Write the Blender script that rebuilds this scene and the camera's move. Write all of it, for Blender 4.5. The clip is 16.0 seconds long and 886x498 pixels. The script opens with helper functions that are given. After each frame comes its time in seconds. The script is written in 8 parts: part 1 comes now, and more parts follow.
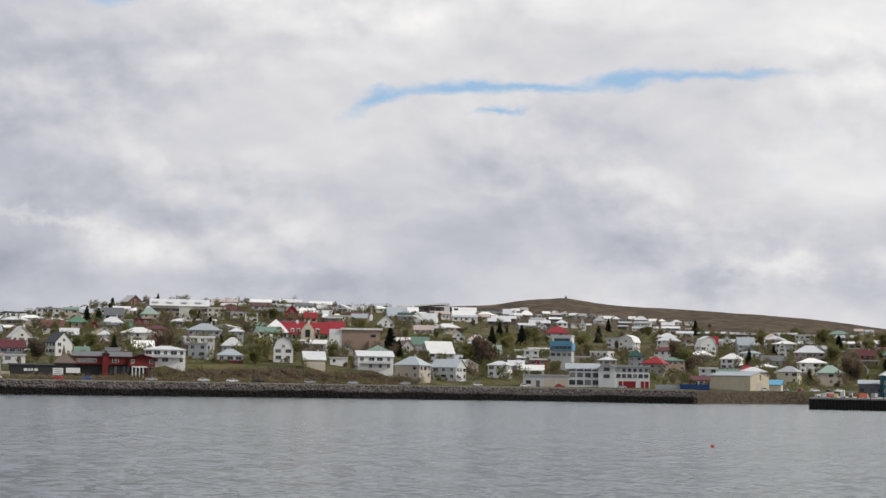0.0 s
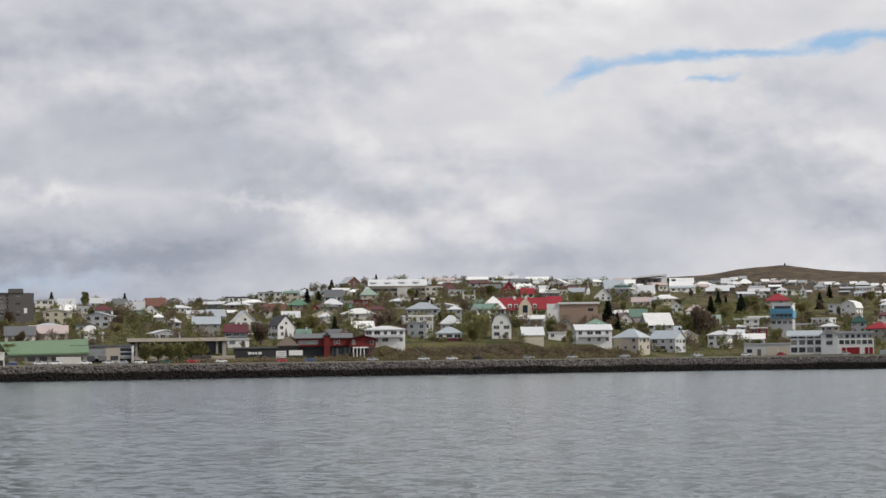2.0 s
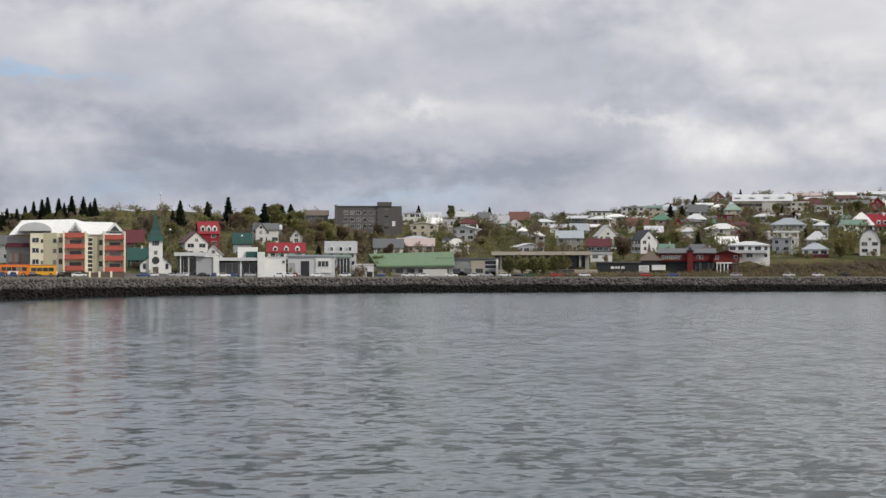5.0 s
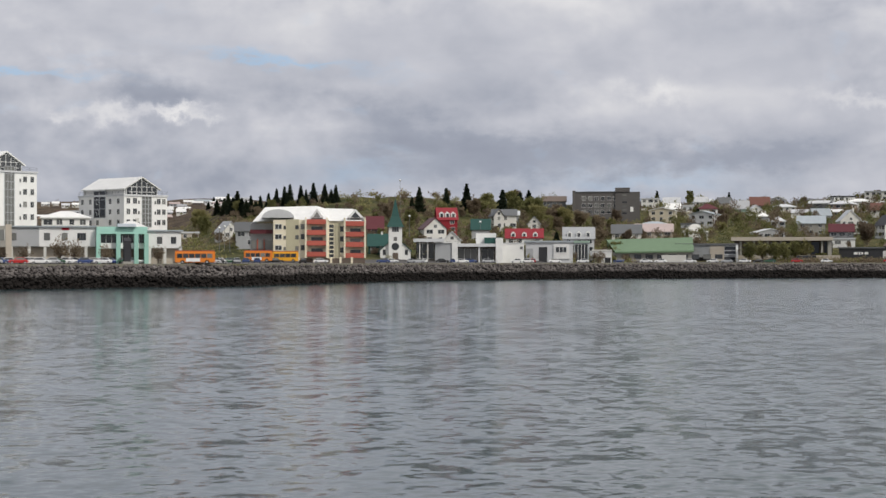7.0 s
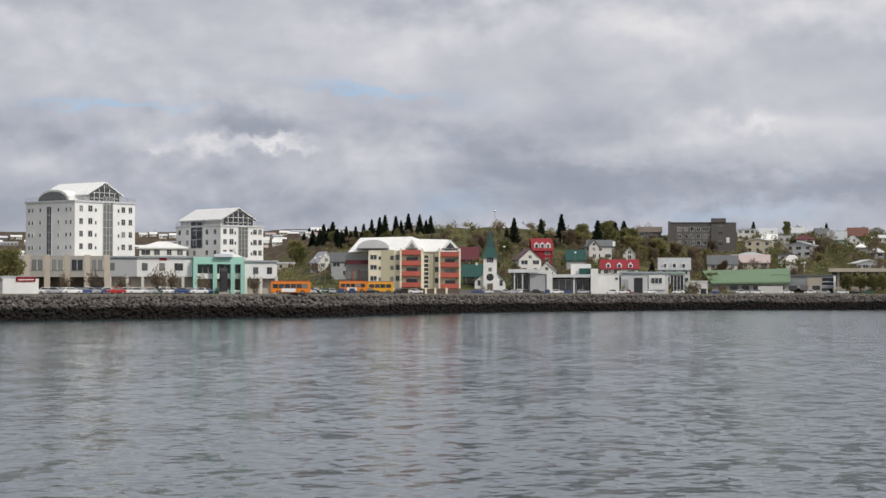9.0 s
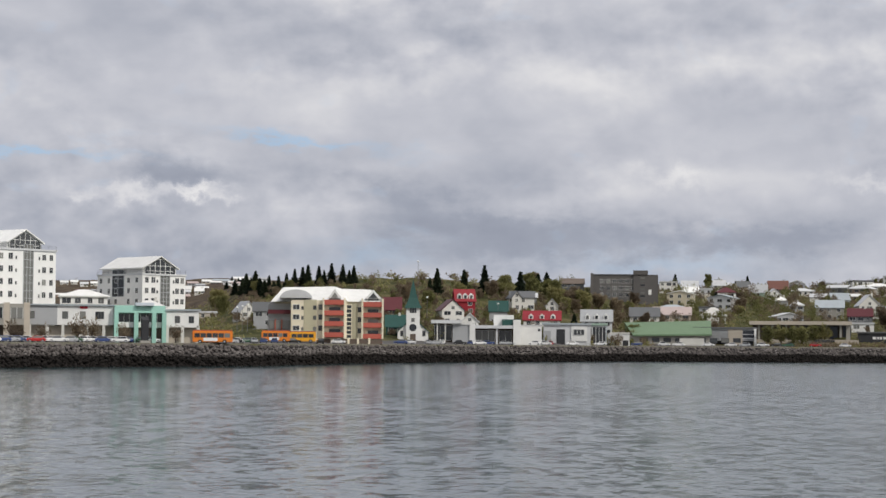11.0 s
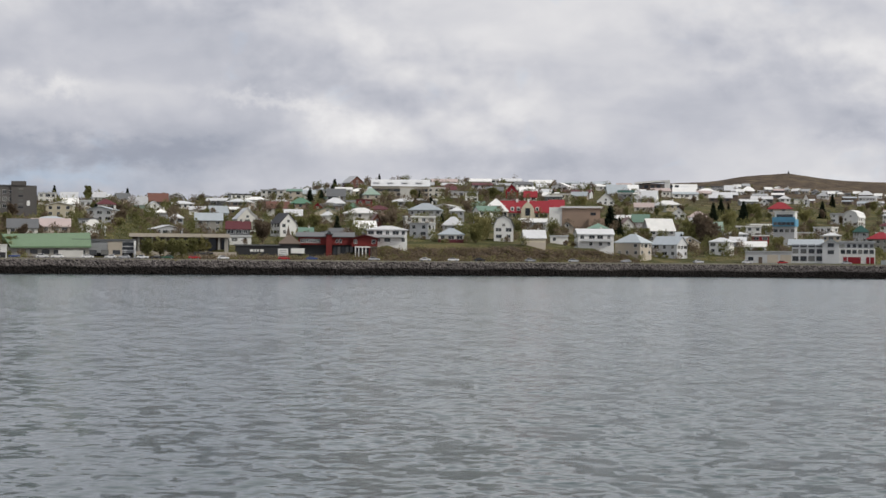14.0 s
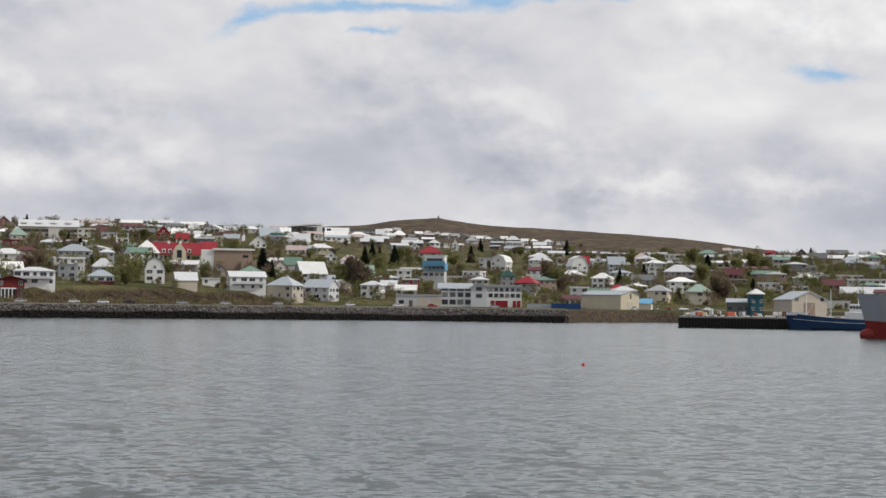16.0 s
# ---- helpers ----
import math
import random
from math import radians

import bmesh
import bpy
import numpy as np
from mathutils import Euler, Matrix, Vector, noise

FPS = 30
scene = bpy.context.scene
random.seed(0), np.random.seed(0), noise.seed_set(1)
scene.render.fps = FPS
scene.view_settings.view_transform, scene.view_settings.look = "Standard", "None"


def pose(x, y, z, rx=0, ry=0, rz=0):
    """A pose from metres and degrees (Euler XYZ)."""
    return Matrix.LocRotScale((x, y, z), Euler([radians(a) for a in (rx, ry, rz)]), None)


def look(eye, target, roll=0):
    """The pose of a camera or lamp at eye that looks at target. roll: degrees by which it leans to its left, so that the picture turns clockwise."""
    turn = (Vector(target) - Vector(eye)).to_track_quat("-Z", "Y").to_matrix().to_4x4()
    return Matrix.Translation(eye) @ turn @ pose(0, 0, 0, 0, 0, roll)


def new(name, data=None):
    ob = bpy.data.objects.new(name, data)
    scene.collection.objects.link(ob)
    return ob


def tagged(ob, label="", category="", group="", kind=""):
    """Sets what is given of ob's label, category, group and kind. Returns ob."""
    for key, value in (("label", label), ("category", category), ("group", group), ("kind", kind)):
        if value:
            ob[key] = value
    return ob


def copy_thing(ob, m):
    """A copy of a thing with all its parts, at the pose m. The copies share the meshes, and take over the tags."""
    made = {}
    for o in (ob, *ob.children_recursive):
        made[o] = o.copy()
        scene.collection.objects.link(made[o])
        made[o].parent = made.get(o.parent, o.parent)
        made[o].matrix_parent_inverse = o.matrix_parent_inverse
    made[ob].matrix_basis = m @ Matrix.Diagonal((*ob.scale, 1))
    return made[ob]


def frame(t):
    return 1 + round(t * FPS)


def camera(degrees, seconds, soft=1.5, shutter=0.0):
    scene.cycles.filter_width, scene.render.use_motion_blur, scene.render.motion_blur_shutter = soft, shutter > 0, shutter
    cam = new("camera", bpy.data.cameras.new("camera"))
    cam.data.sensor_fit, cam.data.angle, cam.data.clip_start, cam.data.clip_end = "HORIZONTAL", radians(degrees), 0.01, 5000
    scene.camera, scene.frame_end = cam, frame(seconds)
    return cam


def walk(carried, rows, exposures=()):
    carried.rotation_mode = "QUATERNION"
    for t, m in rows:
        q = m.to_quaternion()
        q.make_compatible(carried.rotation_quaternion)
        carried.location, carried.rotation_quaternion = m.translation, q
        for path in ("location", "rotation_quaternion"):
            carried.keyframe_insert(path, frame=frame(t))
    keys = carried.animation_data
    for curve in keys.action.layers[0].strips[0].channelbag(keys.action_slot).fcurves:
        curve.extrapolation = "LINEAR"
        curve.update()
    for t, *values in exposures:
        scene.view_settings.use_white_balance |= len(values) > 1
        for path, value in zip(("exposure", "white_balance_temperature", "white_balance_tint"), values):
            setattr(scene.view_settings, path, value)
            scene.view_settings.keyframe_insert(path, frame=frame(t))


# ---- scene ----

# ---- camera and walk ----
EYE = (0.0, 0.0, 5.7)


def aim(yaw, pitch, roll):
    a, b = radians(yaw), radians(pitch)
    d = Vector((math.sin(a) * math.cos(b), math.cos(a) * math.cos(b), math.sin(b)))
    return look(EYE, Vector(EYE) + d * 100, roll)


cam = camera(25.43, 16.0, soft=1.5)
walk(cam, [
    (0.0, aim(16.945, 3.958, 0.95)),
    (0.5, aim(16.224, 4.304, -0.098)),
    (1.0, aim(14.748, 4.727, -0.119)),
    (1.5, aim(13.597, 4.592, -0.278)),
    (2.0, aim(10.672, 3.212, -0.714)),
    (2.5, aim(8.385, 2.911, -0.802)),
    (3.0, aim(6.667, 1.705, -0.678)),
    (3.5, aim(4.229, 0.025, -0.512)),
    (3.7, aim(2.995, -0.251, -0.795)),
    (5.8, aim(-1.786, 1.274, 0.042)),
    (6.0, aim(-2.716, 0.816, -0.22)),
    (6.5, aim(-5.325, 0.213, -0.588)),
    (7.0, aim(-6.85, 0.379, -0.047)),
    (7.5, aim(-7.727, 0.65, -0.149)),
    (8.0, aim(-8.869, 1.111, -0.002)),
    (8.2, aim(-9.447, 1.438, -0.021)),
    (10.3, aim(-9.667, 0.945, 0.063)),
    (10.5, aim(-9.212, 1.228, 0.243)),
    (11.0, aim(-7.38, 2.753, 0.417)),
    (11.5, aim(-4.799, 2.806, 0.484)),
    (12.0, aim(-2.524, 2.699, 0.424)),
    (12.5, aim(-0.001, 1.77, 0.586)),
    (13.0, aim(3.492, 0.842, 0.382)),
    (13.5, aim(6.943, 0.8, 0.646)),
    (14.0, aim(10.586, 0.331, 0.492)),
    (14.5, aim(13.719, 0.856, 0.083)),
    (15.0, aim(15.893, 1.077, 0.615)),
    (15.5, aim(17.886, 1.189, 0.373)),
    (16.0, aim(20.694, 1.681, 0.704)),
])

# ---- world and light ----
SUN_AZ, SUN_EL = 125.0, 44.0
EXPOSURE = 0.0
scene.view_settings.exposure = EXPOSURE


class Graph:
    """Small helper that wires shader nodes."""

    def __init__(self, tree):
        self.t = tree
        self.t.nodes.clear()

    def n(self, kind, **values):
        node = self.t.nodes.new(kind)
        for k, v in values.items():
            if k == "data_type":
                node.data_type = v
            elif k == "operation":
                node.operation = v
            elif k == "blend_type":
                node.blend_type = v
        return node

    def put(self, socket, v):
        if isinstance(v, bpy.types.NodeSocket):
            self.t.links.new(v, socket)
        else:
            socket.default_value = v

    def m(self, op, a, b=0.0, c=0.0):
        node = self.n("ShaderNodeMath", operation=op)
        for s, v in zip(node.inputs, (a, b, c)):
            self.put(s, v)
        return node.outputs[0]

    def vec(self, x, y, z):
        node = self.n("ShaderNodeCombineXYZ")
        for s, v in zip(node.inputs, (x, y, z)):
            self.put(s, v)
        return node.outputs[0]

    def mul(self, v, by):
        node = self.n("ShaderNodeVectorMath", operation="MULTIPLY")
        self.put(node.inputs[0], v)
        node.inputs[1].default_value = by
        return node.outputs[0]

    def noise(self, v, scale, detail=4.0, rough=0.55, distortion=0.0):
        node = self.n("ShaderNodeTexNoise")
        if v is not None:
            self.put(node.inputs["Vector"], v)
        for k, val in (("Scale", scale), ("Detail", detail), ("Roughness", rough), ("Distortion", distortion)):
            node.inputs[k].default_value = val
        return node.outputs[0]

    def ramp(self, v, stops):
        node = self.n("ShaderNodeValToRGB")
        el = node.color_ramp.elements
        while len(el) < len(stops):
            el.new(0.5)
        for e, (p, col) in zip(el, stops):
            e.position, e.color = p, (*col, 1)
        self.put(node.inputs[0], v)
        return node.outputs[0]

    def mix(self, f, a, b, kind="MIX"):
        node = self.n("ShaderNodeMix", data_type="RGBA", blend_type=kind)
        self.put(node.inputs[0], f)
        for i, v in ((6, a), (7, b)):
            self.put(node.inputs[i], v if isinstance(v, bpy.types.NodeSocket) else (*v, 1))
        return node.outputs[2]


def make_world():
    world = bpy.data.worlds.new("overcast_sky")
    scene.world = world
    world.use_nodes = True
    g = Graph(world.node_tree)
    out, bg = g.n("ShaderNodeOutputWorld"), g.n("ShaderNodeBackground")
    g.t.links.new(bg.outputs[0], out.inputs[0])
    way = g.n("ShaderNodeTexCoord").outputs["Generated"]
    sep = g.n("ShaderNodeSeparateXYZ")
    g.put(sep.inputs[0], way)
    x, y, z = sep.outputs
    az = g.m("MULTIPLY", g.m("ARCTAN2", x, y), 57.2958)
    el = g.m("MULTIPLY", g.m("ARCSINE", z), 57.2958)
    # clouds lie in flat layers: stretch the texture along the horizon
    flat = g.mul(way, (1.0, 1.0, 2.6))
    wob = g.noise(flat, 26.0, 5.0, 0.62)
    wob2 = g.noise(g.mul(way, (1.3, 1.3, 3.0)), 34.0, 5.0, 0.62)

    def field(sway, lift):
        """Bearing and height, frayed by that many degrees."""
        return (g.m("ADD", az, g.m("MULTIPLY", g.m("SUBTRACT", wob, 0.5), sway)),
                g.m("ADD", el, g.m("MULTIPLY", g.m("SUBTRACT", wob2, 0.5), lift)))

    def blob(where, a0, e0, wa, we, slope=0.0):
        da = g.m("SUBTRACT", where[0], a0)
        u = g.m("DIVIDE", da, wa)
        v = g.m("DIVIDE", g.m("SUBTRACT", g.m("SUBTRACT", where[1], e0), g.m("MULTIPLY", da, slope)), we)
        q = g.m("ADD", g.m("MULTIPLY", u, u), g.m("MULTIPLY", v, v))
        return g.m("EXPONENT", g.m("MULTIPLY", q, -1.0))

    def total(blobs, where):
        s = blob(where, *blobs[0])
        for b in blobs[1:]:
            s = g.m("ADD", s, blob(where, *b))
        return s

    loose, tight = field(4.0, 1.7), field(2.2, 0.55)
    curl = g.n("ShaderNodeTexNoise")
    g.put(curl.inputs["Vector"], way)
    for k, v in (("Scale", 75.0), ("Detail", 5.0), ("Roughness", 0.6)):
        curl.inputs[k].default_value = v
    curls = g.n("ShaderNodeSeparateXYZ")
    g.put(curls.inputs[0], curl.outputs["Color"])
    puffy = [g.m("ADD", t, g.m("MULTIPLY", g.m("SUBTRACT", c, 0.5), k)) for t, c, k in zip(tight, curls.outputs, (2.0, 1.3))]
    big = g.noise(flat, 8.0, 3.0, 0.5, 0.5)
    small = g.noise(g.mul(way, (1.0, 1.0, 1.9)), 30.0, 4.0, 0.5, 0.5)

    def heap(scale, rise, detail):
        """Heaped cloud, bright above and grey beneath."""
        lean = g.n("ShaderNodeVectorMath", operation="ADD")
        g.put(lean.inputs[0], way)
        lean.inputs[1].default_value = (0.4 * rise, 0.0, rise)
        low, high = [g.noise(g.mul(v, (1.0, 1.0, 1.35)), scale, detail, 0.5, 0.1) for v in (way, lean.outputs[0])]
        return g.m("SUBTRACT", low, high)

    f = g.m("ADD", 0.5, g.m("ADD", g.m("MULTIPLY", g.m("SUBTRACT", big, 0.5), 0.46), g.m("MULTIPLY", g.m("SUBTRACT", small, 0.5), 0.14)))
    heaps = g.m("ADD", g.m("MULTIPLY", heap(11.0, 0.012, 5.0), 0.55), g.m("MULTIPLY", heap(26.0, 0.006, 4.0), 0.3))
    # heaps stand out in some parts of the sky and melt into a sheet in others
    where_heaped = g.n("ShaderNodeMapRange")
    g.put(where_heaped.inputs[0], g.noise(flat, 6.0, 2.0, 0.5))
    for i, v in ((1, 0.40), (2, 0.60), (3, 0.3), (4, 1.5)):
        where_heaped.inputs[i].default_value = v
    f = g.m("ADD", f, g.m("MULTIPLY", heaps, where_heaped.outputs[0]))
    # the cover thins towards the right of the bay and upwards
    side = g.n("ShaderNodeClamp")
    g.put(side.inputs[0], az)
    side.inputs[1].default_value, side.inputs[2].default_value = -25.0, 35.0
    up = g.n("ShaderNodeClamp")
    g.put(up.inputs[0], el)
    up.inputs[1].default_value, up.inputs[2].default_value = 0.0, 12.0
    f = g.m("ADD", f, g.m("MULTIPLY", g.m("SUBTRACT", side.outputs[0], 2.0), 0.0047))
    f = g.m("ADD", f, g.m("MULTIPLY", g.m("SUBTRACT", up.outputs[0], 5.5), 0.014))
    f = g.m("SUBTRACT", g.m("ADD", f, g.m("MULTIPLY", total(BRIGHT_CLOUDS, puffy), 0.145)), g.m("MULTIPLY", total(DARK_CLOUDS, [g.m("MULTIPLY", g.m("ADD", u, v), 0.5) for u, v in zip(loose, puffy)]), 0.12))
    cloud = g.ramp(f, CLOUD_RAMP)
    gaps = total(BLUE_GAPS, [g.m("ADD", g.m("MULTIPLY", u, 0.75), g.m("MULTIPLY", v, 0.25)) for u, v in zip(tight, puffy)])
    blue = g.ramp(g.m("ADD", gaps, g.m("MULTIPLY", g.m("SUBTRACT", small, 0.5), 1.1)), [(0.15, (0, 0, 0)), (1.35, (1, 1, 1))])
    thin = g.m("MULTIPLY", total(THIN_CLOUDS, loose), 0.35)
    sky = g.n("ShaderNodeTexSky")
    sky.sky_type, sky.sun_disc = "NISHITA", False
    sky.sun_elevation, sky.sun_rotation = radians(SUN_EL), radians(SUN_AZ)
    clear = g.mix(1.0, sky.outputs[0], (0.085, 0.085, 0.085), "MULTIPLY")
    clear = g.mix(0.75, clear, (0.38, 0.58, 0.84))
    g.put(bg.inputs[0], g.mix(g.m("MAXIMUM", blue, thin), cloud, clear))
    bg.inputs[1].default_value = 1.0


# bearing, height, half width, half height in degrees, slope
BLUE_GAPS = [(14.7, 8.2, 0.7, 0.28, 0.35), (16.5, 8.6, 1.7, 0.22, 0.06), (19.6, 8.65, 1.9, 0.15, 0.0), (22.3, 8.9, 1.1, 0.2, 0.06), (25.2, 9.08, 2.2, 0.17, 0.0),
             (18.6, 8.0, 0.7, 0.13, 0.05), (7.2, 11.2, 1.0, 0.35, 0.3), (8.6, 11.9, 1.0, 0.3, 0.1), (31.6, 6.8, 1.0, 0.22, -0.1)]
THIN_CLOUDS = [(-1.0, 2.3, 3.0, 0.35, 0.0), (-9.5, 2.6, 1.5, 0.4, 0.0), (-19.0, 5.4, 2.4, 0.16, 0.0), (-11.0, 5.85, 2.6, 0.18, -0.08),
               (-19.0, 5.4, 1.6, 0.12, 0.0), (-12.0, 5.9, 1.6, 0.12, -0.08)]
DARK_CLOUDS = [(-6.8, 3.4, 2.6, 0.35, 0.0), (0.3, 3.05, 2.6, 0.4, 0.0), (-15.8, 5.3, 0.7, 0.7, 0.0), (-14.6, 4.95, 1.0, 0.35, 0.0), (-10.0, 4.4, 3.0, 0.5, 0.0),
               (3.6, 3.0, 2.0, 0.6, 0.0), (10.7, 3.0, 1.9, 0.6, 0.0), (19.5, 4.7, 3.4, 0.8, 0.1), (22.8, 4.2, 2.6, 0.5, 0.1),
               (24.9, 3.2, 0.6, 0.6, 0.0), (28.5, 3.3, 1.0, 1.0, 0.0), (33.2, 3.0, 2.4, 1.0, 0.0), (-9.0, 9.0, 6.0, 0.8, 0.0), (14.0, 2.9, 2.0, 0.4, 0.0), (4.5, 8.6, 4.0, 1.8, 0.0), (-8.2, 3.9, 1.8, 0.4, 0.0), (-5.0, 2.7, 5.0, 0.5, 0.0), (-4.0, 3.2, 4.0, 0.6, 0.0)]
BRIGHT_CLOUDS = [(-14.7, 4.42, 0.7, 0.16, 0.0), (-16.2, 4.15, 0.9, 0.3, 0.1), (-18.0, 4.1, 0.5, 0.2, -0.1), (-13.8, 4.22, 0.5, 0.12, 0.0), (-16.6, 4.3, 1.3, 0.25, 0.0), (-14.6, 4.4, 0.9, 0.15, 0.0),
                 (-0.8, 4.9, 1.0, 0.3, 0.0), (5.4, 4.6, 1.8, 0.22, -0.15), (7.8, 3.8, 1.0, 0.5, 0.0),
                 (31.0, 3.6, 2.0, 0.4, 0.0), (26.5, 3.6, 1.2, 0.35, 0.0)]
CLOUD_RAMP = [(0.06, (0.25, 0.27, 0.34)), (0.28, (0.35, 0.375, 0.445)), (0.48, (0.545, 0.555, 0.61)), (0.64, (0.73, 0.725, 0.745)), (0.82, (0.93, 0.92, 0.91))]
make_world()

sun = new("sun", bpy.data.lights.new("sun", "SUN"))
sun.data.energy, sun.data.angle, sun.data.color = 2.2, radians(2.0), (1.0, 0.95, 0.88)
sa, se = radians(SUN_AZ), radians(SUN_EL)
sun.matrix_world = look(Vector((math.sin(sa) * math.cos(se), math.cos(sa) * math.cos(se), math.sin(se))) * 500, (0, 0, 0))


# ---- materials ----
MATS = {}


def surface(name, col, rough=0.7, var=0.25, scale=0.6, metal=0.0, bump=0.15, fine=9.0, tint=None, spec=0.3):
    """Weathered coat: stains at building scale, grain at hand scale, a little difference from piece to piece."""
    if name in MATS:
        return MATS[name]
    mat = bpy.data.materials.new(name)
    mat.use_nodes = True
    g = Graph(mat.node_tree)
    out, b = g.n("ShaderNodeOutputMaterial"), g.n("ShaderNodeBsdfPrincipled")
    g.t.links.new(b.outputs[0], out.inputs[0])
    at = g.n("ShaderNodeTexCoord").outputs["Object"]
    big, small = g.noise(at, scale, 4, 0.6), g.noise(at, fine, 3, 0.6)
    rnd = g.n("ShaderNodeObjectInfo").outputs["Random"]
    f = g.m("ADD", g.m("MULTIPLY", g.m("SUBTRACT", big, 0.5), 1.5 * var), g.m("MULTIPLY", g.m("SUBTRACT", small, 0.5), 0.8 * var))
    f = g.m("ADD", g.m("ADD", f, 1.0), g.m("MULTIPLY", g.m("SUBTRACT", rnd, 0.5), var))
    shade = g.n("ShaderNodeVectorMath", operation="SCALE")
    base = g.mix(big, col, tint or col) if tint else None
    if base is None:
        shade.inputs[0].default_value = col
    else:
        g.put(shade.inputs[0], base)
    g.put(shade.inputs[3], f)
    g.put(b.inputs["Base Color"], shade.outputs[0])
    g.put(b.inputs["Roughness"], g.m("ADD", g.m("MULTIPLY", small, 0.2), rough - 0.1))
    b.inputs["Metallic"].default_value = metal
    b.inputs["Specular IOR Level"].default_value = spec
    if bump:
        bp = g.n("ShaderNodeBump")
        bp.inputs["Strength"].default_value, bp.inputs["Distance"].default_value = bump, 0.05
        g.put(bp.inputs["Height"], small)
        g.put(b.inputs["Normal"], bp.outputs[0])
    MATS[name] = mat
    return mat


COLOURS = {
    "white": (0.74, 0.74, 0.72), "offwhite": (0.62, 0.61, 0.57), "cream": (0.62, 0.56, 0.43), "beige": (0.46, 0.41, 0.34),
    "pink": (0.43, 0.35, 0.33), "tan": (0.30, 0.22, 0.17), "grey": (0.36, 0.37, 0.38), "lightgrey": (0.55, 0.56, 0.57),
    "darkgrey": (0.12, 0.125, 0.13), "black": (0.035, 0.036, 0.04), "red": (0.27, 0.02, 0.03), "maroon": (0.10, 0.024, 0.03),
    "rust": (0.15, 0.068, 0.052), "barn": (0.15, 0.022, 0.02), "orange": (0.37, 0.10, 0.06), "green": (0.09, 0.19, 0.13),
    "hall": (0.15, 0.23, 0.135), "mint": (0.34, 0.60, 0.51), "teal": (0.022, 0.075, 0.065), "palegreen": (0.27, 0.36, 0.30), "jade": (0.14, 0.23, 0.18), "snow": (0.82, 0.82, 0.80), "ivory": (0.78, 0.71, 0.55), "coral": (0.46, 0.115, 0.085), "khaki": (0.44, 0.41, 0.29),
    "blue": (0.12, 0.32, 0.48), "navy": (0.02, 0.06, 0.18), "bluegrey": (0.36, 0.40, 0.43), "yellow": (0.60, 0.54, 0.34),
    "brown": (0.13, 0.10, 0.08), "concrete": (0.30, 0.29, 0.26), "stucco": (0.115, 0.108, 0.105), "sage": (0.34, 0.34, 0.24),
}


def coat(c):
    return surface("paint_" + c, COLOURS[c], 0.75, 0.18, 0.35)


def tin(c):
    return surface("roof_" + c, COLOURS[c], 0.5, 0.22, 0.5, bump=0.1)


def make_glass():
    mat = bpy.data.materials.new("window_glass")
    mat.use_nodes = True
    g = Graph(mat.node_tree)
    out, b = g.n("ShaderNodeOutputMaterial"), g.n("ShaderNodeBsdfPrincipled")
    g.t.links.new(b.outputs[0], out.inputs[0])
    rnd = g.n("ShaderNodeObjectInfo").outputs["Random"]
    g.put(b.inputs["Base Color"], g.ramp(rnd, [(0.0, (0.015, 0.018, 0.022)), (0.7, (0.05, 0.055, 0.06)), (1.0, (0.22, 0.22, 0.2))]))
    b.inputs["Roughness"].default_value = 0.08
    return mat


GLASS = make_glass()

# ---- the lie of the land: bearing from the pier (degrees) and range (metres) ----
SHORE_AZ=[-75,-26,-22.3,-19.2,-16,-12.7,-9.7,-7.5,-5.3,-2.2,2.8,8,16.4,20.3,24.3,24.9,26.8,28.5,75]
SHORE_R=[330,380,398,419,441,462,544,588,616,666,680,710,759,777,760,805,850,845,820]
AZ=[-24,-16,-14.4,-13,-11,-8,-4,0,4,7,9,13,15,17,20,24,28,34]
R0=[600,600,610,620,640,680,740,770,780,790,790,820,830,860,900,930,930,930]
Z0=[7,7,7,7,8,9,11,11,10,11,13,13.5,10,8,8,7,7,7]
R1=[1500,1500,1200,930,890,880,920,1100,1250,1350,1400,1450,1470,1500,1500,1450,1400,1400]
E1=[.9,.9,1.0,1.58,1.9,1.96,1.72,1.58,1.6,2.0,2.2,2.25,2.2,2.1,1.75,1.6,1.55,1.5]
BANK=[5.6,5.6,5.6,5.6,5.6,5.6,5.6,5.6,5.6,5.6,11.5,12,11,5.6,5.6,5.6,5.6,5.6]
FAR_AZ=[-24,-15.2,-14.3,-12.8,-10,0,10,15,17,18.3,19.3,20.55,21.9,22.6,24.25,25.9,27.5,29.8,31,34]
FAR_E=[1.7,1.77,1.85,1.84,1.6,1.0,1.7,2.15,2.27,2.32,2.5,2.58,2.41,2.34,2.27,2.19,2.05,1.77,1.65,1.3]
def ground(az,r):
    I=lambda X,Y: np.interp(az,X,Y)
    rs=I(SHORE_AZ,SHORE_R);z1=EYE[2] + I(AZ,R1)*np.tan(np.radians(I(AZ,E1)));zf=EYE[2] + 2600*np.tan(np.radians(I(FAR_AZ,FAR_E)))
    kr=[rs+2,rs+9.6,rs+12,rs+43,rs+51,max(I(AZ,R0),rs+70),I(AZ,R1),I(AZ,R1)*1.3,2600,4500]
    kz=[-3.0,4.4,5.25,5.3,I(AZ,BANK),I(AZ,Z0),z1,z1-4,zf,zf-80]
    return float(np.interp(r,kr,kz))
def shore(az): return float(np.interp(az,SHORE_AZ,SHORE_R))


def polar(x, y):
    return math.degrees(math.atan2(x, y)), math.hypot(x, y)


def at(az, r):
    a = radians(az)
    return r * math.sin(a), r * math.cos(a)


def ground_at(x, y):
    return ground(*polar(x, y))


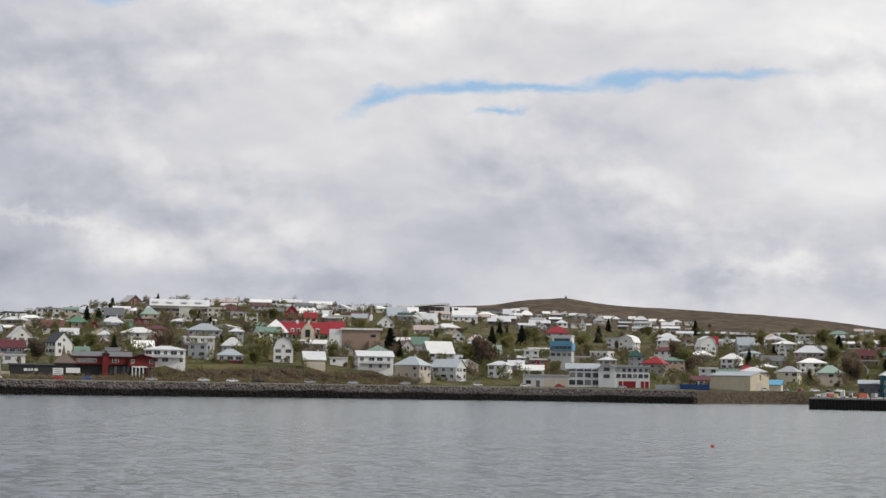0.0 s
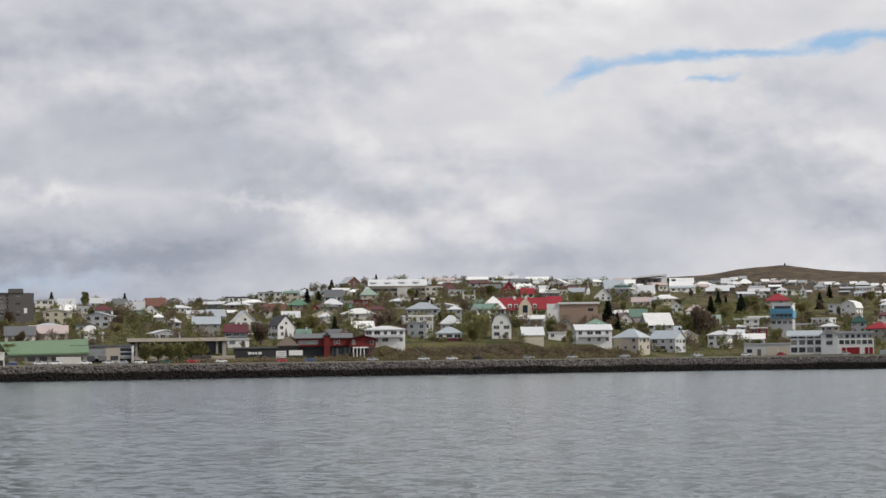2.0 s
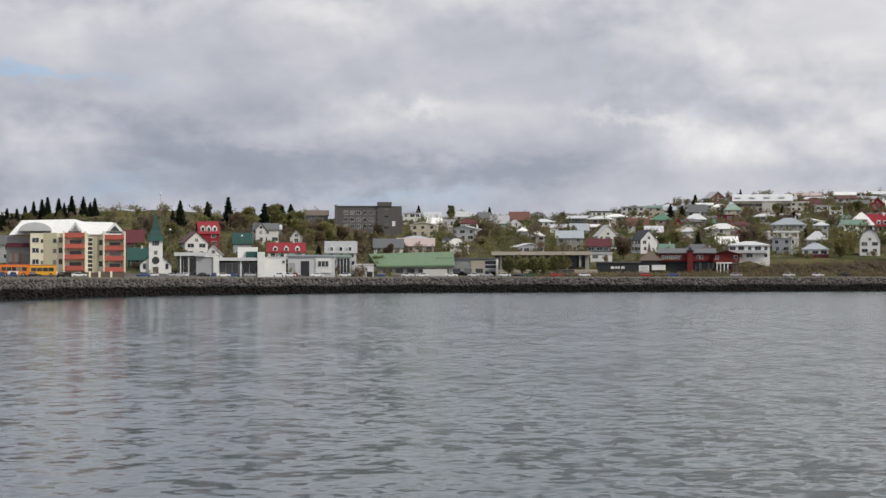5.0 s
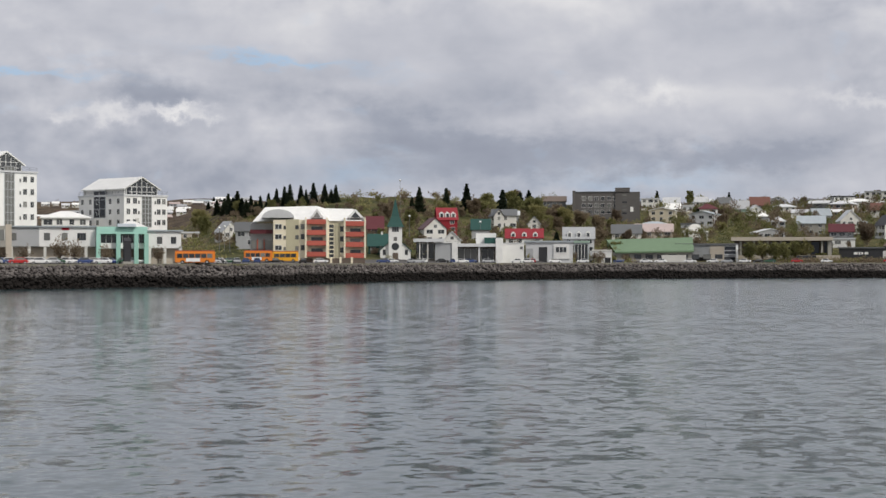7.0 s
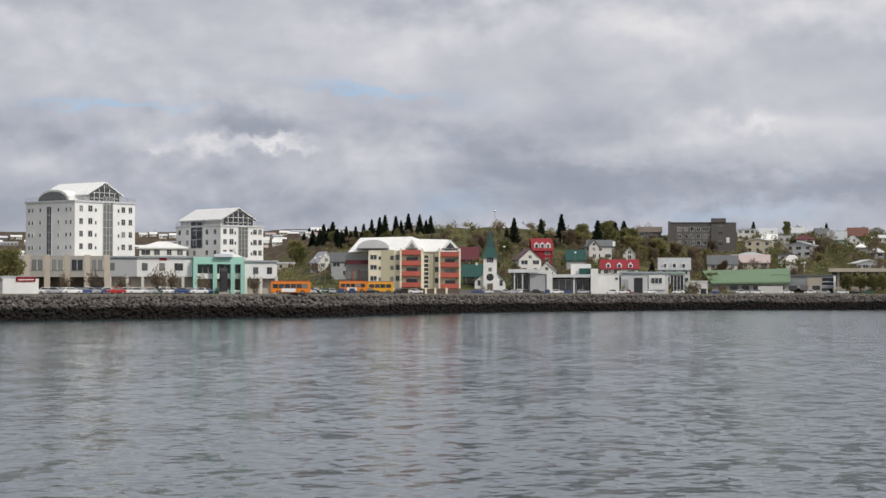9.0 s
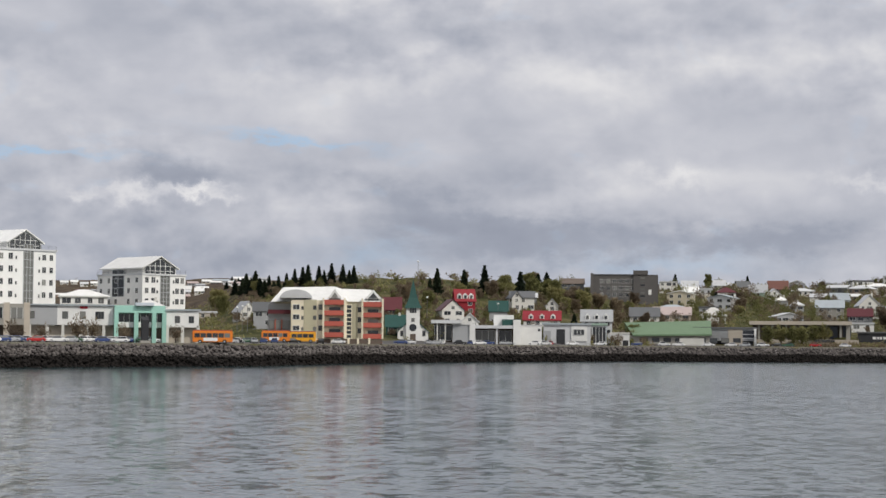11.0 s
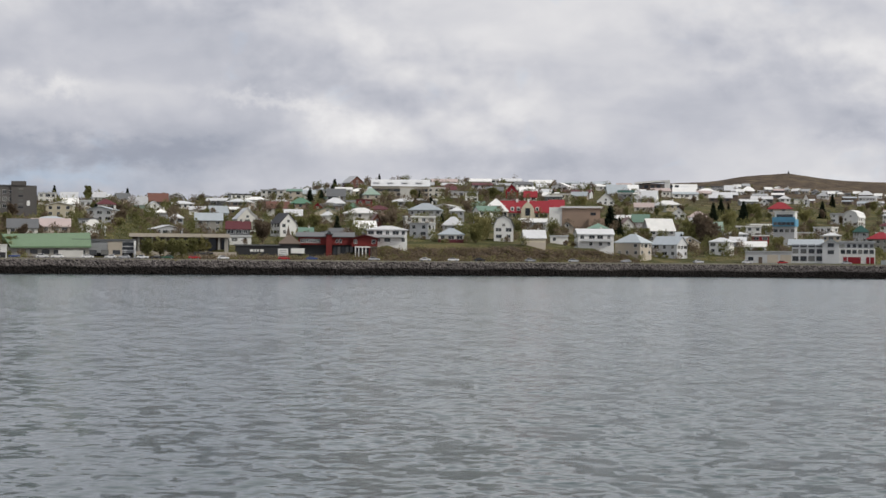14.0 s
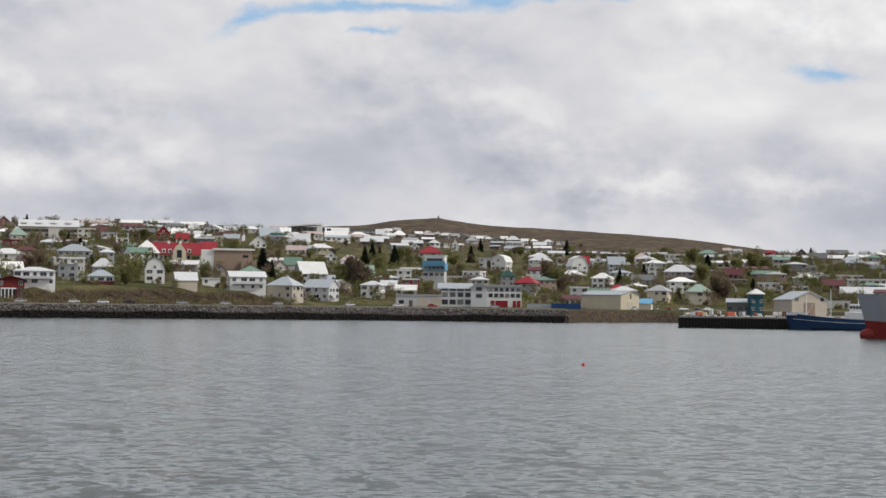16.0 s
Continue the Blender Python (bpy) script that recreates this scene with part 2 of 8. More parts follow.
# ---- mesh helpers ----
def link_mesh(name, bm, mats, parent=None, label="", smooth=False):
    me = bpy.data.meshes.new(name)
    bm.normal_update()
    bm.to_mesh(me)
    bm.free()
    for m in mats if isinstance(mats, (list, tuple)) else [mats]:
        me.materials.append(m)
    if smooth:
        me.shade_smooth()
    ob = new(name, me)
    if parent:
        ob.parent = parent
    if label:
        tagged(ob, label)
    return ob


def part(name, bm, material, parent, label="", smooth=False):
    return link_mesh(name, bm, material, parent, label, smooth)


def piece(name, mesh, parent, m):
    ob = new(name, mesh)
    ob.parent = parent
    ob.matrix_basis = m
    return ob


def faces(bm, pts, quads, mat=0):
    vs = [bm.verts.new(p) for p in pts]
    for q in quads:
        bm.faces.new([vs[i] for i in q]).material_index = mat
    return vs


BOX = [(0, 3, 2, 1), (4, 5, 6, 7), (0, 1, 5, 4), (1, 2, 6, 5), (2, 3, 7, 6), (3, 0, 4, 7)]


def box(bm, x0, x1, y0, y1, z0, z1, mat=0):
    faces(bm, [(x0, y0, z0), (x1, y0, z0), (x1, y1, z0), (x0, y1, z0), (x0, y0, z1), (x1, y0, z1), (x1, y1, z1), (x0, y1, z1)], BOX, mat)
    return bm


def prism(bm, profile, x0, x1, mat=0):
    """A solid with the (y, z) outline swept along x."""
    n = len(profile)
    a = [bm.verts.new((x0, y, z)) for y, z in profile]
    b = [bm.verts.new((x1, y, z)) for y, z in profile]
    bm.faces.new(a[::-1]).material_index = mat
    bm.faces.new(b).material_index = mat
    for i in range(n):
        j = (i + 1) % n
        bm.faces.new((a[i], a[j], b[j], b[i])).material_index = mat
    return bm


def tube(bm, p, q, r0, r1, n=6, mat=0, cap=True):
    p, q = Vector(p), Vector(q)
    d = (q - p).normalized()
    u = d.orthogonal().normalized()
    v = d.cross(u)
    a = [bm.verts.new(p + (u * math.cos(6.2832 * i / n) + v * math.sin(6.2832 * i / n)) * r0) for i in range(n)]
    b = [bm.verts.new(q + (u * math.cos(6.2832 * i / n) + v * math.sin(6.2832 * i / n)) * r1) for i in range(n)]
    for i in range(n):
        j = (i + 1) % n
        bm.faces.new((a[i], a[j], b[j], b[i])).material_index = mat
    if cap:
        bm.faces.new(a[::-1]).material_index = mat
        bm.faces.new(b).material_index = mat


def B():
    return bmesh.new()


def empty(name, x, y, z, rz, label, category, group=""):
    ob = new(name)
    ob.empty_display_size = 1.0
    ob.matrix_basis = pose(x, y, z, 0, 0, rz)
    return tagged(ob, label, category, group)


# ---- sea, land, road ----
def make_sea():
    mat = bpy.data.materials.new("sea_water")
    mat.use_nodes = True
    g = Graph(mat.node_tree)
    out, b = g.n("ShaderNodeOutputMaterial"), g.n("ShaderNodeBsdfPrincipled")
    g.t.links.new(b.outputs[0], out.inputs[0])
    p = g.n("ShaderNodeNewGeometry").outputs["Position"]
    patches = g.noise(g.mul(p, (0.006, 0.016, 1.0)), 1.0, 4, 0.6)

    def slopes(size, depth, detail, rough):
        """Two wave slopes, about zero, for waves of that size in metres."""
        node = g.n("ShaderNodeTexNoise")
        g.put(node.inputs["Vector"], g.mul(p, (0.8, 0.8 * depth, 1.0)))
        for k, v in (("Scale", 1.0 / size), ("Detail", detail), ("Roughness", rough)):
            node.inputs[k].default_value = v
        shift = g.n("ShaderNodeVectorMath", operation="SUBTRACT")
        g.put(shift.inputs[0], node.outputs["Color"])
        shift.inputs[1].default_value = (0.5, 0.5, 0.5)
        return shift.outputs[0]

    sep = g.n("ShaderNodeSeparateXYZ")
    g.put(sep.inputs[0], p)
    # the water lies calmer under the town front than off the harbour mouth
    lee = g.n("ShaderNodeMapRange")
    g.put(lee.inputs[0], g.m("MULTIPLY", g.m("ARCTAN2", sep.outputs[0], g.m("ABSOLUTE", sep.outputs[1])), 57.2958))
    for i, v in ((1, -9.0), (2, 15.0), (3, 0.34), (4, 1.0)):
        lee.inputs[i].default_value = v
    calm = g.ramp(patches, [(0.3, SEA_DARK), (0.7, SEA_LIGHT)])
    # paler base colour towards the chop, in place of brighter sky reflected there
    g.put(b.inputs["Base Color"], g.mix(g.m("MULTIPLY", lee.outputs[0], 0.7), calm, SEA_CHOP))
    g.put(b.inputs["Roughness"], g.m("ADD", g.m("MULTIPLY", lee.outputs[0], 0.06), SEA_ROUGH))
    b.inputs["IOR"].default_value = 1.33
    tilt = g.n("ShaderNodeVectorMath", operation="ADD")
    g.put(tilt.inputs[0], g.mul(slopes(0.6, 1.0, 2.0, 0.6), (SEA_SLOPE, SEA_SLOPE, 0.0)))
    wide = g.n("ShaderNodeVectorMath", operation="ADD")
    g.put(wide.inputs[0], g.mul(slopes(1.5, 0.55, 3.0, 0.6), (0.5, 0.5, 0.0)))
    g.put(wide.inputs[1], g.mul(slopes(4.0, 0.35, 3.0, 0.6), (0.22, 0.22, 0.0)))
    g.put(tilt.inputs[1], wide.outputs[0])
    # gusts roughen some stretches more than others
    gust = g.n("ShaderNodeVectorMath", operation="SCALE")
    g.put(gust.inputs[0], tilt.outputs[0])
    g.put(gust.inputs[3], g.m("MULTIPLY", lee.outputs[0], g.m("ADD", 0.62, g.m("MULTIPLY", patches, 0.8))))
    lift = g.n("ShaderNodeVectorMath", operation="ADD")
    g.put(lift.inputs[0], gust.outputs[0])
    lift.inputs[1].default_value = (0.0, 0.0, 1.0)
    unit = g.n("ShaderNodeVectorMath", operation="NORMALIZE")
    g.put(unit.inputs[0], lift.outputs[0])
    g.put(b.inputs["Normal"], unit.outputs[0])
    bm = B()
    rings = [0.5, 20, 60, 150, 400, 1000, 4700]
    n = 72
    loops = [[bm.verts.new((r * math.sin(6.2832 * i / n), r * math.cos(6.2832 * i / n), 0)) for i in range(n)] for r in rings]
    bm.faces.new(loops[0][::-1])
    for a, c in zip(loops, loops[1:]):
        for i in range(n):
            j = (i + 1) % n
            bm.faces.new((a[j], a[i], c[i], c[j]))
    ob = link_mesh("water", bm, mat)
    return tagged(ob, "rippled grey-green harbour water under a cloudy sky", "sea", kind="structure")


SEA_DARK, SEA_LIGHT, SEA_ROUGH, SEA_SLOPE = (0.012, 0.034, 0.038), (0.026, 0.054, 0.06), 0.1, 0.85
SEA_CHOP = (0.026, 0.058, 0.066)
make_sea()


def make_land():
    mat = bpy.data.materials.new("hillside")
    mat.use_nodes = True
    g = Graph(mat.node_tree)
    out, b = g.n("ShaderNodeOutputMaterial"), g.n("ShaderNodeBsdfPrincipled")
    g.t.links.new(b.outputs[0], out.inputs[0])
    p = g.n("ShaderNodeNewGeometry").outputs["Position"]
    big = g.noise(p, 0.012, 5, 0.6)
    mid = g.noise(p, 0.06, 5, 0.65)
    fine = g.noise(p, 0.9, 4, 0.7)
    grass = g.ramp(mid, [(0.3, (0.035, 0.040, 0.016)), (0.48, (0.075, 0.078, 0.030)), (0.6, (0.14, 0.12, 0.058)), (0.72, (0.19, 0.155, 0.082))])
    heath = g.ramp(mid, [(0.3, (0.036, 0.029, 0.026)), (0.45, (0.074, 0.056, 0.043)), (0.58, (0.125, 0.096, 0.064)), (0.72, (0.19, 0.15, 0.085))])
    sep = g.n("ShaderNodeSeparateXYZ")
    g.put(sep.inputs[0], p)
    # moorland takes over from lawns further inland
    inland2 = g.n("ShaderNodeMapRange")
    g.put(inland2.inputs[0], g.m("ADD", sep.outputs[1], g.m("MULTIPLY", g.m("SUBTRACT", big, 0.5), 500.0)))
    inland2.inputs[1].default_value, inland2.inputs[2].default_value = 1250.0, 1600.0
    col = g.mix(inland2.outputs[0], grass, heath)
    steep = g.n("ShaderNodeSeparateXYZ")
    g.put(steep.inputs[0], g.n("ShaderNodeNewGeometry").outputs["Normal"])
    rock = g.ramp(fine, [(0.3, (0.035, 0.028, 0.022)), (0.7, (0.12, 0.09, 0.065))])
    cliff = g.m("ADD", steep.outputs[2], g.m("MULTIPLY", g.m("SUBTRACT", mid, 0.5), 0.5))
    col = g.mix(g.ramp(cliff, [(0.78, (1, 1, 1)), (0.9, (0, 0, 0))]), col, rock)
    col = g.mix(0.55, col, g.ramp(fine, [(0.25, (0.35, 0.35, 0.35)), (0.75, (1.3, 1.3, 1.3))]), "MULTIPLY")
    g.put(b.inputs["Base Color"], col)
    b.inputs["Roughness"].default_value = 0.95
    b.inputs["Specular IOR Level"].default_value = 0.1
    bp = g.n("ShaderNodeBump")
    bp.inputs["Strength"].default_value, bp.inputs["Distance"].default_value = 0.8, 0.8
    g.put(bp.inputs["Height"], fine)
    g.put(b.inputs["Normal"], bp.outputs[0])
    bm = B()
    azs = [-75 + 2.5 * i for i in range(20)] + [-25 + 0.2 * i for i in range(305)] + [36 + 2.0 * i for i in range(20)]
    rows = []
    for az in azs:
        rs = shore(az)
        rr = [rs + 2, rs + 6, rs + 9.6, rs + 12, rs + 30, rs + 43, rs + 46, rs + 49, rs + 51, rs + 60, rs + 75]
        s = rs + 90
        while s < 1700:
            rr.append(s)
            s += 22
        rr += [1700 + 45 * k for k in range(24)] + [2900, 3300, 3900, 4500]
        col = []
        for r in rr:
            x, y = at(az, r)
            k = min(1.0, max(0.0, (r - rs - 60) / 300))
            z = ground(az, r)
            z += k * (noise.noise((x * 0.012, y * 0.012, 0)) * 1.6 + noise.noise((x * 0.05, y * 0.05, 3)) * 0.5)
            col.append((x, y, z))
        rows.append(col)
    n = min(len(c) for c in rows)
    cols = []
    for c in rows:
        # thin each line out to the same count
        pick = list(range(11)) + [11 + round(i * (len(c) - 12) / (n - 12)) for i in range(n - 11)]
        cols.append([bm.verts.new(c[i]) for i in pick])
    for a, c in zip(cols, cols[1:]):
        for i in range(n - 1):
            bm.faces.new((a[i], c[i], c[i + 1], a[i + 1]))
    ob = link_mesh("ground", bm, mat, smooth=True)
    return tagged(ob, "grassy town slopes rising to brown heath hills", "ground", kind="structure")


make_land()


def strip(name, off0, off1, lift, mat, label, category, az0=-40.0, az1=24.0):
    bm = B()
    last = None
    az = az0
    while az <= az1:
        rs = shore(az)
        pts = []
        for o in (off0, off1):
            x, y = at(az, rs + o)
            pts.append((x, y, ground(az, rs + o) + lift))
        cur = [bm.verts.new(p) for p in pts] + [bm.verts.new((p[0], p[1], p[2] - 0.3)) for p in pts]
        if last:
            bm.faces.new((last[0], cur[0], cur[1], last[1]))
            bm.faces.new((last[2], cur[2], cur[0], last[0]))
            bm.faces.new((last[1], cur[1], cur[3], last[3]))
        last = cur
        az += 0.5
    return tagged(link_mesh(name, bm, mat), label, category, kind="structure")


ASPHALT = surface("asphalt", (0.055, 0.055, 0.058), 0.9, 0.3, 0.2)
strip("road", 17.5, 31, 0.06, ASPHALT, "grey asphalt shore road behind the sea wall", "road")
strip("pavement", 12.2, 15.5, 0.12, surface("paving", (0.28, 0.27, 0.25), 0.9, 0.2, 0.4), "pale concrete promenade along the sea wall", "pavement")

GRAVEL = surface("gravel_verge", (0.11, 0.098, 0.085), 0.95, 0.5, 0.5, fine=4.0, tint=(0.075, 0.075, 0.045))
strip("gravel_verge", 9.9, 12.15, 0.1, GRAVEL, "stony verge along the crest of the sea wall", "verge")
strip("inland_verge", 31.1, 40.0, 0.05, GRAVEL, "gravelly verge behind the shore road", "verge")

FORECOURT = surface("forecourt_asphalt", (0.085, 0.08, 0.078), 0.9, 0.35, 0.15)
strip("forecourt_front", 40.1, 50.9, 0.08, FORECOURT, "worn grey asphalt forecourts before the halls", "forecourt", -24.0, 2.5)
strip("forecourt_back", 51.0, 66.0, 0.08, FORECOURT, "worn grey asphalt forecourts between the halls", "forecourt", -24.0, 0.0)

strip("harbour_apron", 12.0, 42.9, 0.08, GRAVEL, "gravelly yard behind the quay", "yard", 24.9, 34.0)
strip("harbour_yard", 43.0, 50.9, 0.08, GRAVEL, "gravelly yard between the harbour sheds", "yard", 24.9, 34.0)

# ---- houses ----
FRAME = surface("window_frame", (0.7, 0.7, 0.68), 0.5, 0.1, 1.0)
FRAME_DARK = surface("window_frame_dark", (0.10, 0.10, 0.10), 0.5, 0.1, 1.0)
WINDOW_MESH = {}


def window_mesh(w, h, frame_mat, bars=1):
    key = (round(w, 1), round(h, 1), frame_mat.name, bars)
    if key not in WINDOW_MESH:
        w, h = key[0], key[1]
        bm = B()
        t = 0.09
        box(bm, -w / 2 - t, w / 2 + t, -0.07, 0.02, -t, 0)
        box(bm, -w / 2 - t, w / 2 + t, -0.07, 0.02, h, h + t)
        box(bm, -w / 2 - t, -w / 2, -0.06, 0.02, 0, h)
        box(bm, w / 2, w / 2 + t, -0.06, 0.02, 0, h)
        for i in range(bars):
            x = w * ((i + 1) / (bars + 1) - 0.5)
            box(bm, x - 0.03, x + 0.03, -0.05, 0.0, 0, h)
        me = bpy.data.meshes.new("window")
        bm.to_mesh(me)
        bm.free()
        me.materials.append(frame_mat)
        bm = B()
        box(bm, -w / 2, w / 2, -0.02, 0.015, 0, h)
        pm = bpy.data.meshes.new("pane")
        bm.to_mesh(pm)
        bm.free()
        pm.materials.append(GLASS)
        WINDOW_MESH[key] = (me, pm)
    return WINDOW_MESH[key]


def window(parent, x, y, z, rz, w, h, dark=False, bars=1):
    fm, pm = window_mesh(w, h, FRAME_DARK if dark else FRAME, bars)
    ob = piece("window", fm, parent, pose(x, y, z, 0, 0, rz))
    piece("pane", pm, ob, Matrix())
    return ob


def gable_roof(bm, w, d, h, rise, over=0.45, t=0.22, mat=0):
    """Ridge along x, with eaves at the front and back."""
    s = rise / (d / 2)
    yo, zo = d / 2 + over, h - over * s
    prism(bm, [(-yo, zo), (0, h + rise), (yo, zo), (yo, zo + t), (0, h + rise + t * 1.3), (-yo, zo + t)], -w / 2 - over, w / 2 + over, mat)


def hip_roof(bm, w, d, h, rise, over=0.5, t=0.22):
    a, b = w / 2 + over, d / 2 + over
    r = max(0.2, a - b)
    q = 0.2
    if b > a:
        r, q = 0.2, b - a
    faces(bm, [(-a, -b, h - 0.1), (a, -b, h - 0.1), (a, b, h - 0.1), (-a, b, h - 0.1), (-a, -b, h + t), (a, -b, h + t), (a, b, h + t), (-a, b, h + t),
               (-r, -q, h + t + rise), (r, -q, h + t + rise), (r, q, h + t + rise), (-r, q, h + t + rise)],
          [(0, 3, 2, 1), (0, 1, 5, 4), (1, 2, 6, 5), (2, 3, 7, 6), (3, 0, 4, 7), (4, 5, 9, 8), (5, 6, 10, 9), (6, 7, 11, 10), (7, 4, 8, 11), (8, 9, 10, 11)])


def flat_roof(bm, w, d, h, t=0.35, over=0.35):
    box(bm, -w / 2 - over, w / 2 + over, -d / 2 - over, d / 2 + over, h, h + t)


ROOF_WORD = {"x": "pitched", "g": "gabled", "hip": "hipped", "flat": "flat", "gam": "gambrel"}
COLOUR_WORD = {"offwhite": "off-white", "lightgrey": "light grey", "darkgrey": "dark grey", "palegreen": "pale green", "bluegrey": "blue-grey",
               "rust": "rust-red", "barn": "barn-red", "tan": "tan-brown", "hall": "green", "sage": "sage", "stucco": "dark stucco", "concrete": "concrete grey"}


def house(x, y, yaw, w, d, n, roof, wall, top, rise=0.0, balcony=False, chimney=False, base="", dormers=0):
    """A dwelling of n storeys that looks out over the harbour, turned by yaw from facing the pier."""
    az, r = polar(x, y)
    z = ground(az, r - d * 0.3)
    cw = COLOUR_WORD.get(wall, wall)
    ct = COLOUR_WORD.get(top, top)
    size = ("single", "two", "three", "four", "five")[min(4, n - 1)]
    lab = "%s-storey %s house with %s %s roof on the hillside" % (size, cw, ct, ROOF_WORD[roof])
    ob = empty("house", x, y, z, yaw - az, lab, "house", "houses of the town")
    h = n * 2.75 + 0.35
    bm = B()
    ww, dd = w, d
    if roof in ("g", "gam"):
        ww, dd = d, w
    turn = Matrix.Rotation(radians(90), 4, "Z") if roof in ("g", "gam") else Matrix()
    if roof in ("x", "g"):
        prism(bm, [(-dd / 2, -3.0), (-dd / 2, h), (0, h + rise), (dd / 2, h), (dd / 2, -3.0)], -ww / 2, ww / 2)
    elif roof == "gam":
        k = dd * 0.34
        prism(bm, [(-dd / 2, -3.0), (-dd / 2, h), (-k, h + rise * 0.7), (0, h + rise), (k, h + rise * 0.7), (dd / 2, h), (dd / 2, -3.0)], -ww / 2, ww / 2)
    else:
        box(bm, -w / 2, w / 2, -d / 2, d / 2, -3.0, h)
    bm.transform(turn)
    part("wall", bm, coat(wall), ob)
    bm = B()
    if roof in ("x", "g"):
        gable_roof(bm, ww, dd, h + 0.06, rise)
    elif roof == "gam":
        k, o = dd * 0.34, 0.35
        prism(bm, [(-dd / 2 - o, h - 0.2), (-k - o * 0.5, h + rise * 0.72), (0, h + rise + 0.1), (k + o * 0.5, h + rise * 0.72), (dd / 2 + o, h - 0.2),
                   (dd / 2 + o + 0.2, h - 0.1), (k + o * 0.5 + 0.2, h + rise * 0.72 + 0.2), (0, h + rise + 0.4), (-k - o * 0.5 - 0.2, h + rise * 0.72 + 0.2), (-dd / 2 - o - 0.2, h - 0.1)],
              -ww / 2 - 0.4, ww / 2 + 0.4)
    elif roof == "hip":
        hip_roof(bm, w, d, h, max(0.5, rise))
    else:
        flat_roof(bm, w, d, h + 0.01, 0.3 + min(0.6, rise * 0.5))
    bm.transform(turn)
    part("roof", bm, tin(top), ob, "%s %s roof" % (ct, ROOF_WORD[roof]))
    rng = random.Random(int(x * 7 + y * 13))
    if base:
        bm = B()
        box(bm, -w / 2 - 0.05, w / 2 + 0.05, -d / 2 - 0.05, d / 2 + 0.05, -3.0, 1.4)
        part("basement_wall", bm, coat(base), ob, COLOUR_WORD.get(base, base) + " painted basement")
    # openings on the front and on the side that can be seen
    wh = 1.35
    sides = [("f", w)]
    if yaw > 6:
        sides.append(("l", d))
    elif yaw < -6:
        sides.append(("r", d))
    for s, length in sides:
        count = max(1, int(length / 3.1))
        for k in range(n):
            for i in range(count):
                if rng.random() < 0.1:
                    continue
                u = length * ((i + 0.5) / count - 0.5) + rng.uniform(-0.25, 0.25)
                ww_ = rng.choice((1.2, 1.5, 2.3))
                zz = 0.35 + k * 2.75 + 0.95
                if s == "f":
                    window(ob, u, -d / 2 - 0.005, zz, 0, ww_, wh)
                elif s == "l":
                    window(ob, -w / 2 - 0.005, u, zz, -90, ww_, wh)
                else:
                    window(ob, w / 2 + 0.005, u, zz, 90, ww_, wh)
    if roof in ("g", "gam") and rise > 2.0:
        window(ob, 0, -d / 2 - 0.005, h + 0.3, 0, 1.1, 1.1)
    if balcony:
        bm = B()
        box(bm, -w * 0.42, w * 0.42, -d / 2 - 1.5, -d / 2, 2.95, 3.12)
        box(bm, -w * 0.42, w * 0.42, -d / 2 - 1.5, -d / 2 - 1.42, 3.12, 3.95)
        part("balcony", bm, coat("white" if wall != "white" else "lightgrey"), ob)
    for i in range(dormers):
        u = w * ((i + 0.5) / dormers - 0.5) * 0.9
        bm = B()
        prism(bm, [(-0.9, h + rise * 0.1), (-0.9, h + rise * 0.5), (0, h + rise * 0.5 + 0.8), (0.9, h + rise * 0.5), (0.9, h + rise * 0.1)], -d / 2 + 0.3, -d * 0.1)
        bm.transform(Matrix.Translation((u, 0, 0)) @ Matrix(((0, 1, 0, 0), (1, 0, 0, 0), (0, 0, 1, 0), (0, 0, 0, 1))))
        bmesh.ops.recalc_face_normals(bm, faces=bm.faces)
        dm = part("dormer", bm, coat("white"), ob, "small white dormer")
        bm = B()
        box(bm, u - 0.5, u + 0.5, -d / 2 + 0.22, -d / 2 + 0.32, h + rise * 0.18, h + rise * 0.5)
        part("pane", bm, GLASS, dm)
    if chimney or (roof in ("x", "hip") and rng.random() < 0.3):
        bm = B()
        cx = w * 0.2
        box(bm, cx - 0.35, cx + 0.35, -0.3, 0.4, h + rise * 0.4, h + rise + 0.9)
        box(bm, cx - 0.42, cx + 0.42, -0.37, 0.47, h + rise + 0.9, h + rise + 1.02)
        part("chimney", bm, coat("offwhite"), ob)
    return ob



# ---- large buildings ----
def grid(ob, face, w, d, us, zs, ww, wh, dark=True, bars=1):
    """Windows on one face of a w x d block: f front, l left, r right."""
    for z in zs:
        for u in us:
            if face == "f":
                window(ob, u, -d / 2 - 0.005, z, 0, ww, wh, dark, bars)
            elif face == "l":
                window(ob, -w / 2 - 0.005, -u, z, -90, ww, wh, dark, bars)
            else:
                window(ob, w / 2 + 0.005, u, z, 90, ww, wh, dark, bars)


def slab(ob, name, mat, x0, x1, y0, y1, z0, z1, label=""):
    bm = B()
    box(bm, x0, x1, y0, y1, z0, z1)
    return part(name, bm, mat, ob, label)


def site(name, az, r, yaw, label, category, z=None, group=""):
    x, y = at(az, r)
    return empty(name, x, y, ground(az, r) if z is None else z, yaw - az, label, category, group)


def arch(bm, x0, x1, half, z0, rise, n=10, t=0.3):
    """A barrel vault whose axis runs along x."""
    pts = [(-half * math.cos(math.pi * i / n), z0 + rise * math.sin(math.pi * i / n)) for i in range(n + 1)]
    prism(bm, pts, x0, x1)


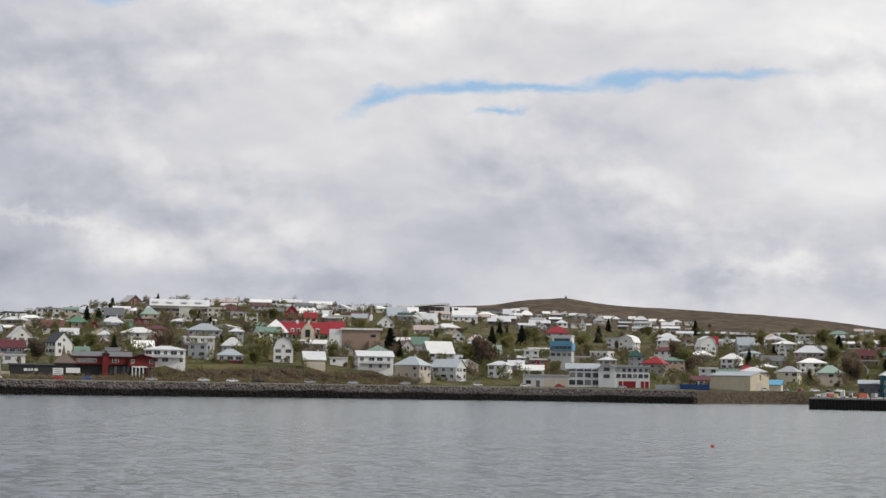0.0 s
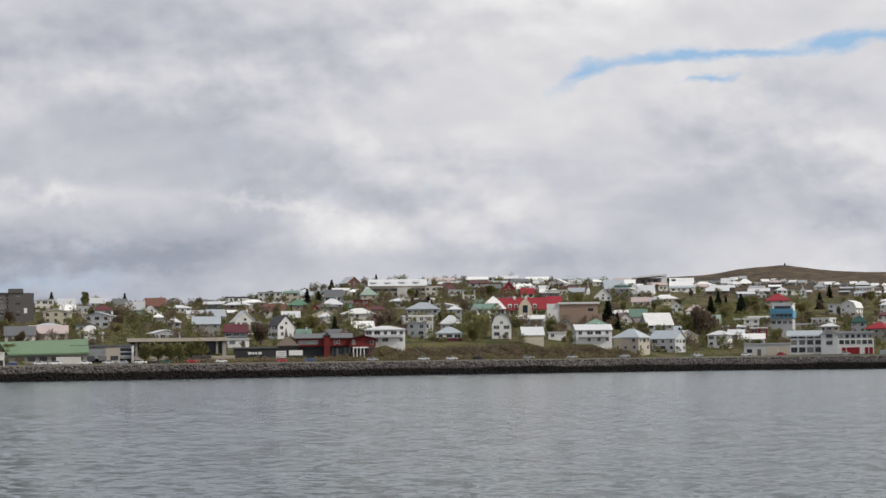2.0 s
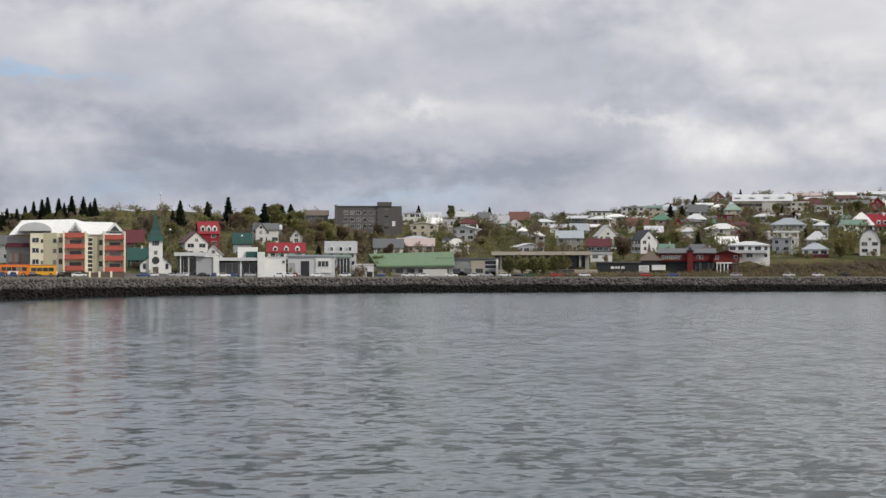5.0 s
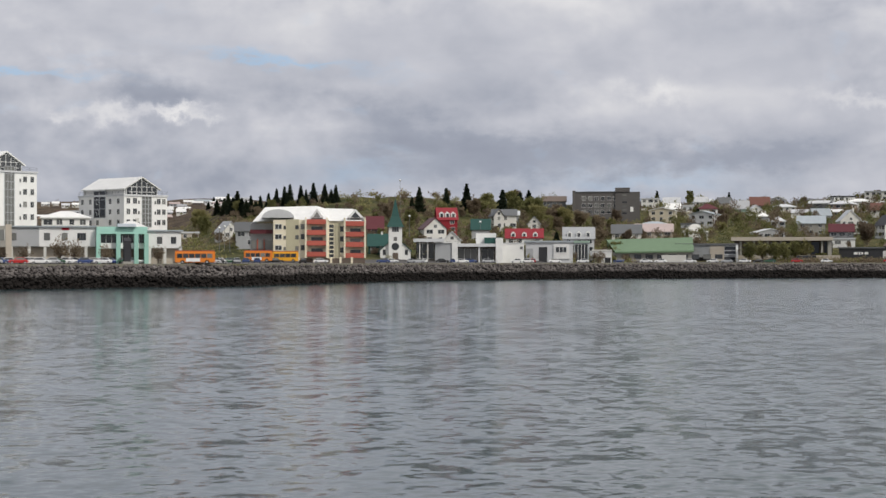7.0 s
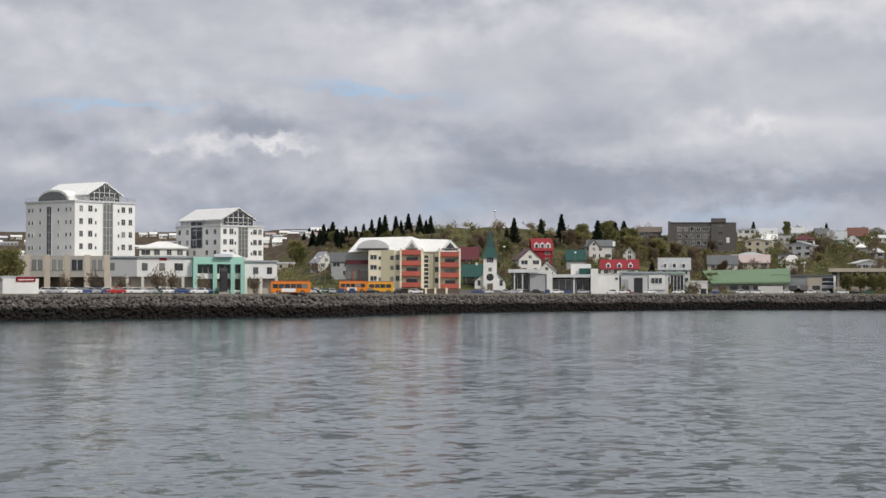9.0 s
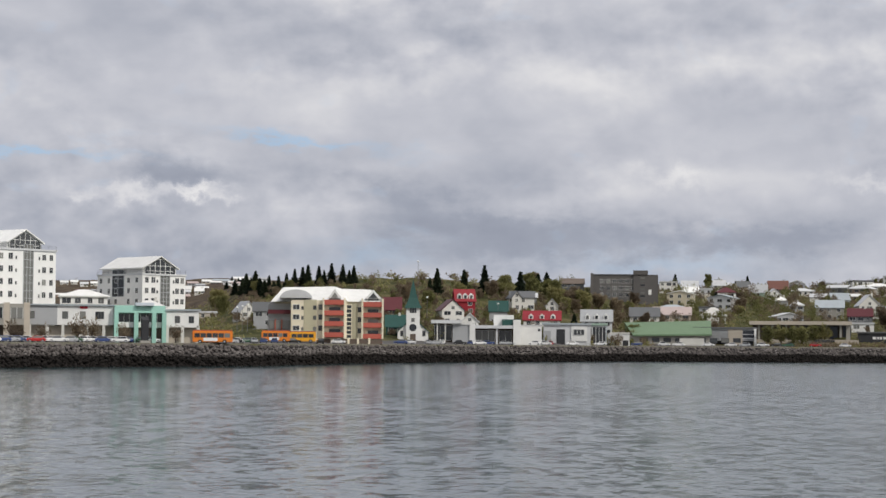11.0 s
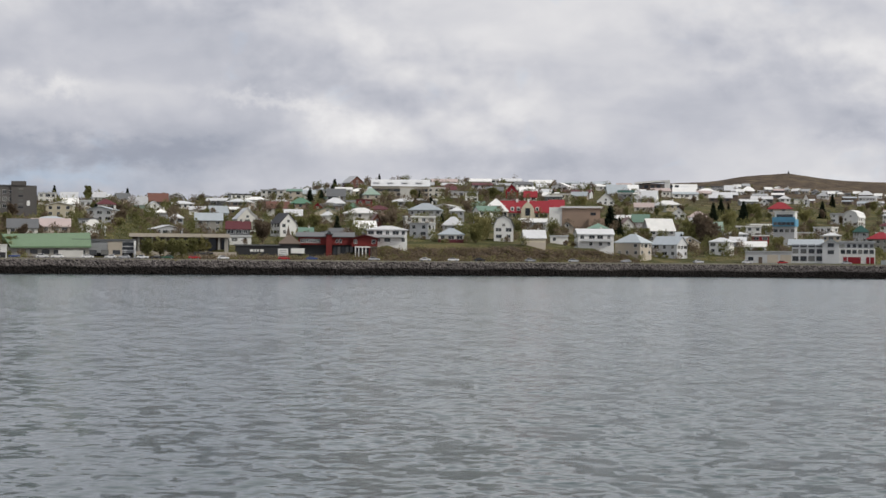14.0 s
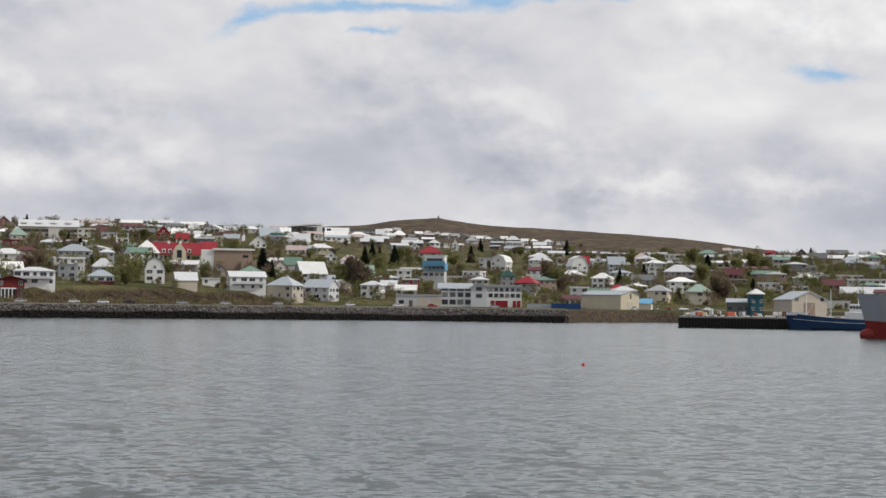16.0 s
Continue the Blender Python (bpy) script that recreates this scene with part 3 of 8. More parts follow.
def curtain(ob, face, w, d, u0, u1, z0, z1, nu, nz, name="glass_strip"):
    """Glazed strip with mullions, set on a face."""
    gx, fx = B(), B()
    box(gx, u0, u1, -0.06, 0.05, z0, z1)
    for i in range(nu + 1):
        u = u0 + (u1 - u0) * i / nu
        box(fx, u - 0.06, u + 0.06, -0.14, 0.0, z0, z1)
    for i in range(nz + 1):
        z = z0 + (z1 - z0) * i / nz
        box(fx, u0, u1, -0.12, -0.01, z - 0.05, z + 0.05)
    m = {"f": pose(0, -d / 2, 0), "l": pose(-w / 2, 0, 0, 0, 0, -90), "r": pose(w / 2, 0, 0, 0, 0, 90)}[face]
    gx.transform(m), fx.transform(m)
    a = part(name, gx, GLASS, ob, "dark glazed strip")
    part("mullion", fx, surface("mullions", (0.45, 0.47, 0.48), 0.4, 0.1, 1.0), a)


WHITE, SNOW = coat("white"), coat("snow")


def tower(az, r, yaw, w, d, h, floors, label, strips, gable):
    ob = site("office_tower", az, r, yaw, label, "tower block", group="tower blocks")
    slab(ob, "wall", SNOW, -w / 2, w / 2, -d / 2, d / 2, -1, h)
    bm = B()
    t, e = 0.25, 0.5
    box(bm, -w / 2 - t, w / 2 + t, -d / 2 - t, d / 2 + t, h, h + e)
    part("parapet", bm, coat("lightgrey"), ob)
    # penthouse: gabled glass front, white vaults
    bm = B()
    g0, g1, rise = w * gable[0], w * gable[1], 4.4
    c = (g0 + g1) / 2
    prism(bm, [(g0, h + e), (g0, h + 2.0), (c, h + rise + 0.6), (g1, h + 2.0), (g1, h + e)], -d / 2 + 0.6, d / 2 - 1.5)
    bm.transform(Matrix.Rotation(radians(90), 4, "Z") @ Matrix.Scale(-1, 4, (0, 1, 0)))
    bmesh.ops.reverse_faces(bm, faces=bm.faces)
    part("penthouse", bm, WHITE, ob)
    # glazed gable
    bm = B()
    vs = [bm.verts.new(p) for p in ((g0 + 0.5, -d / 2 + 0.5, h + e), (g1 - 0.5, -d / 2 + 0.5, h + e), (g1 - 0.5, -d / 2 + 0.5, h + 1.9), (c, -d / 2 + 0.5, h + rise + 0.1), (g0 + 0.5, -d / 2 + 0.5, h + 1.9))]
    bm.faces.new(vs)
    r_ = bmesh.ops.extrude_face_region(bm, geom=list(bm.faces))
    for v in r_["geom"]:
        if isinstance(v, bmesh.types.BMVert):
            v.co.y -= 0.3
    bmesh.ops.recalc_face_normals(bm, faces=bm.faces)
    gl = part("gable_glass", bm, GLASS, ob, "dark glazed gable")
    bm = B()
    for k in range(7):
        x = g0 + 0.5 + (g1 - g0 - 1.0) * k / 6
        top = h + 1.9 + (rise - 1.8) * (1 - abs(x - c) / ((g1 - g0 - 1) / 2))
        box(bm, x - 0.07, x + 0.07, -d / 2 + 0.1, -d / 2 + 0.3, h + e, top)
    for z in (h + 1.2, h + 2.6):
        box(bm, g0 + 1.2, g1 - 1.2, -d / 2 + 0.1, -d / 2 + 0.3, z - 0.06, z + 0.06)
    part("mullion", bm, WHITE, gl)
    # roof skins over the gable
    bm = B()
    for s, q in ((-1, g0), (1, g1)):
        a = [(c, h + rise + 0.7), (q + s * 0.6, h + 1.75), (q + s * 0.6, h + 2.05), (c, h + rise + 1.0)]
        pts = [(x, y, z) for y in (-d / 2 - 0.3, d / 2 - 1.0) for x, z in a]
        faces(bm, pts, [(0, 1, 2, 3), (7, 6, 5, 4), (0, 4, 5, 1), (1, 5, 6, 2), (2, 6, 7, 3), (3, 7, 4, 0)])
    bmesh.ops.recalc_face_normals(bm, faces=bm.faces)
    part("roof", bm, tin("white"), ob, "white sheet-metal roof")
    if strips:
        bm = B()
        arch(bm, -w / 2 + 0.9, c, d * 0.32, h + e, 2.9)
        part("vault", bm, tin("white"), ob, "white barrel vault facing sideways")
        bm = B()
        arch(bm, -w / 2 + 0.7, -w / 2 + 0.9, d * 0.29, h + e, 2.4)
        part("vault_glass", bm, GLASS, ob, "glazed vault end")
    # roof railings
    bm = B()
    for z in (h + 1.0, h + 1.45):
        for p, q in (((-w / 2, -d / 2, z), (w / 2, -d / 2, z)), ((-w / 2, -d / 2, z), (-w / 2, d / 2, z))):
            tube(bm, p, q, 0.04, 0.04, 4)
    for k in range(9):
        tube(bm, (-w / 2 + w * k / 8, -d / 2, h), (-w / 2 + w * k / 8, -d / 2, h + 1.45), 0.04, 0.04, 4)
        tube(bm, (-w / 2, -d / 2 + d * k / 8, h), (-w / 2, -d / 2 + d * k / 8, h + 1.45), 0.04, 0.04, 4)
    part("railing", bm, surface("steel", (0.3, 0.31, 0.32), 0.4, 0.1, 1.0, 0.8), ob)
    s = h / floors
    zs = [s * k + 0.9 for k in range(1, floors)]
    grid(ob, "f", w, d, [-w * 0.40], zs, 1.1, 1.4, False)
    grid(ob, "f", w, d, [-w * 0.25], zs, 1.3, 1.5, False)
    grid(ob, "f", w, d, [-w * 0.16, w * 0.22], zs, 0.5, 0.8, False, 0)
    grid(ob, "f", w, d, [w * 0.30], zs, 1.2, 1.4, False)
    grid(ob, "f", w, d, [w * 0.42], zs, 1.1, 1.4, False)
    if strips:
        curtain(ob, "f", w, d, -w * 0.04, w * 0.12, s * 2.6, h + 1.6, 3, 8)
        grid(ob, "l", w, d, [-d * 0.43, -d * 0.36, -d * 0.2, d * 0.17, d * 0.33, d * 0.42], zs, 0.6, 0.9, False, 0)
        curtain(ob, "l", w, d, -d * 0.06, d * 0.03, s * 1.2, h - 1.0, 2, 8)
    else:
        curtain(ob, "f", w, d, -w * 0.09, w * 0.13, s * 3.1, h + 0.4, 3, 7)
        grid(ob, "l", w, d, [-d * 0.42, -d * 0.24, -d * 0.08, d * 0.2, d * 0.38], zs, 1.1, 1.3, False)
        curtain(ob, "l", w, d, -d * 0.16, d * 0.10, s * 4.0, h + 1.6, 2, 3)
    return ob


# two white towers over the shopping centre
tower(-20.08, 512, 40, 19.8, 19.2, 22.2, 7, "tall white office tower with glazed gable above the shopping centre", True, (-0.29, 0.27))
tower(-16.11, 552, 36, 14.6, 21.0, 17.3, 6, "lower white office tower with glazed gable and white roof", False, (-0.47, 0.30))


def shopping_centre():
    ob = site("shopping_centre", -17.76, 478, 2, "long low shopping centre with concrete, white and mint-green fronts", "shop building")
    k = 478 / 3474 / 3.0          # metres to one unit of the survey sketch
    z = lambda y: (478 - y) * k
    X = lambda x: (x - 120) * k
    d = 24
    # concrete corner block under the tall tower
    a0, a1 = X(75 - 750 + 0), X(585 - 750)
    slab(ob, "corner_block", coat("concrete"), a0, a1, -1.5, d, z(395), z(285), "weathered concrete upper storey")
    n = 5
    for i in range(n + 1):
        x = a0 + (a1 - a0) * i / n
        slab(ob, "pillar", coat("beige"), x - 0.7, x + 0.7, -1.6, 0.2, -0.6, z(283) + 0.2)
    # recess back: its own brown and some of the shade in one colour
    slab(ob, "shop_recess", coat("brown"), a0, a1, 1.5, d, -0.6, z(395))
    for i in range(n):
        x = a0 + (a1 - a0) * (i + 0.5) / n
        bm = B()
        w = (a1 - a0) / n * 0.6
        box(bm, x - w / 2, x + w / 2, -1.62, -1.4, z(360), z(305))
        p = part("shop_window", bm, GLASS, ob)
        bm = B()
        for q in (-0.5, 0, 0.5):
            box(bm, x + q * w - 0.06, x + q * w + 0.06, -1.7, -1.55, z(360), z(305))
        part("mullion", bm, FRAME, p)
    # grey link, white wing
    slab(ob, "link", coat("grey"), a1, X(-10), 0, d, z(392), z(292))
    slab(ob, "white_wing", WHITE, X(-10), X(280), 0, d, z(392), z(292))
    slab(ob, "white_end", WHITE, X(545), X(725), 0, d, z(400), z(312))
    slab(ob, "ground_floor", coat("beige"), a1, X(725), 2.0, d, -0.6, z(396))
    for x in [X(v) for v in (-150, -60, 20, 110, 150, 230, 560, 640, 722)]:
        slab(ob, "pillar", coat("offwhite"), x - 0.35, x + 0.35, 0.0, 0.7, -0.6, z(390))
    bm = B()
    for x0, x1, zz in ((a1, X(-8), z(292)), (X(-10), X(280), z(292)), (X(545), X(728), z(312))):
        box(bm, x0, x1 + 0.3, -0.5, d, zz, zz + 0.35)
    part("roof_edge", bm, tin("bluegrey"), ob, "blue-grey metal roof edge")
    for x in (-140, 30, 120, 200, 215):
        window(ob, X(x), -0.005, z(358), 0, 1.2, 1.6, True)
    for x in (612, 685):
        window(ob, X(x), -0.005, z(375), 0, 1.1, 1.5, True)
    slab(ob, "signboard", coat("red"), X(105), X(145), -0.15, -0.02, z(306), z(294), "small red signboard")
    # mint front
    m = coat("mint")
    slab(ob, "mint_lintel", m, X(282), X(545), -2.0, -0.2, z(326), z(288), "mint-green painted portal")
    for x in (292, 395, 488, 540):
        slab(ob, "mint_pillar", m, X(x - 11), X(x + 11), -2.0, -0.2, -0.6, z(326))
    slab(ob, "mint_back", coat("palegreen"), X(282), X(545), 0.6, d, -0.6, z(292))
    bm = B()
    box(bm, X(305), X(535), 0.35, 0.58, z(372), z(332))
    p = part("shop_window", bm, GLASS, ob)
    bm = B()
    for i in range(9):
        x = X(305) + (X(535) - X(305)) * i / 8
        box(bm, x - 0.08, x + 0.08, 0.25, 0.4, z(372), z(332))
    part("mullion", bm, FRAME, p)
    slab(ob, "balustrade", WHITE, X(300), X(540), -0.4, -0.15, z(402), z(374))
    # flat slab, its dark brown stands in for shade under the balustrade
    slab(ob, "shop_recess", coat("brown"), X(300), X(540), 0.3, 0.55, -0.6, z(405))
    # vaulted skylight
    bm = B()
    arch(bm, X(390), X(485), 3.0, z(289), 0.8)
    part("skylight", bm, tin("bluegrey"), ob)
    return ob


shopping_centre()


def sculpture():
    ob = site("sculpture", -15.99, 466, 10, "tall dark metal column sculpture before the shopping centre", "sculpture")
    bm = B()
    box(bm, -1.2, 1.2, -1.2, 1.2, -0.3, 0.6)
    part("plinth", bm, coat("concrete"), ob)
    bm = B()
    prism(bm, [(-0.7, 0.6), (-0.9, 5.4), (0.2, 6.2), (0.9, 5.0), (0.7, 0.6)], -0.8, 0.8)
    part("column", bm, coat("black"), ob)


sculpture()


def kiosk():
    ob = site("kiosk", -21.83, 428, 0, "white round-cornered kiosk with red signs by the sea wall", "kiosk")
    w = 8.7
    bm = B()
    box(bm, -w / 2, w / 2, -2.5, 2.5, -0.2, 3.3)
    bmesh.ops.bevel(bm, geom=[e for e in bm.edges if abs(e.verts[0].co.z - e.verts[1].co.z) > 1], offset=1.2, segments=4, affect="EDGES")
    part("body", bm, WHITE, ob)
    slab(ob, "roof", coat("grey"), -w / 2 + 0.5, w / 2 - 0.8, -2.0, 2.0, 3.3, 3.9)
    slab(ob, "sign", coat("red"), -w * 0.05, w * 0.42, -2.62, -2.5, 2.6, 3.7, "red sign board with pale stripe")
    slab(ob, "sign_stripe", coat("white"), w * 0.0, w * 0.38, -2.66, -2.63, 2.95, 3.15)
    slab(ob, "sign", coat("red"), -w * 0.5, -w * 0.42, -2.62, -2.5, 2.6, 3.4)


kiosk()


def apartments():
    k = 566 / 3474 / 3.0
    ob = site("apartment_building", -10.80, 566, 0, "cream five-storey apartment block with orange-red balconies and white roof", "apartment building", z=5.9)
    X = lambda x: (x - 525) * k
    z = lambda y: (345 - y) * k * 1.13
    cream, sage, red = coat("ivory"), coat("khaki"), coat("coral")
    slab(ob, "wall", cream, X(345), X(640), 0, 13, -0.8, z(150))
    slab(ob, "wall", cream, X(640), X(828), 2.0, 15, -0.8, z(152))
    slab(ob, "sage_panel", sage, X(412), X(480), -0.06, 0.1, 1.0, z(148), "sage-grey painted facade panel")
    slab(ob, "sage_panel", sage, X(668), X(698), 1.94, 2.1, 1.0, z(165), "sage-grey painted facade panel")
    slab(ob, "recessed_wing", coat("grey"), X(222), X(345), 4.0, 14, -0.8, z(165))
    # white roofs: hipped end, vaulted dormer, gabled fronts
    bm = B()
    e = z(150)
    faces(bm, [(X(235), 2.0, z(158)), (X(640), -0.6, e), (X(640), 13.5, e), (X(235), 14.5, z(158)), (X(300), 7, z(88)), (X(575), 7, z(82)), (X(640), 7, z(100))],
          [(0, 1, 5, 4), (1, 6, 5), (1, 2, 6), (2, 3, 4, 5), (2, 5, 6), (3, 0, 4), (0, 3, 2, 1)])
    faces(bm, [(X(560), 1.4, e - 0.3), (X(838), 1.4, e - 0.3), (X(838), 15.5, e - 0.3), (X(560), 15.5, e - 0.3), (X(575), 8, z(92)), (X(770), 8, z(95))],
          [(0, 1, 5, 4), (1, 2, 5), (2, 3, 4, 5), (3, 0, 4), (0, 3, 2, 1)])
    bmesh.ops.recalc_face_normals(bm, faces=bm.faces)
    part("roof", bm, tin("white"), ob, "white sheet-metal roof")
    bm = B()
    arch(bm, -3.5, 1.5, X(450) - X(365), z(140), (140 - 95) * k)
    bm.transform(Matrix.Translation((X(370), 0, 0)) @ Matrix.Rotation(radians(90), 4, "Z"))
    bm.transform(Matrix.Translation((0, 3.0, 0)))
    part("vault", bm, tin("lightgrey"), ob, "pale grey vaulted dormer")
    for xa, xb, yy in ((540, 610, -0.4), (735, 825, 1.4)):
        bm = B()
        c = (X(xa) + X(xb)) / 2
        hw = (X(xb) - X(xa)) / 2
        prism(bm, [(c - hw, z(140)), (c, z(97)), (c + hw, z(140))], yy, yy + 5)
        bm.transform(Matrix(((0, 1, 0, 0), (1, 0, 0, 0), (0, 0, 1, 0), (0, 0, 0, 1))))
        bmesh.ops.recalc_face_normals(bm, faces=bm.faces)
        part("gable", bm, tin("white"), ob)
        bm = B()
        prism(bm, [(c - hw * 0.55, z(138)), (c, z(112)), (c + hw * 0.55, z(138))], yy - 0.08, yy + 0.05)
        bm.transform(Matrix(((0, 1, 0, 0), (1, 0, 0, 0), (0, 0, 1, 0), (0, 0, 0, 1))))
        bmesh.ops.recalc_face_normals(bm, faces=bm.faces)
        part("gable_window", bm, GLASS, ob)
    # balconies
    for xa, xb, yy, tops in ((516, 628, 0.0, (148, 198, 248, 300)), (722, 830, 2.0, (156, 206, 254, 306))):
        for t in tops:
            bm = B()
            z1, z0 = z(t), z(t + 22)
            box(bm, X(xa), X(xb), yy - 1.6, yy - 1.48, z0, z1)
            box(bm, X(xa), X(xa) + 0.12, yy - 1.48, yy, z0, z1)
            box(bm, X(xb) - 0.12, X(xb), yy - 1.48, yy, z0, z1)
            box(bm, X(xa), X(xb), yy - 1.48, yy, z0 - 0.1, z0 + 0.08)
            part("balcony", bm, red, ob, "orange-red balcony front")
            bm = B()
            box(bm, X(xa + 30), X(xb - 22), yy - 0.06, yy + 0.05, z1 - 0.9, z1 + 1.0)
            part("balcony_glass", bm, GLASS, ob)
        for x in (xa, xb):
            slab(ob, "balcony_post", cream, X(x) - 0.25, X(x) + 0.25, yy - 1.7, yy - 0.02, 1.0, z(140))
    # left wing terraces
    for t, c in ((195, "maroon"), (297, "orange")):
        slab(ob, "terrace_front", coat(c), X(222), X(342), 2.2, 2.4, z(t + 20), z(t), "dark red terrace front")
    for t in (245, ):
        slab(ob, "terrace_glass", GLASS, X(228), X(338), 3.6, 3.95, z(t + 40), z(t))
        for x in (260, 295):
            slab(ob, "post", coat("orange"), X(x - 3), X(x + 3), 3.3, 3.5, z(310), z(238))
    for zz in (183, 230, 282):
        window(ob, X(372), -0.005, z(zz + 10), 0, 1.8, 1.3, False)
        window(ob, X(405), -0.005, z(zz + 10), 0, 0.5, 0.8, True, 0)
        window(ob, X(470), -0.07, z(zz + 10), 0, 0.8, 1.0, True)
        window(ob, X(500), -0.005, z(zz + 10), 0, 0.9, 1.3, True)
        window(ob, X(708), 1.99, z(zz + 20), 0, 0.9, 1.3, True)
    bm = B()
    box(bm, X(636), X(664), 0.6, 2.0, 1.0, z(170))
    p = part("stair_glass", bm, GLASS, ob, "glazed stair shaft")
    bm = B()
    for i in range(9):
        zz = 1.0 + (z(170) - 1.0) * i / 8
        box(bm, X(635), X(665), 0.5, 0.62, zz - 0.12, zz + 0.12)
    part("mullion", bm, cream, p)
    # dark brown band proud of the wall, standing in for a shaded recess
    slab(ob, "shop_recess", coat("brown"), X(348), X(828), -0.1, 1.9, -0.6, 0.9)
    for x in (380, 480, 560, 650, 700, 760):
        slab(ob, "pillar", cream, X(x) - 0.3, X(x) + 0.3, -0.3, 0.3, -0.6, 1.2)


apartments()


def church():
    r = 640
    k = r / 3474 / 3.0
    ob = site("church", -8.24, r, 0, "small white church with green copper spire by the shore", "church", z=6.3)
    u = r / 3474 / 1.77
    z = lambda y: (342 - y) * u
    t = 21 * u
    slab(ob, "tower", WHITE, -t, t, 0, 2 * t, -0.8, z(228))
    bm = B()
    tube_pts = [(0, z(238), t * 1.28), (0.0, z(225), t * 1.0), (0, z(205), t * 0.62), (0, z(150), 0.08)]
    prev = None
    for _, zz, hw in tube_pts:
        cur = [bm.verts.new((sx * hw, t + sy * hw, zz)) for sx, sy in ((-1, -1), (1, -1), (1, 1), (-1, 1))]
        if prev:
            for i in range(4):
                bm.faces.new((prev[i], prev[(i + 1) % 4], cur[(i + 1) % 4], cur[i]))
        else:
            bm.faces.new(cur[::-1])
        prev = cur
    bm.faces.new(prev)
    part("spire", bm, tin("teal"), ob, "green copper spire")
    bm = B()
    tube(bm, (0, t, z(150)), (0, t, z(138)), 0.06, 0.05, 6)
    box(bm, -0.5, 0.5, t - 0.05, t + 0.05, z(143), z(143) + 0.12)
    part("cross", bm, coat("darkgrey"), ob)
    bm = B()
    hw = 48 * u
    prism(bm, [(-hw, -0.8), (-hw, z(312)), (0, z(270)), (hw, z(312)), (hw, -0.8)], 1.0, 20)
    bm.transform(Matrix(((0, 1, 0, 0), (1, 0, 0, 0), (0, 0, 1, 0), (0, 0, 0, 1))))
    bmesh.ops.recalc_face_normals(bm, faces=bm.faces)
    part("nave", bm, WHITE, ob)
    bm = B()
    gable_roof(bm, 19, 2 * hw, z(311), z(270) - z(312), 0.5)
    bm.transform(Matrix.Translation((0, 10.6, 0)) @ Matrix.Rotation(radians(90), 4, "Z"))
    part("nave_roof", bm, tin("teal"), ob, "dark green nave roof")
    for y, w in ((252, 0.5), ):
        for x in (-0.75, 0.0, 0.75):
            window(ob, x, -0.005, z(y), 0, 0.5, 1.4, True, 0)
    window(ob, 0, -0.005, z(280), 0, 0.9, 1.0, True)
    bm = B()
    tube(bm, (0, -0.1, z(299)), (0, 0.05, z(299)), 1.2, 1.2, 16)
    part("round_window", bm, GLASS, ob)
    slab(ob, "door", coat("brown"), -0.9, 0.9, -0.12, 0.02, -0.3, 2.4)
    for x in (-hw * 0.72, hw * 0.72):
        window(ob, x, 0.995, z(325), 0, 0.8, 1.6, True)


church()


def shore_hall(label, mid, r, slabs, panes=()):
    """Flat-roofed hall in survey units east of mid; slabs are (part, coat, left, right, front, back, top, foot), panes are (left, right, front, top, foot, bars)."""
    k = r / 3474
    ob = site("hall", mid, r, 0, label, "building", z=5.6, group="low halls along the shore road")
    for name, colour, x0, x1, y0, y1, top, foot in slabs:
        slab(ob, name, tin(colour) if "roof" in name else coat(colour), x0 * k, x1 * k, y0, y1, foot * k - (1.0 if foot <= 0 else 0.0), top * k)
    for x0, x1, y0, top, foot, bars in panes:
        p = slab(ob, "window", GLASS, x0 * k, x1 * k, y0 - 0.08, y0 - 0.01, foot * k, top * k)
        bm = B()
        for i in range(bars + 1):
            x = (x0 + (x1 - x0) * i / bars) * k
            box(bm, x - 0.07, x + 0.07, y0 - 0.16, y0 - 0.085, foot * k, top * k)
        for z in (foot, top):
            box(bm, x0 * k, x1 * k, y0 - 0.15, y0 - 0.09, z * k - 0.06, z * k + 0.06)
        part("frame", bm, FRAME, p)
    return ob


# brown back wall: the dark under the roof slab is put into its colour
shore_hall("low glazed hall with thin white roof slab beside the church", -7.05, 648,
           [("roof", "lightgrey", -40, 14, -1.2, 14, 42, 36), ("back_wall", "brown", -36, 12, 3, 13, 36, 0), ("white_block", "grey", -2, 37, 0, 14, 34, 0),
            ("roof_edge", "white", -4, 38, -0.4, 14.4, 36.5, 34), ("white_pier", "white", 28, 38, -0.5, 4, 36, 0),
            ("column", "offwhite", -30, -28, -0.6, 0.0, 36, 0), ("column", "offwhite", -16, -14, -0.6, 0.0, 36, 0)], [(-34, -4, 2.9, 33, 6, 3)])
# recess shade is painted into the brown back wall here too
shore_hall("white hall with deep dark recess, flat roof and teal rooftop block", -5.79, 656,
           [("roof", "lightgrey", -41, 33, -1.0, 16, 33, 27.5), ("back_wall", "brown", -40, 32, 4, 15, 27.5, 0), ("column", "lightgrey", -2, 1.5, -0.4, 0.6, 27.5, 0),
            ("column", "lightgrey", -41, -39, -0.4, 0.6, 27.5, 0), ("white_pier", "white", 29, 42, -1.3, 12, 43, 0), ("rooftop_block", "teal", 9, 39, 5, 12, 44, 33),
            ("upper_box", "white", -6, 30, 7, 16, 52, 33)], [(-38, -4, 3.9, 24, 4, 3), (4, 26, 3.9, 24, 4, 2)])
shore_hall("plain white box-like hall", -4.80, 662, [("wall", "white", -20, 19, 0, 12, 33, 0), ("roof_edge", "lightgrey", -20.5, 19.5, -0.2, 12.2, 34.5, 33)], [(12, 17, 0, 28, 23, 1)])
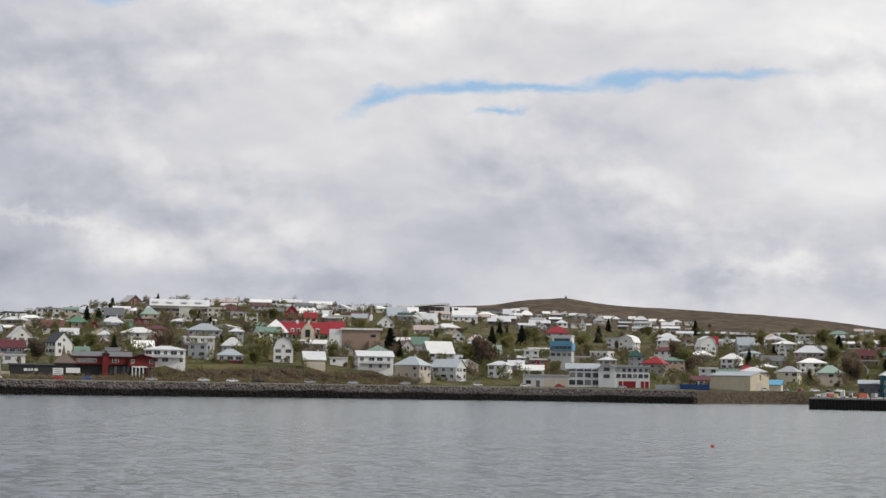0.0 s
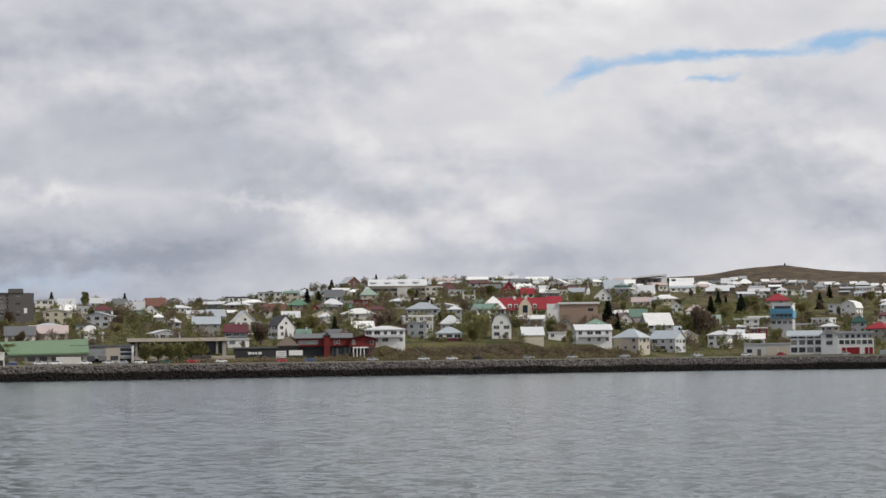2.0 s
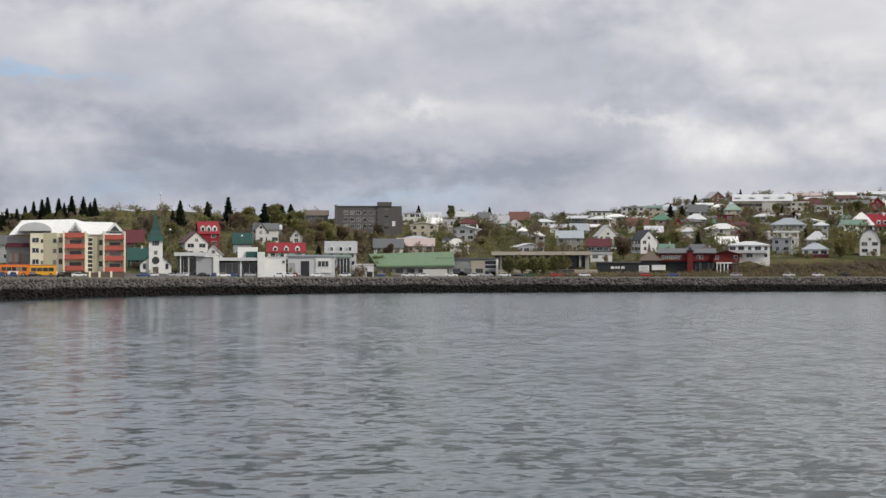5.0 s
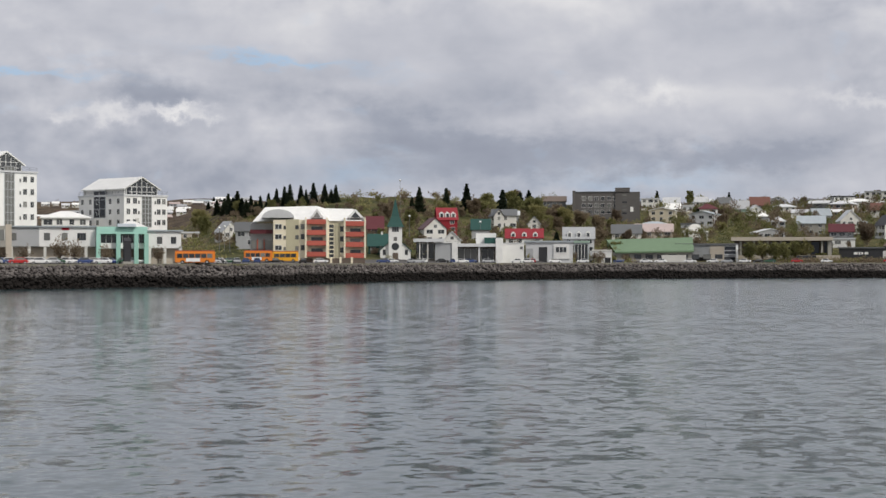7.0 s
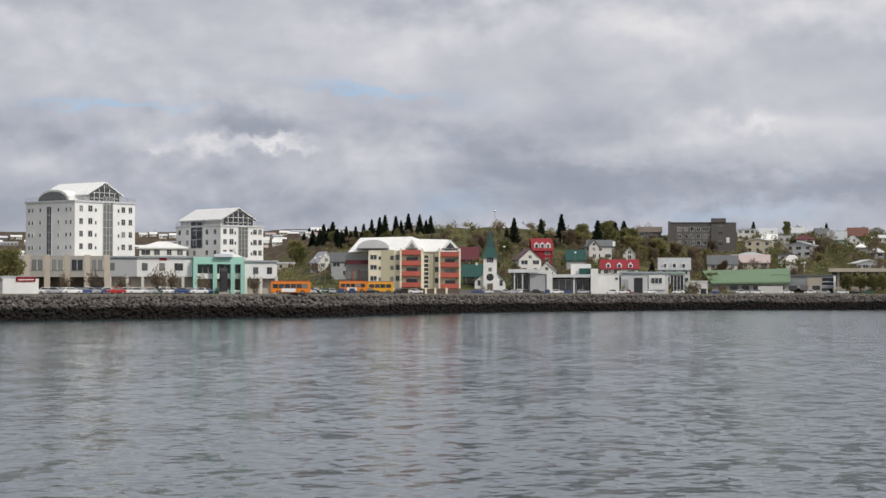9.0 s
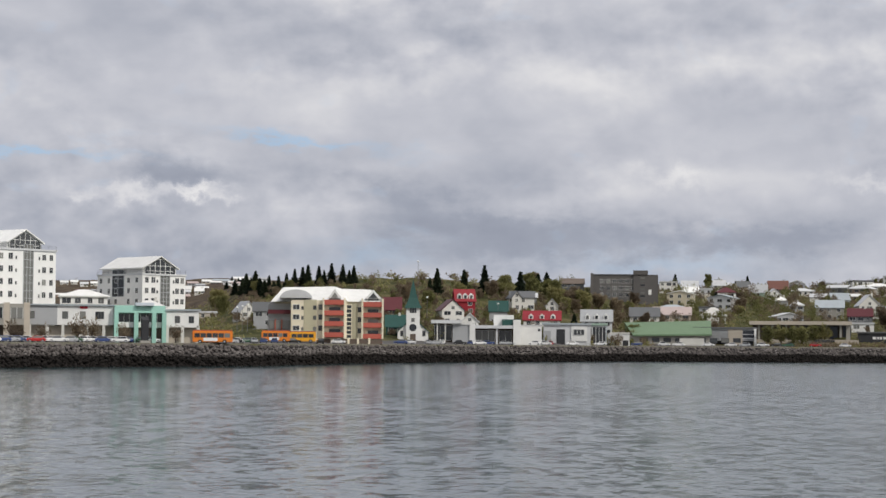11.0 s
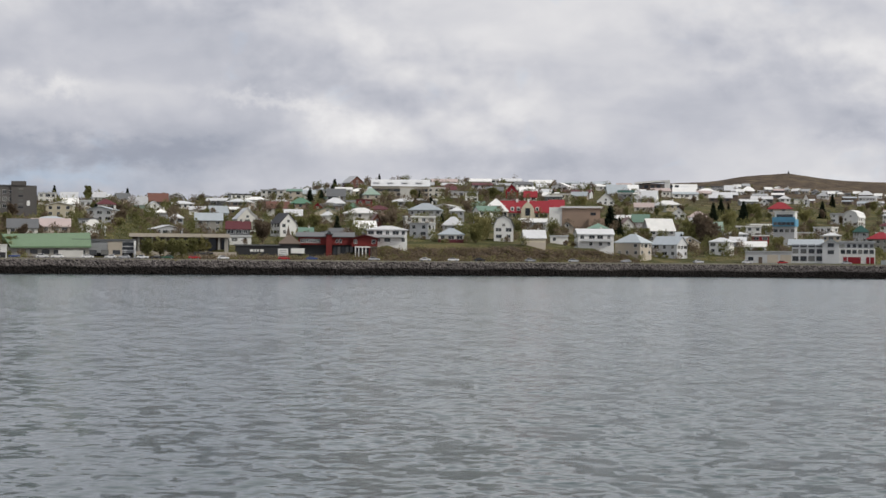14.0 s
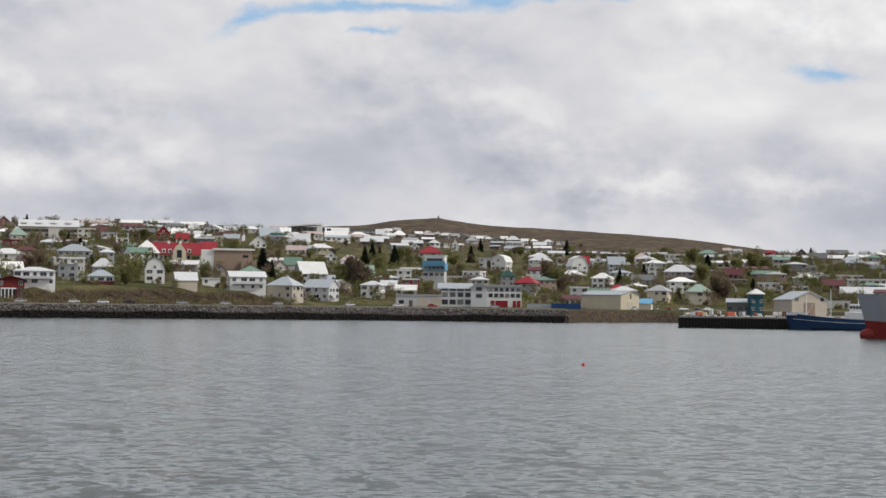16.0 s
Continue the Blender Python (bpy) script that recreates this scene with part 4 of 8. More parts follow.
shore_hall("grey hall with dark doorway and square window in a white frame", -3.76, 690,
           [("wall", "lightgrey", -41, 42, 0, 14, 35, 0), ("roof", "bluegrey", -44, 44, -0.6, 14.6, 38, 35), ("doorway", "black", -18, -3, -0.1, 0.05, 27, 0),
            ("side_panel", "grey", -40, -28, -0.08, 0.05, 24, 4), ("window_surround", "white", 8, 36, -0.4, 0.0, 32, 6)], [(12, 31, -0.4, 27, 17, 3)])
shore_hall("glazed entrance block in a pale frame", -2.81, 704,
           [("wall", "bluegrey", -14, 13, 0, 10, 34, 0), ("frame_head", "palegreen", -15, 14, -0.5, 10.3, 38, 34)], [(-12, 11, 0, 32, 2, 4)])
shore_hall("small white shed with two dark arched openings", -2.22, 703,
           [("wall", "white", -17, 17, 0, 8, 20, 0), ("roof", "offwhite", -18, 18, -0.3, 8.3, 22, 20), ("opening", "black", -9, -1, -0.1, 0.05, 7, 0), ("opening", "black", 5, 15, -0.1, 0.05, 8, 0)])


def green_hall():
    r = 722
    ob = site("green_roofed_hall", -0.85, r, 0, "long hall with low-pitched green metal roof", "building", z=5.6)
    k = r / 3474 / 2.58
    X = lambda x: (x - 795) * k
    z = lambda y: (450 - y) * k
    slab(ob, "wall", coat("concrete"), X(625), X(985), 0, 22, -1, z(405))
    bm = B()
    faces(bm, [(X(640), -1.2, z(410)), (X(995), -1.2, z(405)), (X(992), 12, z(340)), (X(598), 12, z(350)), (X(995), 24, z(400)), (X(600), 24, z(400)),
               (X(640), -1.2, z(403)), (X(995), -1.2, z(398)), (X(992), 12, z(336)), (X(598), 12, z(346))],
          [(6, 7, 8, 9), (0, 1, 7, 6), (8, 4, 5, 9), (1, 4, 8, 7), (6, 9, 5, 0), (0, 5, 4, 1)])
    bmesh.ops.recalc_face_normals(bm, faces=bm.faces)
    rf = part("roof", bm, tin("hall"), ob, "pale green sheet-metal roof")
    bm = B()
    for i in range(40):
        f = i / 39
        x0, x1 = X(640) + f * (X(995) - X(640)), X(598) + f * (X(992) - X(598))
        tube(bm, (x0, -1.2, z(403) + f * (z(398) - z(403)) + 0.02), (x1, 12, z(346) + f * (z(336) - z(346)) + 0.02), 0.06, 0.06, 4)
    part("roof_seam", bm, tin("hall"), rf)
    for i in range(9):
        window(ob, X(690) + i * 4.2, -0.005, 1.2, 0, 2.6, 1.5, True, 2)
    slab(ob, "porch", coat("offwhite"), X(850), X(960), -2.0, 0, 0, z(418))


green_hall()


def grey_hall():
    r = 728
    ob = site("grey_hall", 0.88, r, 0, "grey corrugated hall with a pale panel and dark ground floor", "building", z=5.6)
    k = r / 3474 / 2.58
    X = lambda x: (x - 1070) * k
    z = lambda y: (462 - y) * k
    slab(ob, "upper_wall", coat("grey"), X(925), X(1190), 0, 18, z(440), z(385))
    slab(ob, "ground_floor", coat("black"), X(935), X(1185), 1.5, 18, -1, z(440))
    slab(ob, "pale_panel", coat("beige"), X(1072), X(1136), -0.25, -0.02, z(456), z(388), "plain pale wall panel")
    slab(ob, "window_band", GLASS, X(1138), X(1188), -0.08, 0.0, z(430), z(392))
    for y in (430, 412, 392):
        slab(ob, "band_rail", coat("lightgrey"), X(1137), X(1190), -0.2, -0.09, z(y), z(y) + 0.3)
    slab(ob, "white_fin", WHITE, X(1188), X(1198), -2.0, 0.5, -1, z(385))
    bm = B()
    box(bm, X(915), X(1200), -0.6, 18.5, z(385), z(378))
    part("roof", bm, tin("darkgrey"), ob)
    bm = B()
    for i in range(60):
        x = X(925) + (X(1070) - X(925)) * i / 59
        box(bm, x - 0.06, x + 0.06, -0.08, 0.0, z(440), z(386))
    part("cladding_rib", bm, coat("grey"), ob)


grey_hall()


def colonnade():
    r = 742
    ob = site("colonnade_building", 2.89, r, 0, "long flat-roofed concrete building with deep colonnade", "building", z=5.6)
    k = r / 3474 / 2.58
    X = lambda x: (x - 40) * k
    z = lambda y: (470 - y) * k
    x0, x1 = X(-165), X(268)
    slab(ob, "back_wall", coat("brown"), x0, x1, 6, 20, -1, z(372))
    slab(ob, "roof", coat("beige"), x0 - 1, x1 + 0.5, -1.5, 20, z(374), z(358), "thick pale concrete roof slab")
    slab(ob, "end_wall", coat("concrete"), x1 - 1.5, x1, -0.5, 20, -1, z(374))
    slab(ob, "plinth", coat("beige"), x0, x1 + 3, -2.0, 6, -1, z(440))
    for i in range(7):
        x = x0 + (x1 - x0) * (i + 0.5) / 7.2
        slab(ob, "column", coat("concrete"), x - 0.4, x + 0.4, -0.4, 0.5, z(440), z(374))
        slab(ob, "bay_glass", GLASS, x + 1.0, x + (x1 - x0) / 7.2 - 1.0, 5.8, 6.0, z(436), z(380))
    slab(ob, "low_block", coat("beige"), X(115), X(200), -4.0, -2.0, -1, z(442))
    for i in range(5):
        window(ob, X(125 + 16 * i), -4.005, 1.3, 0, 1.6, 1.0, True)


colonnade()


def red_restaurant():
    r = 760
    ob = site("red_boathouse", 7.55, r, 0, "dark red timber boathouse with square tower and glazed lower floor", "building", z=5.6)
    k = r / 3474 / 2.58
    X = lambda x: (x - 770) * k
    z = lambda y: (492 - y) * k
    barn = coat("barn")
    slab(ob, "long_wall", barn, X(585), X(830), 0, 14, z(425), z(390))
    slab(ob, "lower_wall", coat("black"), X(585), X(840), 1.2, 14, -1, z(425))
    bm = B()
    gable_roof(bm, X(835) - X(580), 14, z(388), 1.6, 0.6)
    bm.transform(Matrix.Translation((X(708), 7, 0)))
    part("long_roof", bm, tin("darkgrey"), ob)
    # gable-fronted hall
    bm = B()
    hw = (X(945) - X(828)) / 2
    c = (X(945) + X(828)) / 2
    prism(bm, [(-hw, z(432)), (-hw, z(395)), (0, z(380)), (hw, z(395)), (hw, z(432))], -3, 14)
    bm.transform(Matrix.Translation((c, 0, 0)) @ Matrix(((0, 1, 0, 0), (1, 0, 0, 0), (0, 0, 1, 0), (0, 0, 0, 1))))
    bmesh.ops.recalc_face_normals(bm, faces=bm.faces)
    part("gable_wall", bm, coat("barn"), ob)
    bm = B()
    gable_roof(bm, 18, hw * 2, z(394), z(380) - z(395), 0.5)
    bm.transform(Matrix.Translation((c, 5.5, 0)) @ Matrix.Rotation(radians(90), 4, "Z"))
    part("gable_roof", bm, tin("maroon"), ob)
    for x in (c - 3.5, c + 3.5):
        window(ob, x, -3.005, z(418), 0, 1.2, 1.5, False)
    slab(ob, "white_fascia", WHITE, X(842), X(910), -3.2, -3.02, z(436), z(430))
    for i in range(5):
        x = X(845 + 16 * i)
        slab(ob, "white_post", WHITE if i < 4 else barn, x - 0.2, x + 0.2, -3.1, -2.8, -1, z(432))
    slab(ob, "glass_front", GLASS, X(842), X(915), -1.2, -1.0, -0.5, z(436))
    for x in (918, 930, 940):
        slab(ob, "timber_post", coat("brown"), X(x) - 0.25, X(x) + 0.25, -3.1, -2.6, -1, z(428))
    slab(ob, "tower", barn, X(712), X(738), -1.5, 4.5, -1, z(378))
    bm = B()
    box(bm, X(708), X(742), -1.9, 4.9, z(378), z(374))
    tube(bm, ((X(725)), 1.5, z(374)), (X(725), 1.5, z(362)), 1.2, 0.5, 4)
    part("tower_roof", bm, tin("black"), ob)
    for i in range(14):
        if 10 <= i < 12:
            continue
        window(ob, X(600 + 8.8 * i) if i < 11 else X(745 + 16 * (i - 11)), -0.005, z(415), 0, 0.8, 1.3, False, 0)
    for i in range(5):
        slab(ob, "bay_glass", GLASS, X(745 + 19 * i), X(758 + 19 * i), 1.05, 1.18, 0.2, z(432))


red_restaurant()


def dark_sheds():
    r = 758
    k = r / 3474 / 2.58
    ob = site("dark_shed", 6.11, r, 0, "black timber shed with small spire and big white signboard", "shed", z=5.6)
    X = lambda x: (x - 545) * k
    z = lambda y: (490 - y) * k
    slab(ob, "wall", coat("black"), X(498), X(592), 0, 10, -1, z(420))
    bm = B()
    hip_roof(bm, X(592) - X(498), 10, z(420), (420 - 375) * k, 0.4)
    bm.transform(Matrix.Translation((0, 5, 0)))
    part("roof", bm, tin("brown"), ob)
    slab(ob, "signboard", WHITE, X(552), X(614), -0.4, -0.2, z(463), z(440), "big blank white signboard")
    bm = B()
    tube(bm, (X(540), 4, z(395)), (X(540), 4, z(335)), 1.4, 0.1, 4)
    part("spire", bm, tin("brown"), ob)
    o2 = site("black_hall", 5.19, 756, 0, "long low black hall with white lettering bars", "building", z=5.6)
    X = lambda x: (x - 400) * k
    slab(o2, "wall", coat("black"), X(300), X(498), 0, 12, -1, z(430))
    slab(o2, "roof", tin("darkgrey"), X(296), X(502), -0.4, 12.4, z(430), z(424))
    for a, b_ in ((366, 382), (386, 394), (398, 406), (412, 428)):
        slab(o2, "lettering_bar", WHITE, X(a), X(b_), -0.1, -0.02, z(457), z(446))
    o3 = site("noticeboard", 5.93, 745, 0, "tall white noticeboard on posts", "sign", z=5.4)
    bm = B()
    box(bm, -1.9, 1.9, -0.1, 0.1, 1.6, 4.2)
    part("board", bm, WHITE, o3)
    for x in (-1.5, 1.5):
        slab(o3, "post", coat("grey"), x - 0.1, x + 0.1, -0.1, 0.1, -0.5, 1.6)
    for i in range(3):
        slab(o3, "text_bar", coat("grey"), -1.4, 1.4, -0.14, -0.105, 2.0 + 0.7 * i, 2.3 + 0.7 * i)


dark_sheds()


def hospital():
    r = 905
    k = r / 3474 / 2.58
    ob = site("grey_institution", -2.09, r, 0, "dark stone-grey three-storey institution with stair tower on the hill", "building")
    base = 26.74 - ground(-2.09, r)
    X = lambda x: (x - 600) * k
    z = lambda y: base + (262 - y) * k
    st = coat("stucco")
    slab(ob, "wall", st, X(452), X(640), 0, 14, -4, z(154))
    slab(ob, "right_wall", st, X(640), X(752), -0.6, 14, -4, z(152))
    slab(ob, "stair_tower", st, X(640), X(706), -1.0, 12, z(152), z(133))
    slab(ob, "end_pier", st, X(446), X(458), -0.5, 10, -4, z(146))
    slab(ob, "roof_edge", tin("darkgrey"), X(448), X(640), -0.3, 14.3, z(154), z(150))
    for y in (190, 222, 252):
        for i in range(6):
            window(ob, X(498 + 28.5 * i), -0.005, z(y), 0, 1.7, 1.7, False, 1)
    for y in (168, 183, 200, 218, 235, 250):
        slab(ob, "stair_window", GLASS, X(672), X(692), -0.68, -0.55, z(y + 3), z(y - 4))
    slab(ob, "white_panel", WHITE, X(708), X(722), -0.72, -0.58, z(243), z(220), "small white panel")


hospital()


def hotel():
    r, _ = 985, 0
    az = 12.90
    ob = site("school_with_red_roof", az, r, 0, "large white building with red roofs and pyramid-roofed pavilion", "building")
    k = r / 3474 / 2.58
    base = 26.42 - ground(az, r)
    X = lambda x: (x - 265) * k
    z = lambda y: base + (310 - y) * k
    # pavilion with pyramid roof
    slab(ob, "pavilion_wall", WHITE, X(92), X(196), -3, 9, -5, z(272))
    bm = B()
    a, b_ = (X(204) - X(82)) / 2, 8
    faces(bm, [(-a, -b_, z(274)), (a, -b_, z(274)), (a, b_, z(274)), (-a, b_, z(274)), (-a * 0.5, -b_ * 0.5, z(238)), (a * 0.5, -b_ * 0.5, z(238)), (a * 0.5, b_ * 0.5, z(238)), (-a * 0.5, b_ * 0.5, z(238)), (0, 0, z(212))],
          [(0, 3, 2, 1), (0, 1, 5, 4), (1, 2, 6, 5), (2, 3, 7, 6), (3, 0, 4, 7), (4, 5, 8), (5, 6, 8), (6, 7, 8), (7, 4, 8)])
    bm.transform(Matrix.Translation((X(143), 3, 0)))
    part("pavilion_roof", bm, tin("white"), ob, "white pyramid roof")
    slab(ob, "dormer_glass", GLASS, X(120), X(166), -3.2, -1.0, z(258), z(248))
    for i in range(6):
        window(ob, X(105 + 16 * i), -3.005, z(292), 0, 1.1, 1.5, True)
    # red-roofed main range
    slab(ob, "main_wall", coat("cream"), X(196), X(390), 0, 12, -5, z(278))
    bm = B()
    gable_roof(bm, X(385) - X(165), 13, z(276), (276 - 224) * k, 0.4)
    bm.transform(Matrix.Translation(((X(385) + X(165)) / 2, 6, 0)))
    part("main_roof", bm, tin("red"), ob, "bright red metal roof")
    bm = B()
    gable_roof(bm, X(455) - X(385), 12, z(262), (262 - 218) * k, 0.3)
    bm.transform(Matrix.Translation(((X(455) + X(385)) / 2, 8, 0)))
    part("rear_roof", bm, tin("red"), ob, "red metal roof")
    slab(ob, "rear_wall", WHITE, X(388), X(452), 2.2, 13.8, -5, z(263))
    # gabled bay
    bm = B()
    hw = (X(318) - X(258)) / 2
    c = (X(318) + X(258)) / 2
    prism(bm, [(-hw, -5), (-hw, z(262)), (-hw * 0.5, z(240)), (0, z(226)), (hw * 0.5, z(240)), (hw, z(262)), (hw, -5)], -2.0, 6)
    bm.transform(Matrix.Translation((c, 0, 0)) @ Matrix(((0, 1, 0, 0), (1, 0, 0, 0), (0, 0, 1, 0), (0, 0, 0, 1))))
    bmesh.ops.recalc_face_normals(bm, faces=bm.faces)
    part("gabled_bay", bm, coat("cream"), ob)
    slab(ob, "bay_glass", GLASS, c - 1.2, c + 1.2, -2.1, -1.95, z(292), z(258))
    for x in (218, 246, 332):
        bm = B()
        box(bm, X(x - 8), X(x + 8), -0.3, 3.0, z(270), z(252))
        dm = part("dormer", bm, WHITE, ob, "white dormer in the red roof")
        bm = B()
        box(bm, X(x - 5), X(x + 5), -0.36, -0.25, z(268), z(256))
        part("pane", bm, GLASS, dm)
    for x in (240, 292):
        slab(ob, "chimney", WHITE, X(x - 5), X(x + 5), 5, 7, z(230), z(214))
    for x in (208, 226, 244, 330, 350, 370):
        window(ob, X(x), -0.005, z(298), 0, 1.3, 1.6, True)


hotel()


def brown_block():
    r = 940
    az = 14.60
    ob = site("brown_block", az, r, 0, "plain tan-brown flat-roofed block with white end", "building")
    k = r / 3474 / 2.58
    base = 23.12 - ground(az, r)
    X = lambda x: (x - 535) * k
    z = lambda y: base + (335 - y) * k
    slab(ob, "wall", coat("tan"), X(448), X(622), 0, 14, -5, z(258))
    slab(ob, "white_end", WHITE, X(390), X(450), 0.4, 12, -5, z(255))
    slab(ob, "roof", tin("white"), X(440), X(632), -0.6, 14.6, z(258), z(249))
    slab(ob, "annex", coat("tan"), X(570), X(640), -6, 0, -6, z(305))
    window(ob, X(590), -0.005, z(290), 0, 2.4, 1.2, True)


brown_block()


def long_school():
    az = 9.33
    r = 1180
    ob = site("long_school", az, r, 0, "long beige two-storey school with pale metal roof on the ridge", "building")
    k = r / 3474 / 2.58
    base = 43.23 - ground(az, r)
    X = lambda x: (x - 1052) * k
    z = lambda y: base + (208 - y) * k
    w = X(1182) - X(922)
    slab(ob, "wall", coat("beige"), X(922), X(1182), 0, 14, -8, z(154))
    bm = B()
    gable_roof(bm, w, 14, z(155), (155 - 126) * k, 0.6)
    bm.transform(Matrix.Translation((0, 7, 0)))
    part("roof", bm, tin("lightgrey"), ob)
    for i in range(16):
        x = X(935 + 15.6 * i)
        window(ob, x, -0.005, z(180), 0, 1.8, 1.5, True)
        if i > 6:
            window(ob, x, -0.005, z(200), 0, 1.8, 1.5, True)
    bm = B()
    box(bm, X(1050), X(1115), -2.5, 0, -8, z(165))
    part("projecting_bay", bm, coat("offwhite"), ob)
    for i in range(4):
        bm = B()
        c = X(945 + 65 * i)
        gable_roof(bm, 3, 3, z(140), 1.0, 0.2)
        bm.transform(Matrix.Translation((c, 3, 0)))
        part("roof_hatch", bm, tin("lightgrey"), ob)


long_school()


def ridge_hall():
    az = 16.65
    r = 1440
    ob = site("white_sports_hall", az, r, 0, "long white hall with slightly arched roof on the ridge", "building")
    k = r / 3474 / 2.58
    z = lambda y: 58.66 - ground(az, r) + (172 - y) * k
    w = 150 * k
    slab(ob, "wall", coat("brown"), -w / 2, w / 2, 0, 20, -6, z(146))
    bm = B()
    n = 8
    top = [(-w / 2 - 1 + (w + 2) * i / n, z(141) + (141 - 128) * k * (i / n) ** 0.7) for i in range(n + 1)]
    prof = top + [(x, y - 1.2) for x, y in top[::-1]]
    prism(bm, prof, -1, 21)
    bm.transform(Matrix(((0, 1, 0, 0), (1, 0, 0, 0), (0, 0, 1, 0), (0, 0, 0, 1))))
    bmesh.ops.recalc_face_normals(bm, faces=bm.faces)
    part("roof", bm, tin("white"), ob)
    slab(ob, "white_end", WHITE, w / 2 - 3, w / 2 + 1, -0.5, 20, -6, z(132))
    for i in range(7):
        slab(ob, "bay_glass", GLASS, -w / 2 + 2 + i * 4.4, -w / 2 + 5 + i * 4.4, -0.1, 0.02, z(166), z(152))


ridge_hall()


def fire_station():
    r = 830
    az = 21.80
    ob = site("harbour_station", az, r, 0, "grey and white station building with red garage doors", "building", z=5.6)
    k = r / 3474 / 2.47
    X = lambda x: (x - 810) * k
    z = lambda y: (425 - y) * k
    g_ = coat("lightgrey")
    slab(ob, "grey_wall", g_, X(640), X(840), 0, 14, -1, z(345))
    bm = B()
    gable_roof(bm, X(770) - X(628), 14, z(345), (345 - 322) * k, 0.5)
    bm.transform(Matrix.Translation(((X(770) + X(628)) / 2, 7, 0)))
    part("grey_roof", bm, tin("bluegrey"), ob)
    bm = B()
    hw = (X(840) - X(768)) / 2
    c = (X(840) + X(768)) / 2
    prism(bm, [(-hw, -1), (-hw, z(338)), (0, z(322)), (hw, z(338)), (hw, -1)], -0.8, 14)
    bm.transform(Matrix.Translation((c, 0, 0)) @ Matrix(((0, 1, 0, 0), (1, 0, 0, 0), (0, 0, 1, 0), (0, 0, 0, 1))))
    bmesh.ops.recalc_face_normals(bm, faces=bm.faces)
    part("gable_wall", bm, g_, ob)
    bm = B()
    gable_roof(bm, 15.4, 2 * hw, z(338), (338 - 322) * k, 0.4)
    bm.transform(Matrix.Translation((c, 6.6, 0)) @ Matrix.Rotation(radians(90), 4, "Z"))
    part("gable_roof", bm, tin("bluegrey"), ob)
    slab(ob, "white_wall", WHITE, X(838), X(990), -0.3, 14, -1, z(358))
    slab(ob, "attic", coat("grey"), X(842), X(985), 1.5, 12, z(358), z(333))
    slab(ob, "attic_roof", tin("grey"), X(838), X(992), 1.0, 13, z(333), z(326))
    for i in range(4):
        window(ob, X(655 + 34 * i), -0.005, z(380), 0, 2.2, 1.7, True)
        window(ob, X(655 + 34 * i), -0.005, z(413), 0, 2.4, 1.9, True)
        window(ob, X(655 + 34 * i), -0.005, z(353), 0, 2.6, 1.0, True)
    for y in (352, 382):
        window(ob, c, -0.805, z(y), 0, 2.4, 1.4, True)
    for i in range(6):
        window(ob, X(855 + 24 * i), -0.305, z(380), 0, 1.6, 1.5, True)
        slab(ob, "attic_glass", GLASS, X(848 + 24 * i), X(862 + 24 * i), 1.4, 1.49, z(354), z(340))
    for a, b_ in ((856, 872), (876, 930), (952, 966), (970, 986)):
        bm = B()
        box(bm, X(a), X(b_), -0.42, -0.3, -0.3, z(395))
        dd = part("garage_door", bm, coat("red"), ob, "red garage door")
        bm = B()
        for q in range(4):
            zz = 0.3 + q * 0.8
            box(bm, X(a), X(b_), -0.46, -0.43, zz, zz + 0.06)
        part("door_rail", bm, coat("maroon"), dd)
    o2 = site("low_workshop", 20.00, 825, 0, "low flat-roofed workshop with beige wall panels", "building", z=5.6)
    X = lambda x: (x - 540) * k
    slab(o2, "wall", coat("lightgrey"), X(442), X(640), 0, 12, -1, z(378))
    slab(o2, "roof", tin("grey"), X(440), X(642), -0.3, 12.3, z(378), z(372))
    for a, b_ in ((535, 580), (590, 636)):
        slab(o2, "wall_panel", coat("beige"), X(a), X(b_), -0.1, 0.02, 0.2, z(388))
    slab(o2, "doorway", coat("brown"), X(498), X(514), -0.08, 0.03, -0.3, z(398))
    window(o2, X(465), -0.005, 1.2, 0, 2.0, 1.4, True)


fire_station()


def blue_house():
    az = 20.44
    r = 985
    ob = site("blue_and_white_house", az, r, -8, "tall white house with bright blue middle storey", "house", group="")
    k = r / 3474 / 2.47
    base = 19.66 - ground(az, r)
    X = lambda x: (x - 608) * k
    z = lambda y: base + (305 - y) * k
    slab(ob, "lower_wall", coat("lightgrey"), X(562), X(652), 0, 10, -4, z(268))
    slab(ob, "blue_storey", coat("blue"), X(558), X(657), -1.2, 10, z(268), z(236), "bright blue painted storey")
    slab(ob, "white_storey", WHITE, X(566), X(652), 0.2, 10, z(236), z(206))
    slab(ob, "roof", tin("white"), X(562), X(656), -0.3, 10.4, z(206), z(202))
    for y, c in ((262, 5), (292, 4)):
        for i in range(c):
            window(ob, X(572 + 72 / (c - 1) * i), -1.205 if c == 5 else -0.005, z(y), 0, 1.7, 1.3, True)
    slab(ob, "balcony_rail", coat("blue"), X(558), X(657), -1.3, -1.2, z(240), z(228))
    slab(ob, "terrace_glass", GLASS, X(575), X(645), 0.1, 0.19, z(232), z(216))


blue_house()


